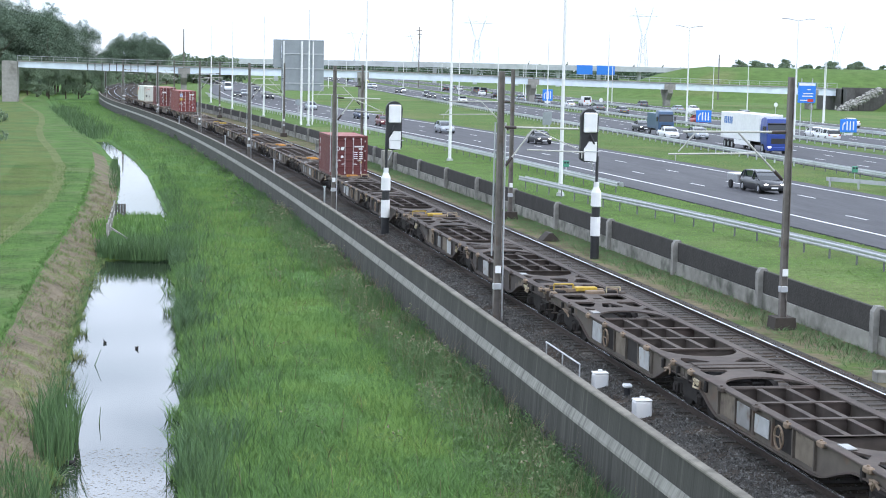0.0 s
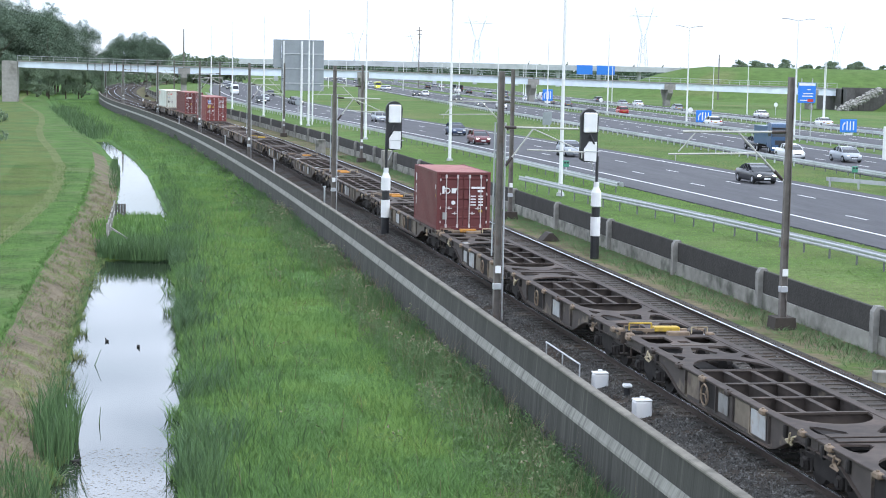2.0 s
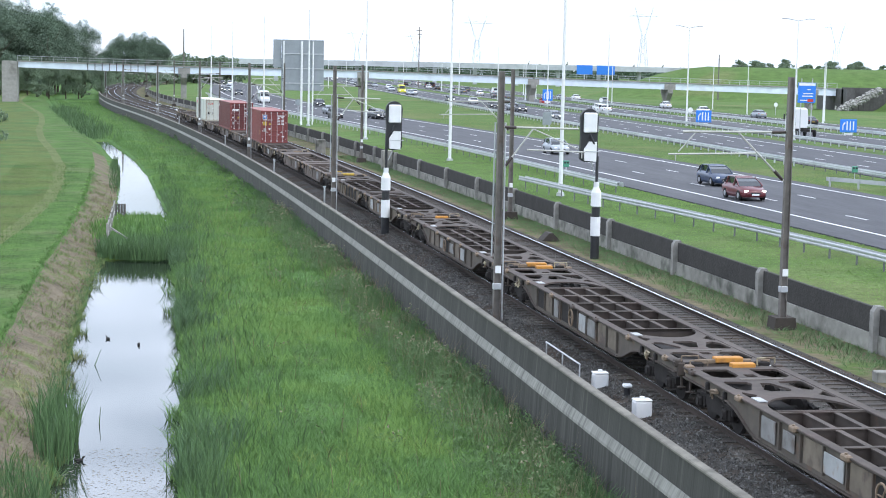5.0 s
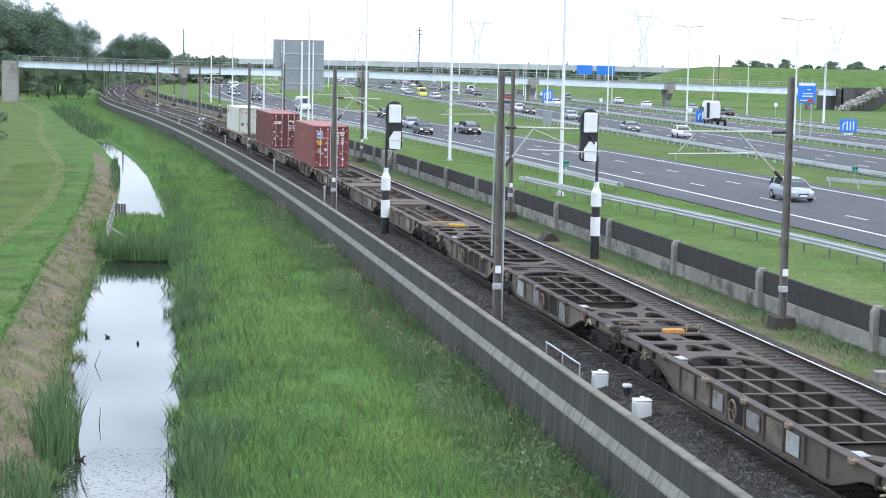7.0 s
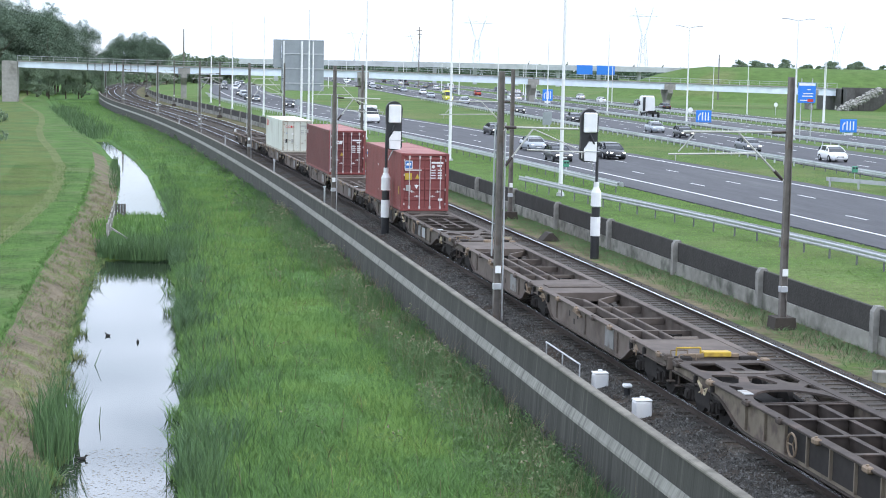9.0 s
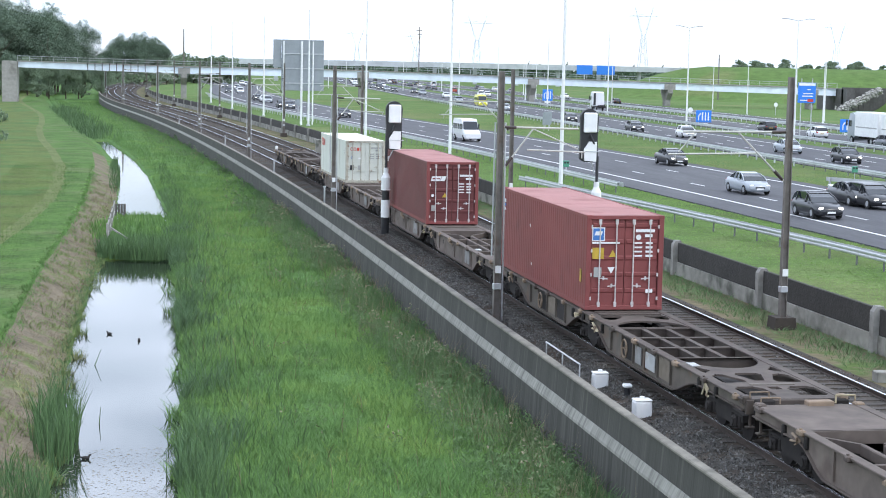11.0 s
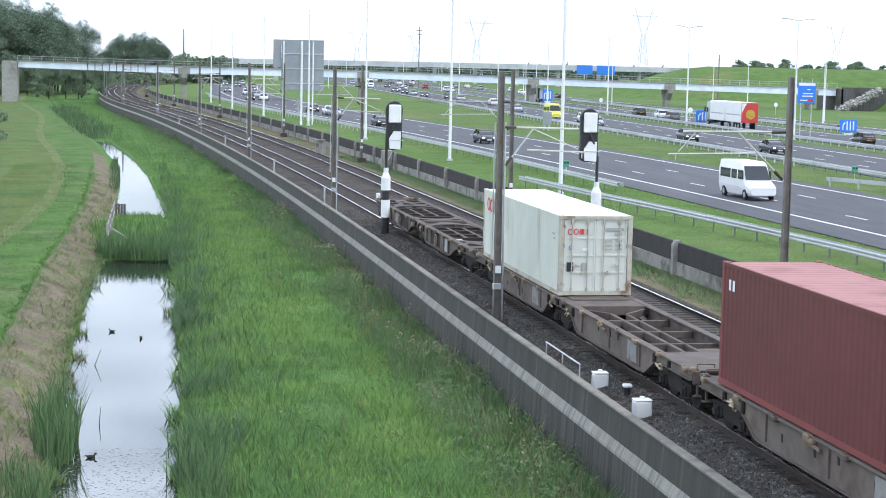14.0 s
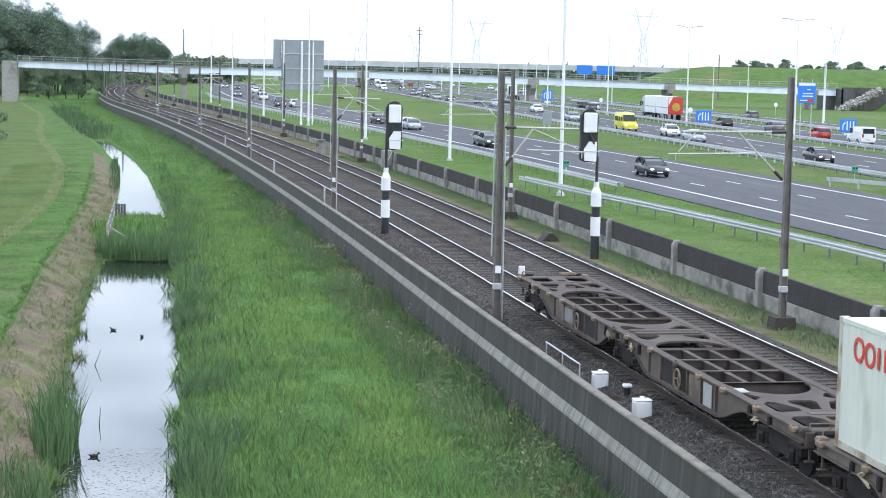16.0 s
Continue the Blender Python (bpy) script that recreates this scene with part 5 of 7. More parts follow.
def make_bogie(w, cy):
    bogie = part("bogie", M().box(0, cy, 0.58, 2.0, 0.44, 0.24, 0.03).box(0, cy, 0.74, 0.9, 0.7, 0.12, 0.02).box(0, cy - 1.25, 0.55, 2.1, 0.1, 0.14).box(0, cy + 1.25, 0.55, 2.1, 0.1, 0.14), UNDER, w, "grimy four-wheel bogie")
    for s in (-1, 1):
        part("side_frame", M().prism([(cy - 1.32, 0.50), (cy - 1.30, 0.66), (cy - 0.55, 0.70), (cy - 0.45, 0.80), (cy + 0.45, 0.80), (cy + 0.55, 0.70), (cy + 1.30, 0.66), (cy + 1.32, 0.50), (cy + 0.62, 0.46), (cy + 0.45, 0.34), (cy - 0.45, 0.34), (cy - 0.62, 0.46)], "x", s * 1.0 - 0.07, s * 1.0 + 0.07), UNDER, bogie)
        for dy in (-0.9, 0.9):
            part("axle_box", M().box(s * 1.06, cy + dy, 0.46, 0.22, 0.30, 0.26, 0.04).tube((s * 1.15, cy + dy, 0.46), (s * 1.20, cy + dy, 0.46), 0.10, None, 10), UNDER, bogie)
            for k in (-0.24, 0.24):
                part("spring", M().tube((s * 1.04, cy + dy + k, 0.36), (s * 1.04, cy + dy + k, 0.62), 0.075, None, 7), UNDER, bogie)
            part("brake_hanger", M().beam((s * 0.86, cy + dy * 0.45, 0.25), (s * 0.86, cy + dy * 0.38, 0.72), 0.06, 0.09), UNDER, bogie)
    for ay in (cy - 0.9, cy + 0.9):
        part("wheelset", M().tube((-0.80, ay, 0.46), (-0.68, ay, 0.46), 0.46, None, 24).tube((0.68, ay, 0.46), (0.80, ay, 0.46), 0.46, None, 24).tube((-0.84, ay, 0.46), (0.84, ay, 0.46), 0.20, None, 10).tube((-1.0, ay, 0.46), (1.0, ay, 0.46), 0.08, None, 8), UNDER, bogie, "steel wheelset")


def make_wagon(L, style, front_end, rear_end, yellow=None, tail=False, seed=0):
    """One deck of a container flat, L long; y = 0 is the end that leads. A deck whose front is no end shares the joint's bogie."""
    web, deck = {"brown": (WEBBROWN, RUSTBROWN), "grey": (WEBGREY, RUSTGREY), "taupe": (WEBTAUPE, TAUPE), "tan": (TANPANEL, RUSTBROWN)}[style]
    words = {"brown": "rusty dark brown", "grey": "weathered brown-grey", "taupe": "dusty taupe", "tan": "dirty brown-tan"}[style]
    w = thing("flat_wagon", words + " skeletal container flat wagon on the near track", "flat wagon", "container wagons")
    r = random.Random(100 + seed)
    T = 1.16
    y0, y1 = (0.3 if front_end else 0.03), (L - 0.3 if rear_end else L - 0.03)
    taupe = style == "taupe"
    full = {True: 4.4 if taupe else 5.7, False: 2.4 if taupe else 2.7}
    lo, hi = full[front_end], L - full[rear_end]

    def depth(y):
        return min(sill_depth(y, front_end, style), sill_depth(L - y, rear_end, style))
    ys = [y0 + (y1 - y0) * k / 44 for k in range(45)]
    for s in (-1, 1):
        x = s * 1.20
        low = [(y, T - 0.03 - depth(y)) for y in ys]
        side = part("side_sill", M().prism([(y0, T - 0.05), (y1, T - 0.05)] + low[::-1], "x", x - 0.02, x + 0.02), web, w, "fish-bellied steel side sill")
        part("top_flange", M().box(x - s * 0.03, (y0 + y1) / 2, T - 0.03, 0.24, y1 - y0, 0.055, 0.012), deck, side)
        part("bottom_flange", M().loft([[(x - 0.09, y, z - 0.03), (x + 0.09, y, z - 0.03), (x + 0.09, y, z), (x - 0.09, y, z)] for y, z in low]), deck, side)
        belly = hi - lo
        full_h = depth(L / 2) - 0.10
        mid = T - 0.06 - full_h / 2
        if s > 0:
            continue
        if taupe:
            for k in range(3):
                part("rib", M().box(x + s * 0.04, lo + belly * (0.05 + 0.45 * k), mid, 0.06, 0.05, full_h), web, side)
            # dark patches on the solid web stand for the shade inside drain holes
            for k in range(4):
                yy, zz = lo + belly * (0.15 + 0.72 * r.random()), mid + (r.random() - 0.4) * 0.3
                part("drain_hole_shade", M().prism([(yy, zz - 0.09), (yy + 0.1, zz - 0.09), (yy + 0.12, zz + 0.08), (yy + 0.02, zz + 0.08)], "x", x + s * 0.021, x + s * 0.03), UNDER, side)
            part("side_panel", M().box(x + s * 0.034, lo + belly * 0.16, mid, 0.025, 0.9, full_h * 0.9), PANELGREY, side, "pale lettered side panel")
            part("lashing_gear", M().box(x + s * 0.08, lo + belly * 0.62, T - 0.10, 0.14, 0.5, 0.12, 0.03).beam((x + s * 0.08, lo + belly * 0.55, T - 0.2), (x + s * 0.1, lo + belly * 0.66, T - 0.12), 0.05, 0.06), FITTING, side, "rusty lashing gear")
        else:
            # upright ribs part the web into bays: plate, pale boards, dark sheets for recess shade
            n = max(4, round(belly / 1.15))
            wheel_bay = r.randrange(1, n - 1)
            for k in range(n + 1):
                part("rib", M().box(x + s * 0.05, lo + belly * k / n, mid, 0.07, 0.05, full_h), web, side)
            for k in range(n):
                yc, bw = lo + belly * (k + 0.5) / n, belly / n - 0.10
                pick = r.random()
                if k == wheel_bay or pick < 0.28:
                    part("recess_shade", M().box(x + s * 0.024, yc, mid, 0.012, bw, full_h * 0.96), UNDER, side)
                elif pick < 0.58:
                    part("side_panel", M().box(x + s * 0.05, yc + bw * 0.08, mid - 0.02, 0.03, bw * (0.55 + 0.4 * r.random()), full_h * (0.62 + 0.3 * r.random()), 0.01), PATCH if r.random() < 0.5 else PANELGREY, side, "pale lettered side panel")
                elif pick < 0.8:
                    part("side_panel", M().box(x + s * 0.034, yc, mid, 0.02, bw * 0.9, full_h * 0.9, 0.005), TANPANEL, side, "dirty tan side panel")
            ring_ = [(x + s * 0.15, lo + belly * (wheel_bay + 0.5) / n + 0.25 * math.cos(a), mid + 0.25 * math.sin(a)) for a in np.linspace(0, 2 * math.pi, 15)]
            wheel = M()
            for a, b in zip(ring_, ring_[1:]):
                wheel.tube(a, b, 0.026, None, 5)
            for k in (0, 5, 9):
                wheel.tube((x + s * 0.13, lo + belly * (wheel_bay + 0.5) / n, mid), ring_[k], 0.018, None, 5)
            part("brake_wheel", wheel, FITTING, side, "rusty brake handwheel")
        for f in (0.05, 0.21, 0.37, 0.5, 0.63, 0.79, 0.95):
            part("twist_lock", M().box(x + s * 0.09, L * f, T - 0.04, 0.15, 0.2 + 0.14 * r.random(), 0.13, 0.03).tube((x + s * 0.1, L * f, T), (x + s * 0.1, L * f, T + 0.06), 0.035), FITTING if r.random() < 0.6 else deck, side, "rusty container lock")
        # tangled brake levers and hoses beside each bogie
        for is_end, e, d in ((front_end, 0.0, 1), (rear_end, L, -1)):
            yy = e + d * ((2.5 if is_end else 0.8) + 0.2 * r.random())
            knots = [(x + s * (0.07 + 0.08 * r.random()), yy + d * (0.65 * r.random() - 0.15), T - 0.10 - 0.30 * r.random()) for k in range(8)]
            gear = M().loft([[(p[0] + 0.026 * math.cos(a), p[1] + 0.02 * math.sin(a), p[2] + 0.02 * math.sin(a + 0.8)) for a in (0, 1.257, 2.513, 3.77, 5.027)] for p in knots])
            part("brake_levers", gear, LEVER if r.random() < 0.6 else FITTING, side, "tangle of worn pale brake levers")
            for o in (-0.5, 0.75):
                part("lever_bracket", M().box(x + s * 0.045, yy + d * o, T - 0.21, 0.11, 0.14, 0.28, 0.03), UNDER, side)
    for f in (0, 1):
        plates = M()
        is_end = front_end if f == 0 else rear_end

        def q(y):
            return y if f == 0 else L - y

        def both(pts):
            return [[(x, q(y)) for x, y in pts], [(-x, q(y)) for x, y in pts]]
        e = 0.3 if is_end else 0.03
        if taupe:
            d = 3.1 if is_end else 1.7
            holes = []
        elif is_end:
            d = 6.0
            holes = both([(0.28, 0.72), (0.90, 0.70), (1.0, 0.84), (0.98, 1.66), (0.84, 1.86), (0.46, 1.86), (0.28, 1.56)])
            holes += [[(x, q(y)) for x, y in ((-0.14, 1.45), (0.14, 1.45), (0.14, 1.80), (-0.14, 1.80))]]
            holes += both([(0.40, 2.44), (0.92, 2.36), (1.0, 2.50), (0.98, 3.30), (0.82, 3.55), (0.64, 3.48), (0.36, 2.70)])
            holes += [[(x, q(y)) for x, y in ((-0.12, 2.62), (0.12, 2.62), (0.34, 3.44), (0.26, 3.66), (-0.26, 3.66), (-0.34, 3.44))]]
            holes += both([(0.98, 3.76), (1.03, 3.86), (1.03, 4.44), (0.98, 4.54), (0.74, 4.10)])
            holes += [[(1.03 * math.cos(a), q(5.92 - 1.55 * math.sin(a))) for a in np.linspace(0, math.pi, 15)]]
        else:
            d = 2.85
            holes = both([(0.36, 0.52), (0.94, 0.44), (1.02, 0.56), (1.0, 1.05), (0.90, 1.30), (0.72, 1.22), (0.34, 0.70)])
            holes += [[(1.03 * math.cos(a), q(2.75 - 1.25 * math.sin(a))) for a in np.linspace(0, math.pi, 15)]]
        plates.plate([(-1.16, q(e)), (1.16, q(e)), (1.16, q(d)), (-1.16, q(d))], holes, T - 0.02, 0.05)
        top = part("deck_plate", plates, deck, w, "cut-out steel deck plate")
        if is_end and not taupe:
            part("deck_patch", M().box(0.1, q(2.12), T - 0.012, 0.9 + 0.4 * r.random(), 0.22, 0.012), WEBGREY, top, "worn pale patch")
        if not is_end:
            part("joint_flap", M().box(0, q(0.22), T + 0.004, 1.9, 0.3, 0.03, 0.01), deck, top)
        elif r.random() < 0.7:
            part("deck_sheet", M().box(-0.95, q(4.8), T + 0.004, 0.22, 0.5, 0.02), PATCH, top, "pale worn sheet")
    reach = {True: 3.1, False: 1.7} if taupe else {True: 6.0, False: 2.85}
    p0, p1 = reach[front_end], L - reach[rear_end]
    if taupe:
        # a box beam down the middle that forks towards the plates
        part("centre_beam", M().box(-0.25, (p0 + p1) / 2, T - 0.26, 0.12, p1 - p0 - 1.6, 0.24, 0.02).box(0.25, (p0 + p1) / 2, T - 0.26, 0.10, p1 - p0 - 1.6, 0.20, 0.02), deck, w)
        for yy, d in ((p0, 1), (p1, -1)):
            for k in (-1, 1):
                part("fork_beam", M().beam((k * 0.25, yy + d * 0.8, T - 0.24), (k * 1.02, yy + d * 0.06, T - 0.20), 0.10, 0.2), deck, w)
            part("end_rim", M().box(0, yy, T - 0.16, 2.3, 0.10, 0.28), deck, w)
        for k in range(1, 4):
            yy = p0 + (p1 - p0) * k / 4
            part("cross_member", M().box(0, yy, T - 0.25, 2.3, 0.12, 0.20, 0.01), deck, w)
        part("air_tank", M().tube((0.3, p0 + 1.3, T - 0.30), (1.0, p0 + 1.3, T - 0.30), 0.15, None, 10), WEBTAUPE, w, "pale air tank")
        part("brake_rods", M().tube((0.65, p0 + 0.4, T - 0.4), (0.65, p1 - 0.4, T - 0.4), 0.04).beam((0.5, p0 + 2.4, T - 0.35), (0.95, p0 + 2.6, T - 0.35), 0.3, 0.2), UNDER, w)
    else:
        n = max(3, round((p1 - p0) / 1.7))
        for k in range(n + 1):
            yy = p0 + (p1 - p0) * k / n
            part("cross_member", M().box(0, yy, T - 0.24, 2.36, 0.07, 0.36).box(0, yy, T - 0.05, 2.36, 0.16, 0.03), deck, w)
        for k in (-0.36, 0.36):
            part("stringer", M().box(k, (p0 + p1) / 2, T - 0.20, 0.06, p1 - p0, 0.26).box(k, (p0 + p1) / 2, T - 0.062, 0.14, p1 - p0, 0.025), deck, w)
        part("brake_pipe", M().tube((0.6, lo, T - 0.55), (0.6, hi, T - 0.55), 0.045), UNDER, w)
        part("air_tank", M().tube((-0.75, L / 2 - 1, T - 0.46), (-0.75, L / 2 + 0.3, T - 0.46), 0.15, None, 10), UNDER, w)
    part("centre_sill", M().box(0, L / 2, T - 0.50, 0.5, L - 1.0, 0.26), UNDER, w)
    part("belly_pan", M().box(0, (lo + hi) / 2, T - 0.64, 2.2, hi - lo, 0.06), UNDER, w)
    for is_end, e, d in ((front_end, 0.3, -1), (rear_end, L - 0.3, 1)):
        if not is_end:
            continue
        b = part("headstock", M().box(0, e, T - 0.20, 2.4, 0.12, 0.34, 0.02), deck, w)
        for s in (-1, 1):
            part("buffer", M().tube((s * 0.875, e, T - 0.14), (s * 0.875, e + d * 0.26, T - 0.14), 0.10, None, 8).box(s * 0.875, e + d * 0.285, T - 0.14, 0.46, 0.05, 0.34, 0.03), UNDER, b)
            part("step", M().box(s * 1.08, e, T - 0.46, 0.05, 0.05, 0.4).box(s * 1.08, e, T - 0.66, 0.2, 0.16, 0.03), deck, b)
            part("corner_block", M().box(s * 1.16, e - d * 0.12, T - 0.05, 0.22, 0.26, 0.20, 0.03), FITTING if r.random() < 0.5 else deck, b)
        part("coupling", M().box(0, e + d * 0.22, T - 0.2, 0.16, 0.4, 0.14, 0.03), UNDER, b)
        part("hose", M().tube((0.35, e, T - 0.2), (0.40, e + d * 0.18, T - 0.52), 0.03, None, 6).tube((0.40, e + d * 0.18, T - 0.52), (0.30, e + d * 0.3, T - 0.3), 0.03, None, 6), UNDER, b)
        part("hand_grip", M().tube((-1.1, e, T), (-1.1, e, T + 0.14), 0.018).tube((-1.1, e, T + 0.14), (-0.65, e, T + 0.14), 0.018).tube((-0.65, e, T + 0.14), (-0.65, e, T), 0.018), FITTING, b)
    if yellow:
        words, m = {"yellow": ("worn yellow plate", YELLOW), "orange": ("worn orange plate", ORANGE)}[yellow]
        if front_end:
            part("end_plate", M().box(0.15, 0.36, T + 0.03, 0.74, 0.30, 0.14, 0.02), m, w, words)
            part("end_board", M().box(0.0, 0.30, T - 0.02, 1.5, 0.12, 0.14, 0.02), FITTING, w, "rusty end board")
            if yellow == "yellow":
                part("bent_rail", M().tube((-0.95, 0.3, T), (-0.95, 0.3, T + 0.2), 0.024).tube((-0.95, 0.3, T + 0.2), (-0.30, 0.3, T + 0.2), 0.024).tube((-0.30, 0.3, T + 0.2), (-0.30, 0.3, T), 0.024), YELLOW, w, "bent yellow handrail")
        if rear_end:
            part("end_plate", M().box(0.25, L - 0.36, T + 0.02, 0.62, 0.26, 0.12, 0.02), m if yellow == "orange" else FITTING, w, words if yellow == "orange" else "rusty brown plate")
            part("bent_rail", M().tube((0.66, L - 0.3, T), (0.66, L - 0.3, T + 0.18), 0.022).tube((0.66, L - 0.3, T + 0.18), (1.12, L - 0.3, T + 0.18), 0.022).tube((1.12, L - 0.3, T + 0.18), (1.12, L - 0.3, T), 0.022), LEVER, w, "bent pale handrail")
    if tail:
        part("tail_lamp", M().box(-1.12, L - 0.2, T + 0.17, 0.22, 0.14, 0.32, 0.03).tube((-1.12, L - 0.12, T + 0.2), (-1.12, L - 0.1, T + 0.2), 0.08), WHITEP, w, "white tail lamp box")
        part("tail_grip", M().box(0.55, L - 0.2, T + 0.05, 0.6, 0.1, 0.12, 0.03), FITTING, w)
    for cy in ([2.1] if front_end else [0.0]) + ([L - 2.1] if rear_end else []):
        make_bogie(w, cy)
    return w


def corrugated(m, x, ya, yb, za, zb, depth, pitch, s):
    ys = [(ya, 0.0)]
    n = int((yb - ya) / pitch)
    p = (yb - ya) / n
    for k in range(n):
        a = ya + k * p
        ys += [(a + p * 0.25, 0.0), (a + p * 0.40, 1.0), (a + p * 0.75, 1.0), (a + p * 0.9, 0.0)]
    ys.append((yb, 0.0))
    m.loft([[(x - s * depth * d, y, za), (x - s * depth * d, y, zb)] for y, d in ys], closed=False, caps=False)


def make_container(length, tall, body, roof, edge, label, marks):
    """y = 0 is the door end, which leads."""
    c = thing("shipping_container", label, "shipping container", "containers on the train")
    W = 1.219
    for s in (-1, 1):
        m = M()
        corrugated(m, s * (W - 0.012), 0.12, length - 0.12, 0.13, tall - 0.10, 0.013, 0.278, s)
        side = part("side_wall", m, body, c, "corrugated steel side")
        part("top_rail", M().box(s * (W - 0.03), length / 2, tall - 0.05, 0.06, length - 0.3, 0.09), body, side)
        part("bottom_rail", M().box(s * (W - 0.03), length / 2, 0.08, 0.06, length - 0.3, 0.14), edge, side)
        for y in (0.085, length - 0.085):
            part("corner_post", M().box(s * (W - 0.08), y, tall / 2, 0.16, 0.16, tall - 0.22, 0.015), edge, c)
            for z in (0.06, tall - 0.055):
                part("corner_casting", M().box(s * (W - 0.088), y, z, 0.18, 0.178, 0.118, 0.01), edge, c)
    r = M()
    corrugated_rows = []
    n = int(length / 0.40)
    p = (length - 0.2) / n
    for k in range(n):
        a = 0.1 + k * p
        corrugated_rows += [(a + p * 0.3, 0), (a + p * 0.45, 1), (a + p * 0.8, 1), (a + p * 0.95, 0)]
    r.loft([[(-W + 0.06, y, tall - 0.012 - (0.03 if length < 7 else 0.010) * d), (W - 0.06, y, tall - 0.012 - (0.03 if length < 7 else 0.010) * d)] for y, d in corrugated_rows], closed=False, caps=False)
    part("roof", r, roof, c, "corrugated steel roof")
    part("floor", M().box(0, length / 2, 0.14, 2.3, length - 0.2, 0.06), UNDER, c)
    part("front_wall", M().box(0, length - 0.06, tall / 2, 2.2, 0.05, tall - 0.25), body, c)
    part("door_header", M().box(0, 0.07, tall - 0.07, 2.12, 0.12, 0.12, 0.01), edge, c)
    part("door_sill", M().box(0, 0.07, 0.075, 2.12, 0.13, 0.14, 0.01), edge, c)
    cream = body is CREAM
    for s in (-1, 1):
        d = part("door", M().box(s * 0.525, 0.085, tall / 2, 1.03, 0.03, tall - 0.30), body, c, "steel container door")
        if cream:
            for z in np.linspace(0.18, tall - 0.16, 5):
                part("door_rib", M().box(s * 0.525, 0.06, z, 0.94, 0.03, 0.05), body, d)
            for x in (0.03, 1.02):
                part("door_edge", M().box(s * x, 0.06, tall / 2, 0.05, 0.034, tall - 0.3), body, d)
        else:
            zs = np.linspace(0.2, tall - 0.2, 6)
            for z0, z1 in zip(zs, zs[1:]):
                g = (z1 - z0)
                part("door_rib", M().prism([(0.072, z0 + g * 0.62), (0.072, z1 - 0.03), (0.045, z1 - g * 0.12), (0.045, z0 + g * 0.72)], "x", s * 0.05, s * 1.0), body, d)
        for x in (0.27, 0.79):
            bar = part("lock_bar", M().tube((s * x, 0.02, 0.12), (s * x, 0.02, tall - 0.12), 0.021, None, 8), edge if cream else BAR, d, "upright locking bar")
            part("bar_keeper", M().box(s * x, 0.03, 0.17, 0.09, 0.06, 0.16, 0.01), edge if cream else BAR, bar)
            part("bar_keeper", M().box(s * x, 0.03, tall - 0.20, 0.09, 0.06, 0.16, 0.01), edge if cream else BAR, bar)
            hz_ = 0.75 if x < 0.5 else 0.98
            part("handle", M().beam((s * x, 0.0, hz_), (s * (x + (0.26 if x < 0.5 else -0.26)), -0.005, hz_ - 0.02), 0.02, 0.035).box(s * (x + (0.13 if x < 0.5 else -0.13)), 0.0, hz_, 0.05, 0.03, 0.12), edge if cream else BAR, bar)
        for z in np.linspace(0.35, tall - 0.35, 4):
            part("hinge", M().box(s * 1.06, 0.03, z, 0.07, 0.05, 0.11, 0.01), edge if cream else BAR, d)
    for k, (what, x, z, w, h, m) in enumerate(marks):
        y = (0.037 if not cream else 0.042) - 0.0012 * k
        if what == "round":
            mk = M().tube((x, y, z), (x, y - 0.006, z), w / 2, None, 14)
        elif what == "tri":
            mk = M().prism([(x - w / 2, z - h / 2), (x + w / 2, z - h / 2), (x, z + h / 2)], "y", y - 0.006, y)
        elif what == "down":
            mk = M().prism([(x - w / 2, z + h / 2), (x + w / 2, z + h / 2), (x, z - h / 2)], "y", y - 0.006, y)
        elif what == "side":
            mk = M().box(-W - 0.004, x, z, 0.006, w, h)
        elif what == "sidering":
            g = w * 0.09
            mk = M().loft([[(-W - 0.002 - e, x + (w / 2 + f) * math.cos(a), z + (h / 2 + f) * math.sin(a)) for e, f in ((0, -g), (0, g), (0.006, g), (0.006, -g))] for a in np.linspace(0, 2 * math.pi, 17)], caps=False)
        elif what == "ring":
            g = w * 0.1
            mk = M().loft([[(x + (w / 2 + f) * math.cos(a), y - e, z + (h / 2 + f) * math.sin(a)) for e, f in ((0, -g), (0, g), (0.006, g), (0.006, -g))] for a in np.linspace(0, 2 * math.pi, 17)], caps=False)
        elif what == "slant":
            mk = M().prism([(x - w / 2, z - h / 2), (x + w / 2 - h * 0.35, z - h / 2), (x + w / 2, z + h / 2), (x - w / 2 + h * 0.35, z + h / 2)], "y", y - 0.006, y)
        else:
            mk = M().box(x, y, z, w, 0.008, h)
        part("mark", mk, m, c)
    return c


def code_bars(x, top, m, rows=4, h=0.05):
    out = [("bar", x, top, 0.34, 0.09, m), ("bar", x + 0.30, top, 0.26, 0.09, m), ("bar", x + 0.24, top - 0.15, 0.24, 0.09, m)]
    for k in range(rows):
        out += [("bar", x - 0.08, top - 0.38 - 0.13 * k, 0.24, h, m), ("bar", x + 0.26, top - 0.38 - 0.13 * k, 0.22, h * 1.3, m)]
    return out


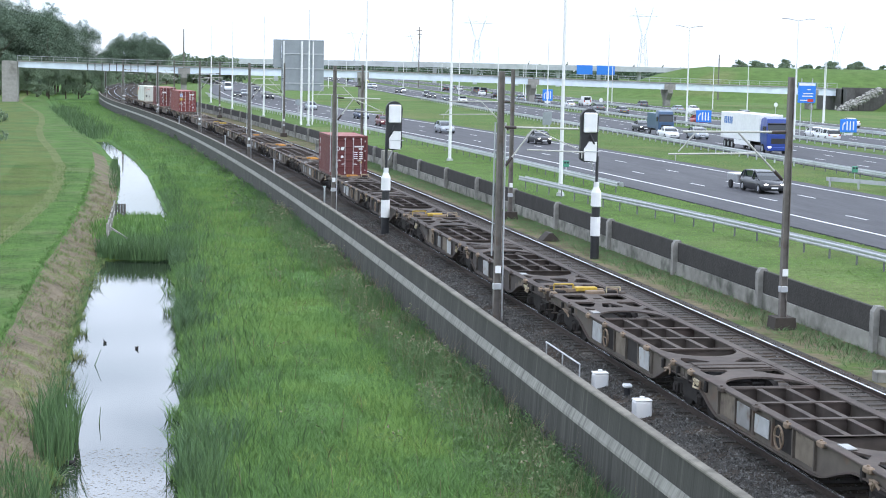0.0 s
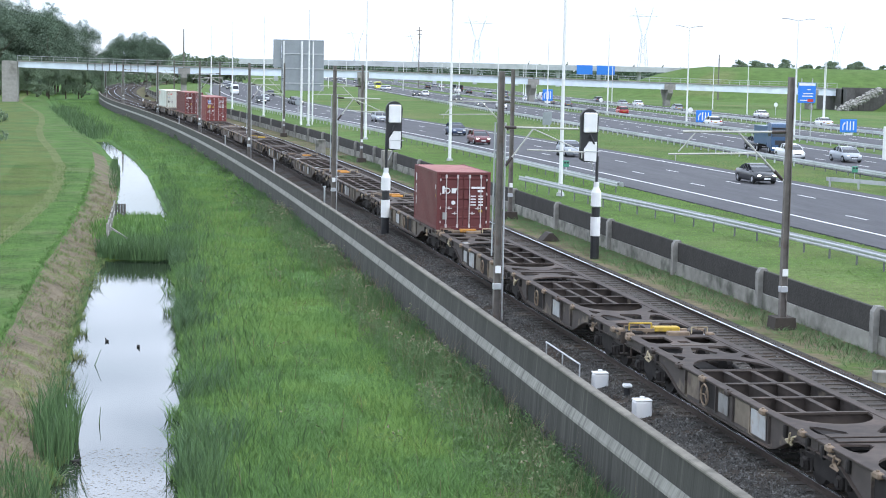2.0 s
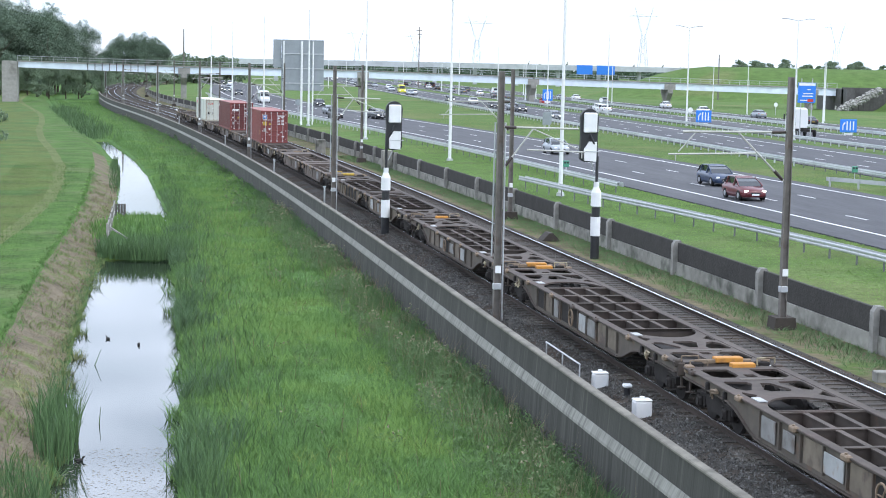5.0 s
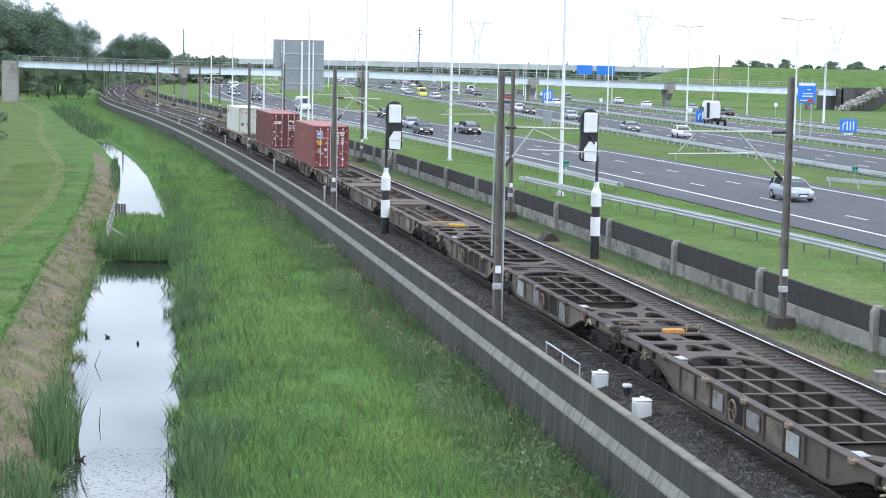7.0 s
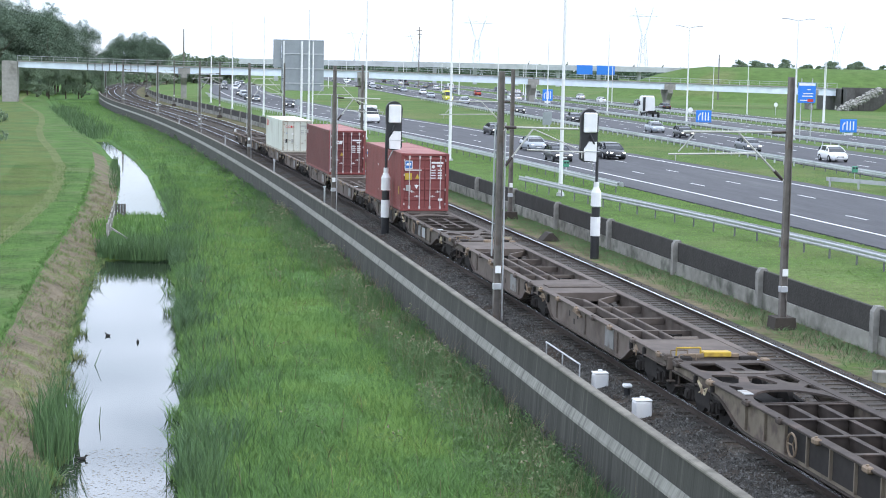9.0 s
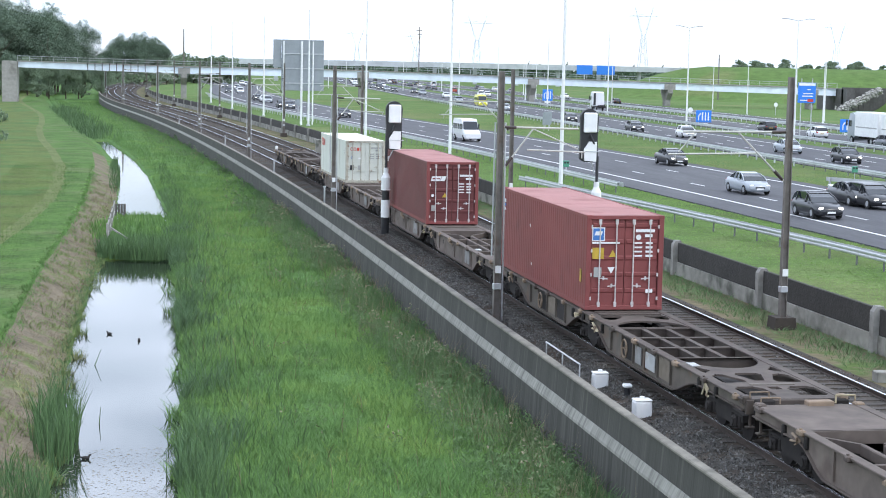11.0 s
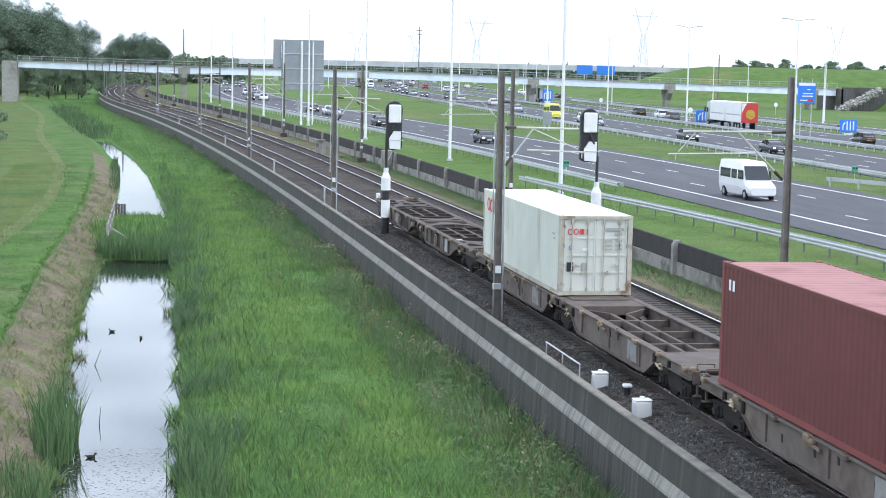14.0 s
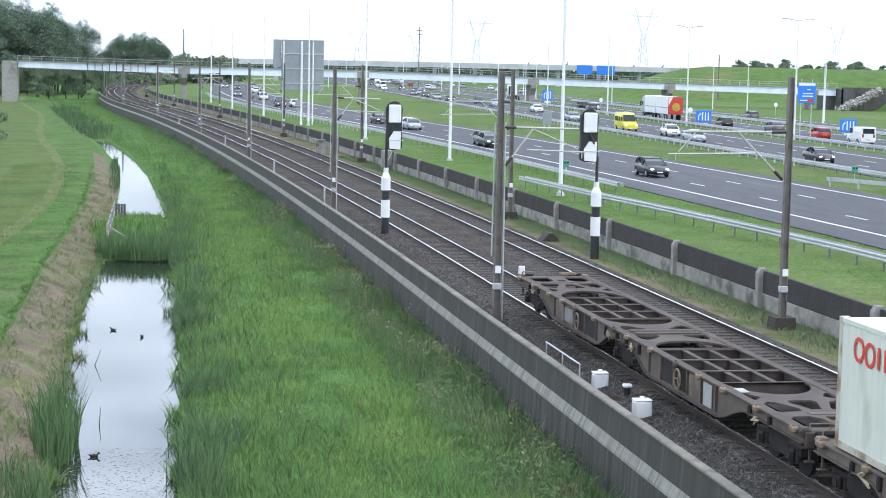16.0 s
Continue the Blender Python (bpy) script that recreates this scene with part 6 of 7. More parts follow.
TH, HC = 2.591, 2.896
MARKS_A = [("bar", -0.92, TH * 0.69, 0.10, 0.34, LOGOWHITE), ("ring", -0.72, TH * 0.675, 0.20, 0.22, LOGOWHITE), ("bar", -0.50, TH * 0.675, 0.10, 0.22, LOGOWHITE), ("bar", -0.86, TH * 0.72, 0.2, 0.05, LOGOWHITE), ("slant", -0.42, TH * 0.675, 0.24, 0.22, LOGOWHITE),
           ("round", -0.46, TH * 0.47, 0.19, 0, LOGOWHITE), ("bar", -0.84, TH * 0.24, 0.2, 0.32, GREYMARK), ("bar", 0.78, TH * 0.33, 0.17, 0.11, YELLOW), ("down", 0.78, TH * 0.28, 0.08, 0.08, LOGOWHITE)] + code_bars(0.52, TH * 0.73, LOGOWHITE) + \
          [("side", 5.4, 2.05, 0.22, 0.36, LOGOWHITE), ("sidering", 5.4, 1.5, 0.3, 0.36, LOGOWHITE), ("side", 5.4, 0.95, 0.12, 0.4, LOGOWHITE), ("side", 0.35, 1.9, 0.08, 0.2, LOGOWHITE), ("side", 0.35, 1.5, 0.06, 0.12, YELLOW)]
MARKS_B = [("bar", -0.84, HC * 0.80, 0.40, 0.42, LOGOWHITE), ("bar", -0.84, HC * 0.80, 0.34, 0.36, LOGOBLUE), ("slant", -0.84, HC * 0.81, 0.26, 0.12, LOGOWHITE), ("bar", -0.60, HC * 0.71, 0.86, 0.05, LOGOWHITE),
           ("bar", -0.84, HC * 0.60, 0.36, 0.34, YELLOW), ("tri", -0.38, HC * 0.60, 0.24, 0.22, YELLOW), ("bar", -0.84, HC * 0.40, 0.24, 0.30, GREYMARK), ("down", -0.42, HC * 0.42, 0.24, 0.20, LOGOWHITE), ("round", 0.42, HC * 0.77, 0.17, 0, LOGOWHITE), ("bar", 0.80, HC * 0.2, 0.22, 0.11, LOGOWHITE)] + code_bars(0.50, HC * 0.84, LOGOWHITE) + \
          [("side", 11.6, 2.45, 0.30, 0.12, LOGOWHITE), ("side", 11.6, 2.3, 0.3, 0.1, LOGOBLUE), ("side", 11.6, 2.15, 0.28, 0.1, LOGOWHITE), ("side", 7.5, 1.9, 0.10, 0.10, LOGOWHITE), ("side", 7.2, 0.6, 0.10, 0.10, LOGOWHITE), ("side", 0.6, 1.0, 0.2, 0.4, YELLOW)]
MARKS_C = [("slant", -0.88, HC * 0.73, 0.30, 0.22, LOGOWHITE), ("slant", -0.66, HC * 0.73, 0.28, 0.22, LOGOWHITE), ("slant", -0.44, HC * 0.73, 0.28, 0.22, LOGOWHITE), ("bar", -0.88, HC * 0.73, 0.14, 0.07, OXIDE2), ("bar", -0.66, HC * 0.73, 0.14, 0.06, OXIDE2), ("round", -0.93, HC * 0.46, 0.14, 0, LOGOWHITE), ("tri", -0.36, HC * 0.47, 0.24, 0.22, YELLOW),
           ("bar", -0.88, HC * 0.26, 0.2, 0.26, GREYMARK), ("bar", 0, HC - 0.07, 1.9, 0.1, FITTING)] + code_bars(0.50, HC * 0.78, LOGOWHITE) + [("side", 11.6, 2.4, 0.14, 0.25, LOGOWHITE), ("side", 11.35, 2.4, 0.14, 0.25, LOGOWHITE)]
MARKS_D = [("ring", -0.86, TH * 0.80, 0.14, 0.18, LOGORED), ("ring", -0.66, TH * 0.80, 0.14, 0.18, LOGORED), ("bar", -0.46, TH * 0.80, 0.13, 0.18, LOGORED), ("bar", -0.28, TH * 0.80, 0.06, 0.18, LOGORED), ("bar", -0.84, TH * 0.36, 0.22, 0.30, BLACKP), ("bar", -0.36, TH * 0.36, 0.2, 0.28, GREYMARK),
           ("bar", -0.36, TH * 0.58, 0.16, 0.1, LOGOWHITE), ("ring", -0.82, TH * 0.60, 0.12, 0.12, LOGOBLUE)] + code_bars(0.50, TH * 0.83, GREYMARK, 3) + \
          [("sidering", 11.2, TH * 0.80, 0.42, 0.42, LOGORED), ("sidering", 10.7, TH * 0.79, 0.42, 0.42, LOGORED), ("side", 10.3, TH * 0.79, 0.10, 0.42, LOGORED), ("side", 10.0, TH * 0.79, 0.10, 0.42, LOGORED), ("side", 0.8, 1.95, 0.30, 0.07, GREYMARK), ("side", 0.7, 1.8, 0.2, 0.07, GREYMARK)]

TRAIN = []          # thing, distance of its leading end ahead of the eye at the start, length, height
# leading end, joint or None, trailing end, look, yellow end plates
WAGONS = ((0.1, 14.3, 27.6, "brown", "yellow"), (27.7, 42.0, 56.4, "grey", "yellow"), (56.5, 70.9, 85.1, "brown", "yellow"), (85.2, 99.7, 114.4, "brown", "yellow"), (114.5, None, 135.5, "grey", "orange"), (135.6, None, 156.8, "grey", "orange"), (156.9, None, 177.8, "grey", "orange"),
          (177.9, 193.5, 209.2, "tan", None), (209.3, 224.0, 239.1, "taupe", "yellow"), (239.2, 253.2, 266.4, "grey", None), (266.5, 281.2, 295.8, "taupe", None), (295.9, 309.5, 323.3, "taupe", None), (323.4, 337.2, 350.7, "grey", None))
for k, (start, joint, end, style, yellow) in enumerate(WAGONS):
    if joint is None:
        TRAIN.append((make_wagon(end - start, style, True, True, yellow, False, 2 * k), start, end - start, 0.0))
    else:
        TRAIN.append((make_wagon(joint - start, style, True, False, yellow, False, 2 * k), start, joint - start, 0.0))
        TRAIN.append((make_wagon(end - joint, style, False, True, yellow, end > 350, 2 * k + 1), joint, end - joint, 0.0))
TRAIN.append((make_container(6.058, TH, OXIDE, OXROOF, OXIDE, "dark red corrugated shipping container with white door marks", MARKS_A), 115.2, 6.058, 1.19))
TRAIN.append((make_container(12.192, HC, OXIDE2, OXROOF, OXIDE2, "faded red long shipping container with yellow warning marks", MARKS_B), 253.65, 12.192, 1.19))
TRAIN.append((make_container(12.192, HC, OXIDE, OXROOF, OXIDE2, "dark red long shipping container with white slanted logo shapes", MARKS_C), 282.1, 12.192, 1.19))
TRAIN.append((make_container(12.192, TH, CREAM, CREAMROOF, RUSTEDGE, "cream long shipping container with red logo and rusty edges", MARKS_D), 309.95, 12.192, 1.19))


# ---------------------------------------------------------------- road vehicles
PAINT = {"black": (0.018, 0.019, 0.022), "silver": (0.34, 0.37, 0.40), "grey": (0.12, 0.13, 0.14), "white": (0.78, 0.78, 0.78), "dark_red": (0.13, 0.02, 0.025), "red": (0.42, 0.03, 0.03), "dark_blue": (0.03, 0.05, 0.10), "blue": (0.02, 0.055, 0.27), "teal": (0.045, 0.10, 0.19), "yellow": (0.72, 0.68, 0.05)}
PAINT = {k: mat("paint_" + k, v, 0.28, vary=0.06, scale=1.0, coat=0.25) for k, v in PAINT.items()}


def wheels(c, spots, r, half):
    for y in spots:
        for s in (-1, 1):
            t = part("wheel", M().tube((s * (half - 0.19), y, r), (s * half, y, r), r, None, 16), TYRE, c, "black tyre")
            part("rim", M().tube((s * (half - 0.02), y, r), (s * (half + 0.008), y, r), r * 0.62, r * 0.55, 12), RIM, t)


def ring(y, hw, z0, z1, tuck=0.06):
    return [(-hw + tuck, y, z0), (-hw, y, z0 + (z1 - z0) * 0.25), (-hw, y, z0 + (z1 - z0) * 0.7), (-hw + tuck, y, z1), (hw - tuck, y, z1), (hw, y, z0 + (z1 - z0) * 0.7), (hw, y, z0 + (z1 - z0) * 0.25), (hw - tuck, y, z0)]


def make_car(kind, colour, oncoming):
    """y = 0 is the middle, the bonnet points along +y."""
    paint = PAINT[colour]
    name = {"hatch": "hatchback", "sedan": "sedan", "estate": "estate_car", "van": "minibus", "smallvan": "delivery_van"}[kind]
    c = thing(name, colour.replace("_", " ") + " " + {"hatch": "hatchback car", "sedan": "saloon car", "estate": "estate car with a small trailer", "van": "passenger van with dark windows", "smallvan": "delivery van"}[kind] + " driving on the motorway", "van" if "van" in kind else "car", "motorway traffic")
    if kind in ("van", "smallvan"):
        tall, long = (2.45, 5.9) if kind == "van" else (2.1, 4.8)
        h = long / 2
        part("body", M().loft([ring(-h, 0.92, 0.35, tall - 0.1, 0.1), ring(-h + 0.1, 0.98, 0.3, tall, 0.12), ring(h - 2.2, 0.99, 0.3, tall, 0.12), ring(h - 1.75, 0.98, 0.3, tall - 0.22, 0.14), ring(h - 1.05, 0.97, 0.3, 1.28, 0.1), ring(h - 0.25, 0.94, 0.3, 1.02, 0.1), ring(h, 0.86, 0.35, 0.85, 0.1)]), paint, c)
        part("windscreen", M().loft([[(-0.78, h - 1.70, tall - 0.26), (0.78, h - 1.70, tall - 0.26), (0.78, h - 1.78, tall - 0.26), (-0.78, h - 1.78, tall - 0.26)], [(-0.86, h - 1.02, 1.32), (0.86, h - 1.02, 1.32), (0.86, h - 1.15, 1.32), (-0.86, h - 1.15, 1.32)]]), GLASS, c, "dark windscreen")
        for s in (-1, 1):
            for a, b in ((h - 2.2, h - 1.3), (h - 3.4, h - 2.4), (-h + 0.4, h - 3.6)):
                if kind == "van" or a > 0:
                    part("side_window", M().box(s * 0.975, (a + b) / 2, 1.62, 0.05, b - a, 0.62, 0.02), GLASS, c)
        part("rear_window", M().box(0, -h - 0.01, 1.65, 1.4, 0.04, 0.6), GLASS, c)
        ax, r, hw = (-h + 1.1, h - 0.95), 0.35, 0.99
        lz, ty = 0.82, -h
    else:
        long, tall = {"hatch": (4.1, 1.48), "sedan": (4.6, 1.44), "estate": (4.65, 1.50)}[kind]
        h = long / 2
        part("body", M().loft([ring(-h, 0.74, 0.40, 0.84, 0.12), ring(-h + 0.10, 0.84, 0.28, 0.97, 0.12), ring(-h + 0.45, 0.88, 0.23, 1.02, 0.09), ring(-h + 1.3, 0.90, 0.20, 1.00, 0.07), ring(0.0, 0.90, 0.19, 0.97, 0.07), ring(h - 1.2, 0.89, 0.20, 0.95, 0.08), ring(h - 0.75, 0.88, 0.21, 0.88, 0.12), ring(h - 0.35, 0.84, 0.22, 0.78, 0.14), ring(h - 0.10, 0.74, 0.24, 0.68, 0.14), ring(h, 0.60, 0.30, 0.58, 0.12)]), paint, c, "", True)
        back = {"hatch": (-h + 0.08, -h + 0.45), "sedan": (-h + 0.75, -h + 1.45), "estate": (-h + 0.06, -h + 0.35)}[kind]
        stations = [(back[0], 0.79, 0.99), ((back[0] + back[1]) / 2, 0.74, (tall + 0.98) / 2 + 0.03), (back[1], 0.66, tall - 0.06), (-0.2, 0.68, tall - 0.005), (h - 1.95, 0.67, tall - 0.07), (h - 1.4, 0.75, 1.21), (h - 0.98, 0.82, 0.93)]
        part("glasshouse", M().loft([[(-w, y, 0.80), (-w * 0.99, y, z), (w * 0.99, y, z), (w, y, 0.80)] for y, w, z in stations]), GLASS, c, "dark tinted windows")
        part("roof", M().loft([[(-0.62, y, z - 0.02), (-0.58, y, z + 0.03), (0.58, y, z + 0.03), (0.62, y, z - 0.02)] for y, z in ((back[1] - 0.06, tall - 0.08), (back[1] + 0.3, tall - 0.02), (-0.2, tall + 0.005), (h - 2.2, tall - 0.03), (h - 1.9, tall - 0.08))]), paint, c)
        for s in (-1, 1):
            for y in (back[1] + 0.35, 0.15, ):
                part("pillar", M().beam((s * 0.83, y - 0.02, 0.9), (s * 0.66, y - 0.02, tall - 0.03), 0.05, 0.09), paint, c)
            part("pillar", M().beam((s * 0.83, h - 0.98, 0.94), (s * 0.76, h - 1.4, 1.21), 0.06, 0.06).beam((s * 0.76, h - 1.4, 1.21), (s * 0.66, h - 1.95, tall - 0.06), 0.06, 0.06), paint, c)
            part("mirror", M().box(s * 0.95, h - 1.55, 0.98, 0.16, 0.10, 0.13, 0.03), paint, c)
        ax, r, hw = (-h + 0.8, h - 0.85), 0.33, 0.905
        lz, ty = 0.64, -h
        part("grille", M().box(0, h - 0.03, 0.50, 0.7, 0.08, 0.14, 0.02), BLACKP, c)
    wheels(c, ax, r, hw)
    for s in (-1, 1):
        part("headlight", M().box(s * (0.60 if "van" not in kind else 0.72), h - (0.10 if "van" not in kind else 0.06), lz, 0.30, 0.14, 0.15, 0.04), LAMPGLOW if oncoming and colour in ("black", "grey", "dark_red", "yellow") else WHITEP, c, "headlamp")
        part("tail_light", M().box(s * 0.68, ty + 0.03, 0.80 if "van" not in kind else 1.1, 0.22, 0.1, 0.16 if "van" not in kind else 0.4, 0.02), TAILRED, c, "red tail lamp")
    part("number_plate", M().box(0, h + 0.005, 0.42, 0.5, 0.02, 0.11), WHITEP, c)
    part("number_plate", M().box(0, ty - 0.005, 0.62, 0.5, 0.02, 0.11), YELLOW, c)
    if kind == "estate":
        t = part("trailer", M().box(0, -h - 1.75, 0.72, 1.4, 2.0, 0.55, 0.04).box(0, -h - 0.4, 0.45, 0.08, 0.9, 0.08), RIM, c, "small grey trailer")
        part("trailer_cover", M().box(0, -h - 1.75, 1.04, 1.44, 2.04, 0.10, 0.04), WHITEP, t)
        for s in (-1, 1):
            part("trailer_wheel", M().tube((s * 0.70, -h - 1.8, 0.3), (s * 0.85, -h - 1.8, 0.3), 0.3, None, 14), TYRE, t)
    return c


def cab(c, paint, y):
    """A lorry cab whose front is at y."""
    b = part("cab", M().loft([ring(y - 2.2, 1.2, 0.9, 3.55, 0.1), ring(y - 1.2, 1.22, 0.5, 3.75, 0.1), ring(y - 0.35, 1.22, 0.4, 3.6, 0.12), ring(y - 0.04, 1.2, 0.4, 2.3, 0.1), ring(y, 1.16, 0.42, 2.0, 0.1)]), paint, c)
    part("windscreen", M().loft([[(-1.08, y - 0.19, 3.1), (1.08, y - 0.19, 3.1), (1.08, y - 0.6, 3.1), (-1.08, y - 0.6, 3.1)], [(-1.1, y + 0.03, 2.08), (1.1, y + 0.03, 2.08), (1.1, y - 0.3, 2.08), (-1.1, y - 0.3, 2.08)]]), GLASS, b, "dark windscreen")
    part("sun_visor", M().box(0, y - 0.2, 3.12, 2.2, 0.3, 0.12, 0.03), BLACKP, b)
    part("grille", M().box(0, y + 0.01, 1.35, 1.5, 0.04, 0.55, 0.02), BLACKP, b)
    part("bumper", M().box(0, y + 0.02, 0.55, 2.4, 0.12, 0.4, 0.05), paint, b)
    for s in (-1, 1):
        part("side_window", M().box(s * 1.2, y - 0.9, 2.45, 0.05, 0.9, 0.75, 0.02), GLASS, b)
        part("headlight", M().box(s * 0.92, y + 0.06, 0.72, 0.36, 0.08, 0.2, 0.03), LAMPGLOW, b)
        part("mirror", M().box(s * 1.36, y - 0.1, 2.5, 0.2, 0.12, 0.7, 0.03), BLACKP, b)


def make_truck(kind, colour):
    paint = PAINT[colour]
    names = {"lorry": ("articulated_lorry", "articulated lorry, blue cab and white trailer,"), "boxtruck": ("box_truck", "dark teal box truck with a canvas body"), "tractor": ("truck_tractor", "white truck tractor without a trailer"), "boxlorry": ("lorry", "white box lorry with a red tail disc")}
    c = thing(names[kind][0], names[kind][1] + " on the motorway", "lorry", "motorway traffic")
    if kind == "boxtruck":
        cab(c, paint, 3.6)
        part("box", M().box(0, -1.0, 2.15, 2.4, 5.2, 2.3, 0.05), paint, c)
        part("chassis", M().box(0, -0.5, 0.8, 1.0, 7, 0.3), UNDER, c)
        wheels(c, (-2.4, 2.4), 0.45, 1.15)
        c.scale = (0.85, 0.8, 0.85)
        return c
    cab(c, PAINT["silver"] if kind == "boxlorry" else paint, 6.0)
    part("chassis", M().box(0, 2.6, 0.85, 1.0, 6.5, 0.3), UNDER, c)
    if kind == "tractor":
        part("fairing", M().box(-0.75, 3.74, 2.3, 0.45, 0.14, 2.4, 0.04), BLACKP, c)
        part("fifth_wheel", M().box(0, 1.0, 1.1, 1.2, 1.2, 0.15), UNDER, c)
        wheels(c, (0.9, 4.6), 0.5, 1.2)
        return c
    if kind == "lorry":
        box = part("trailer_box", M().box(0, -3.1, 2.55, 2.5, 13.4, 2.85, 0.06), WHITEP, c, "white trailer box")
        for s in (-1, 1):
            for k in range(5):
                part("logo_shape", M().box(s * 1.256, -8.3 + s * 0 + k * 0.62, 3.1, 0.012, 0.42, 0.75), LOGOBLUE, box, "dark blue logo shape")
            part("side_skirt", M().box(s * 1.2, -2.2, 0.85, 0.05, 5.5, 0.5), WHITEP, c)
        part("tank", M().tube((-1.05, 0.6, 0.75), (-1.05, 2.4, 0.75), 0.33, None, 12), RIM, c)
        wheels(c, (-8.3, -7.0, -5.7, 0.4, 4.6), 0.5, 1.22)
    else:
        for y, l in ((0.0, 7.2), (-8.2, 7.6)):
            b = part("box_body", M().box(0, y, 2.45, 2.5, l, 2.9, 0.06), WHITEP, c, "white box body")
            part("side_stripe", M().box(-1.256, y, 2.1, 0.012, l * 0.9, 0.14), GREYMARK, b)
        t = part("tail_panel", M().box(0, -12.05, 2.45, 2.5, 0.06, 2.9, 0.02), REDS, c, "red tail doors")
        part("logo_disc", M().tube((0.1, -12.1, 2.2), (0.1, -12.12, 2.2), 0.7, None, 18), YELLOW, t, "round orange logo shape")
        part("white_corner", M().prism([(-1.2, 3.8), (-1.2, 2.4), (-0.5, 3.8)], "y", -12.1, -12.08), WHITEP, t)
        wheels(c, (-10.6, -9.3, -6.0, -1.6, 4.6), 0.5, 1.22)
    return c


# course, kind, colour, lateral place, distance ahead and time at which it is there, speed towards the eye
TRAFFIC = [
    ("local", "estate", "black", 48.7, 128, 0, 33),
    ("local", "sedan", "black", 52.5, 206, 0, 33.5),
    ("local", "hatch", "silver", 47.9, 235, 0, 28.5),
    ("local", "hatch", "dark_red", 44.5, 217, 1.5, 27.5),
    ("local", "hatch", "dark_blue", 47.8, 244, 1.5, 31),
    ("local", "hatch", "silver", 47.8, 214, 4, 31.3),
    ("local", "hatch", "black", 43.8, 230, 7, 31),
    ("local", "sedan", "silver", 47.1, 252, 7, 31.3),
    ("local", "estate", "black", 51.0, 234, 7, 30),
    ("local", "van", "white", 45.2, 182, 12, 30),
    ("local", "sedan", "black", 53.9, 130, 12, 34),
    ("local", "hatch", "black", 45.9, 191, 14.5, 30),
    ("local", "sedan", "black", 44.0, 243, 14.5, 31),
    ("local", "sedan", "white", 46.2, 250, 16, 30),
    ("local", "hatch", "silver", 45.8, 289, 14.5, 29),
    ("local", "sedan", "black", 46.0, 312, 14.5, 29),
    ("local", "sedan", "black", 50.8, 334, 3.5, 29),
    ("local", "hatch", "grey", 44.5, 302, 12.5, 29),
    ("local", "hatch", "white", 47.7, 359, 16, 29),
    ("local", "hatch", "black", 44.4, 357, 16, 29),
    ("main", "lorry", "blue", 70.4, 193, 0, 25),
    ("main", "boxtruck", "teal", 71.2, 239, 0, 24),
    ("main", "sedan", "white", 68.8, 226, 0, 24),
    ("main", "sedan", "black", 71.9, 252, 0, 27),
    ("main", "sedan", "silver", 73.1, 227, 0, 27),
    ("main", "hatch", "white", 71.9, 202, 8, 28.5),
    ("main", "sedan", "grey", 69.2, 221, 8, 27.5),
    ("main", "hatch", "black", 72.0, 260, 8, 30),
    ("main", "sedan", "silver", 72.8, 277, 8, 29),
    ("main", "hatch", "white", 72.4, 199, 12, 31),
    ("main", "sedan", "black", 70.5, 230, 12, 20.8),
    ("main", "sedan", "silver", 69.7, 329, 12, 28),
    ("main", "sedan", "black", 69.4, 207, 14.5, 24),
    ("main", "van", "yellow", 69.9, 294, 14.5, 27),
    ("main", "hatch", "white", 71.7, 276, 14.5, 27),
    ("main", "sedan", "silver", 70.9, 336, 14.5, 27),
    ("main", "sedan", "white", 75.3, 350, 16, 27),
    ("away", "hatch", "white", 89.7, 225, 0, -27),
    ("away", "sedan", "white", 90.2, 332, 4, -26),
    ("away", "hatch", "black", 92.6, 282, 12, -26),
    ("away", "hatch", "white", 92.9, 263, 12, -28),
    ("away", "sedan", "grey", 93.8, 217, 14.5, -26),
    ("away", "hatch", "black", 91.4, 229, 14.5, -30),
    ("away", "hatch", "grey", 90.2, 322, 14.5, -33),
    ("away", "hatch", "red", 90.6, 231, 16, -27),
    ("away", "smallvan", "white", 90.7, 216, 16, -27),
    ("away", "hatch", "red", 91.2, 329, 1.5, -27),
    ("away", "sedan", "white", 92.5, 275, 1.5, -27),
    ("away", "sedan", "grey", 91.3, 343, 0, -27),
    ("away", "tractor", "white", 92.4, 215.6, 4, -21.3),
    ("away", "boxlorry", "red", 92.3, 233.5, 12, -21.5),
    ("outer", "sedan", "silver", 108.8, 364, 0, -25),
    ("outer", "hatch", "grey", 111.3, 321, 16, -25),
]
rng = random.Random(7)
for k in range(16):
    TRAFFIC.append(("main", rng.choice(("hatch", "sedan", "hatch", "van")), rng.choice(("black", "silver", "white", "grey")), rng.choice((70.0, 74.0, 78.0)), 385 + 24 * k + rng.random() * 14, 16, 27))
for k in range(9):
    TRAFFIC.append(("local", rng.choice(("hatch", "sedan")), rng.choice(("black", "silver", "white", "grey")), rng.choice((44.5, 48.4, 52.6)), 385 + 30 * k + rng.random() * 14, 16, 29))
for k in range(14):
    TRAFFIC.append(("away", rng.choice(("hatch", "sedan", "smallvan")), rng.choice(("black", "silver", "white", "grey")), rng.choice((92.0, 96.0, 99.5)), 365 + 22 * k + rng.random() * 12, 0, -27))
for k in range(7):
    TRAFFIC.append(("outer", rng.choice(("hatch", "sedan")), rng.choice(("black", "silver", "grey", "white")), rng.choice((112.2, 116.8)), 250 + 40 * k + rng.random() * 20, 4, -24))

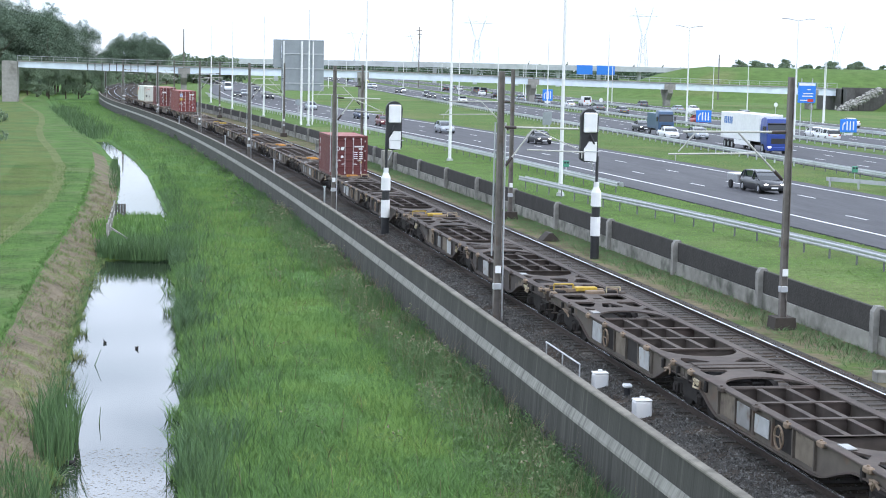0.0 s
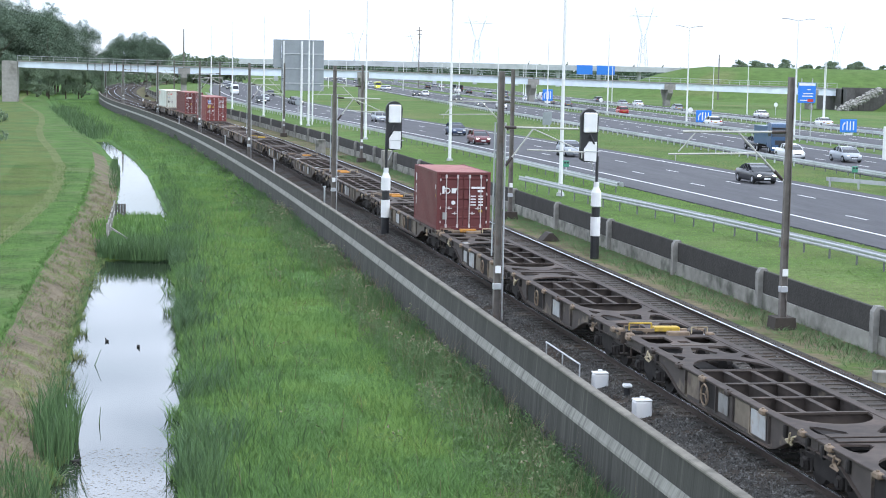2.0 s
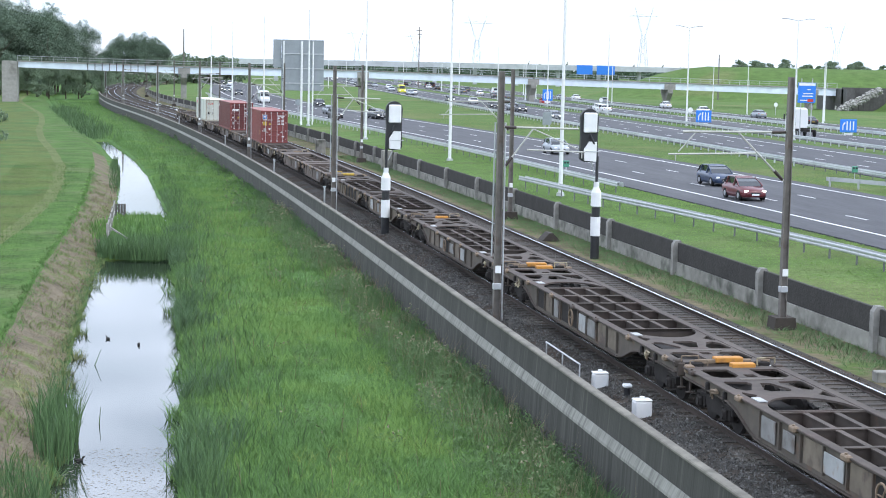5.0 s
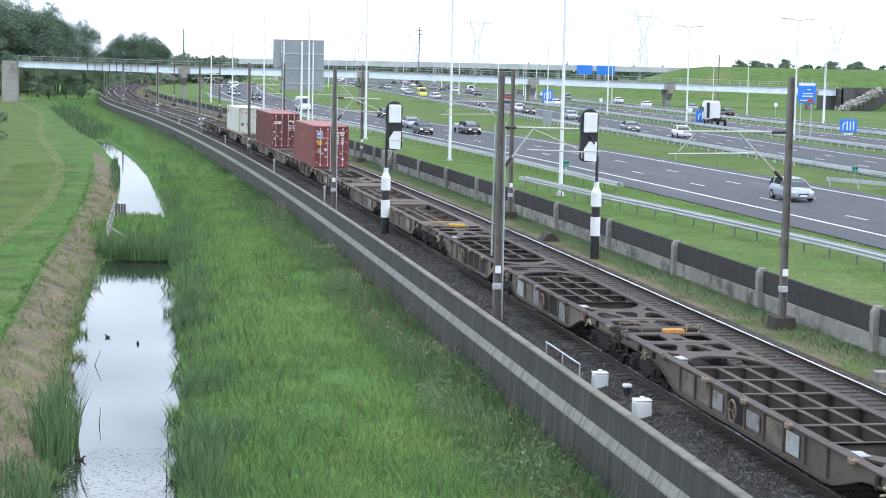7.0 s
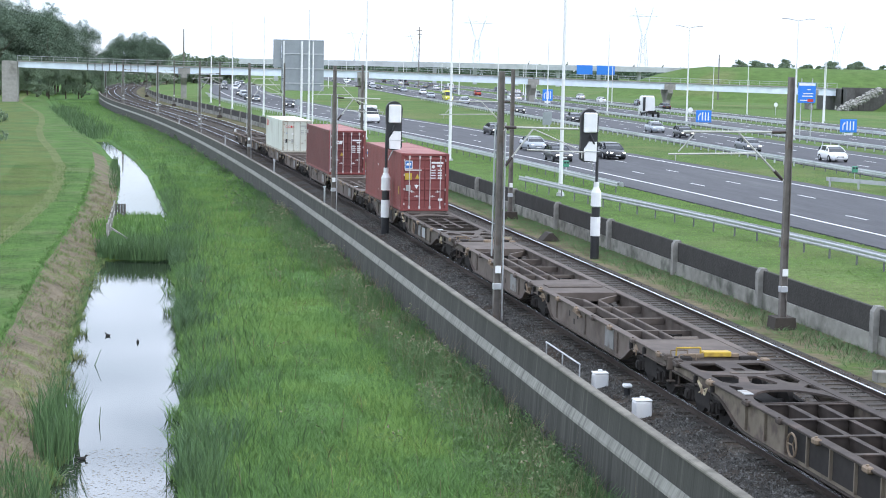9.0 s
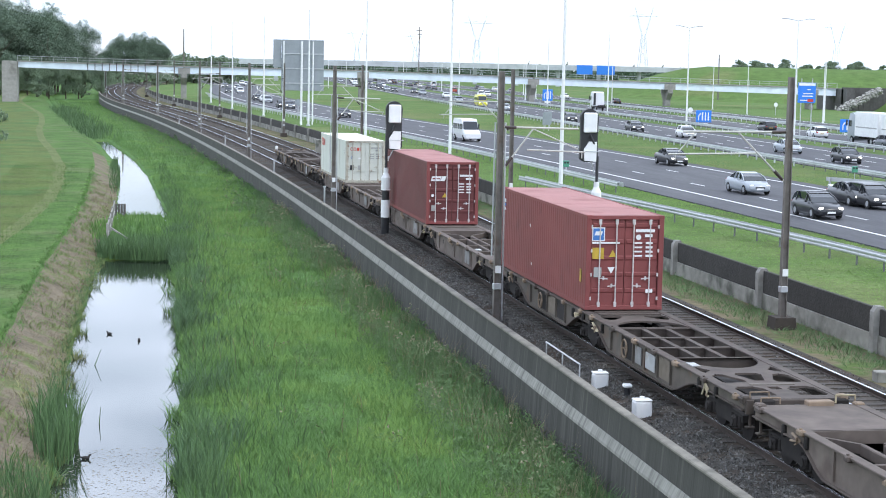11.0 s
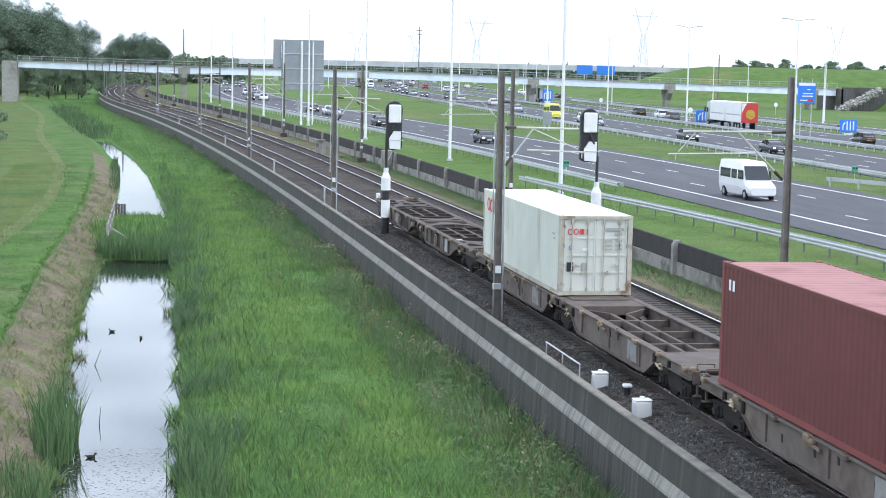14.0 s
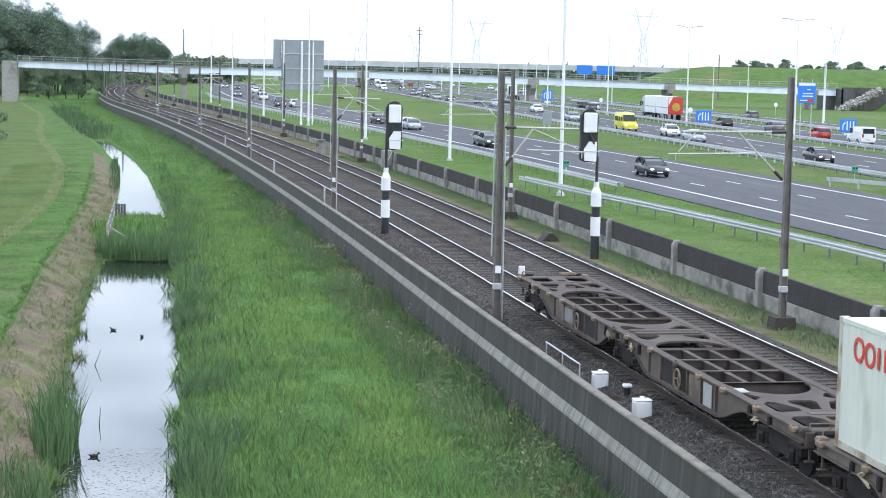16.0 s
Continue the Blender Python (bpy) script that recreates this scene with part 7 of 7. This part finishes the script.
CARS, made = [], {}
for course, kind, colour, u, y, t, v in TRAFFIC:
    key = (kind, colour, course in ("local", "main"))
    if key in made:
        c = copy_thing(made[key], Matrix())
    elif kind in ("lorry", "boxtruck", "tractor", "boxlorry"):
        c = made[key] = make_truck(kind, colour)
    else:
        c = made[key] = make_car(*key)
    CARS.append((c, course, (u + (1.2 if course == "away" and u < 91 else 0)) * K, y * K, t, v * K))


# ---------------------------------------------------------------- trackside odds and ends
def white_box(y, u, w, h):
    b = thing("track_box", "white trackside equipment box on the ballast", "equipment box", "white trackside boxes", at=pose(u, y, -0.36))
    part("case", M().box(0, 0, h / 2, w, w * 0.8, h, 0.04), WHITEP, b)
    part("lid", M().box(0, 0, h + 0.02, w + 0.01, w * 0.81, 0.04, 0.015), WHITEP, b)
    part("vent", M().tube((0, 0, h), (0, 0, h + 0.1), 0.07), WHITEP, b)


white_box(47.0, 13.13, 0.42, 0.46)
white_box(42.8, 13.08, 0.45, 0.5)
b = thing("short_post", "short dark post with a white cap beside the track", "post", at=pose(13.45, 45.4, -0.3))
part("stub", M().tube((0, 0, 0), (0, 0, 0.28), 0.09, None, 8), BLACKP, b)
part("cap", M().box(0, 0, 0.34, 0.24, 0.2, 0.1, 0.03), WHITEP, b)
b = thing("handrail", "thin grey steel handrail along the wall top", "handrail", at=pose(12.55, 49.0, -0.4))
part("top_rail", M().tube((0, -2.0, 0.75), (0, 2.0, 0.75), 0.025), GALV, b)
for y in (-1.95, 0, 1.95):
    part("stanchion", M().tube((0, y, -0.1), (0, y, 0.75), 0.022), GALV, b)
b = thing("rail_marker", "small concrete cable cover beside the far track", "cable cover", at=pose(21.9, 89.0, -0.42))
part("cover", M().prism([(-0.5, 0), (0.5, 0), (0.1, 0.42), (-0.1, 0.42)], "y", -0.5, 0.5), SLEEPER, b)
b = thing("track_box", "pale box beside the far track", "equipment box", at=pose(21.95, 48.0, -0.45))
part("case", M().box(0, 0, 0.17, 0.5, 0.4, 0.34, 0.03), PLANK, b)
b = thing("trackside_cabinet", "small grey equipment cabinet on the wall line", "cabinet", at=on_rail(20.9, 171.0, -0.4))
part("case", M().box(0, 0, 0.75, 0.9, 0.7, 1.5, 0.04), PLANK, b)
part("door", M().box(0, -0.36, 0.75, 0.8, 0.03, 1.3), PLANK, b)
b = thing("trackside_cabinet", "pale equipment cabinet in front of the noise wall", "cabinet", at=on_rail(23.6, 150.0, -0.45))
part("case", M().box(0, 0, 0.8, 0.9, 0.8, 1.6, 0.04), PLANK, b)
part("door", M().box(0, -0.42, 0.8, 0.8, 0.03, 1.4), PLANK, b)
for y in (109, 139, 182, 240, 275):
    b = thing("distance_post", "short grey marker post beside the near track", "post", "marker posts", at=on_rail(12.75, y, -0.4))
    part("shaft", M().box(0, 0, 0.6, 0.10, 0.10, 1.3, 0.01), GALV, b)
    part("cap", M().box(0, 0, 1.28, 0.16, 0.14, 0.08, 0.01), GALV, b)

bush = copy_thing(protos[3], pose(-14.3, 205, -1.7))
bush.scale = (0.5, 0.5, 1.0)

# culvert gate on the earth dam
b = thing("culvert_gate", "pale wooden gate and rails on the earth dam across the ditch", "gate", at=pose(-0.55, 106.0, -1.85))
for y in (-7.0, -3.5, 0.5, 4.5, 9.5):
    part("gate_post", M().box(0.02 * y, y, 0.55, 0.12, 0.12, 1.5, 0.01), POSTC, b, "weathered grey post")
for z in (0.55, 1.15):
    part("gate_rail", M().beam((-0.14, -7, z), (0.2, 9.5, z), 0.05, 0.13), POSTC, b)
part("brace", M().beam((0.0, -5.0, 0.9), (1.5, -7.5, 0.15), 0.06, 0.1), POSTC, b, "slanting wooden rail")
b = thing("sluice_board", "dark sluice boards beside the gate", "sluice", at=pose(-0.25, 117.5, -2.2))
for k in range(4):
    part("board", M().box(0.18 * k, 0, 0.6, 0.16, 0.08, 1.3, 0.01), DARKSHEET, b)


def make_bird(label):
    b = thing("water_bird", label, "bird", "water birds")
    part("body", M().ball((0, 0, 0.05), 0.09, 0.19, 0.085), BIRD, b, "", True)
    part("tail", M().tube((0, -0.14, 0.07), (0, -0.26, 0.12), 0.05, 0.015, 6), BIRD, b)
    neck = part("neck", M().tube((0, 0.12, 0.08), (0, 0.18, 0.15), 0.045, 0.035, 6), BIRD, b)
    part("head", M().ball((0, 0.20, 0.17), 0.042, 0.06, 0.042), BIRD, neck, "", True)
    part("bill", M().tube((0, 0.24, 0.17), (0, 0.30, 0.16), 0.014, 0.005, 5), FITTING, neck)
    return b


BIRDS = [make_bird("dark coot swimming on the ditch") for _ in range(3)]
for b in BIRDS:
    b.scale = (0.62, 0.62, 0.62)


# ---------------------------------------------------------------- motion
def travelled(t):
    return 18.9 * t - 0.05 * t * t


def motions():
    for ob, lead, length, z in TRAIN:
        rows = []
        for k in range(17):
            a = lead - travelled(k)
            x0, x1 = NEAR_TRACK - drop(a), NEAR_TRACK - drop(a + length)
            rows.append((float(k), pose(x0, a, z, 0, 0, math.degrees(math.atan2(x0 - x1, length)))))
        walk(ob, rows)
    for ob, course, u, y, t, v in CARS:
        def x_at(d):
            return u - local_drop(d) if course == "local" else u + main_shift(d)
        rows = []
        for k in range(17):
            d = y - v * (k - t)
            s = 1.0 if v < 0 else -1.0
            turn = math.degrees(math.atan2(-(x_at(d + s) - x_at(d - s)), 2 * s))
            rows.append((float(k), pose(x_at(d), d, ROAD_Z + 0.018, 0, 0, turn)))
        walk(ob, rows)
    courses = [((-0.55, 67.4, 20), (-0.3, 70.6, 60)), ((0.62, 66.0, 200), (0.80, 68.8, 160)), ((-1.25, 47.2, 300), (-0.72, 47.9, 270))]
    for ob, (a, b) in zip(BIRDS, courses):
        walk(ob, [(16.0 * k / 4, pose(a[0] + (b[0] - a[0]) * k / 4 + 0.05 * math.sin(2.1 * k), a[1] + (b[1] - a[1]) * k / 4, WATER_Z, 0, 0, a[2] + (b[2] - a[2]) * k / 4)) for k in range(5)])


motions()
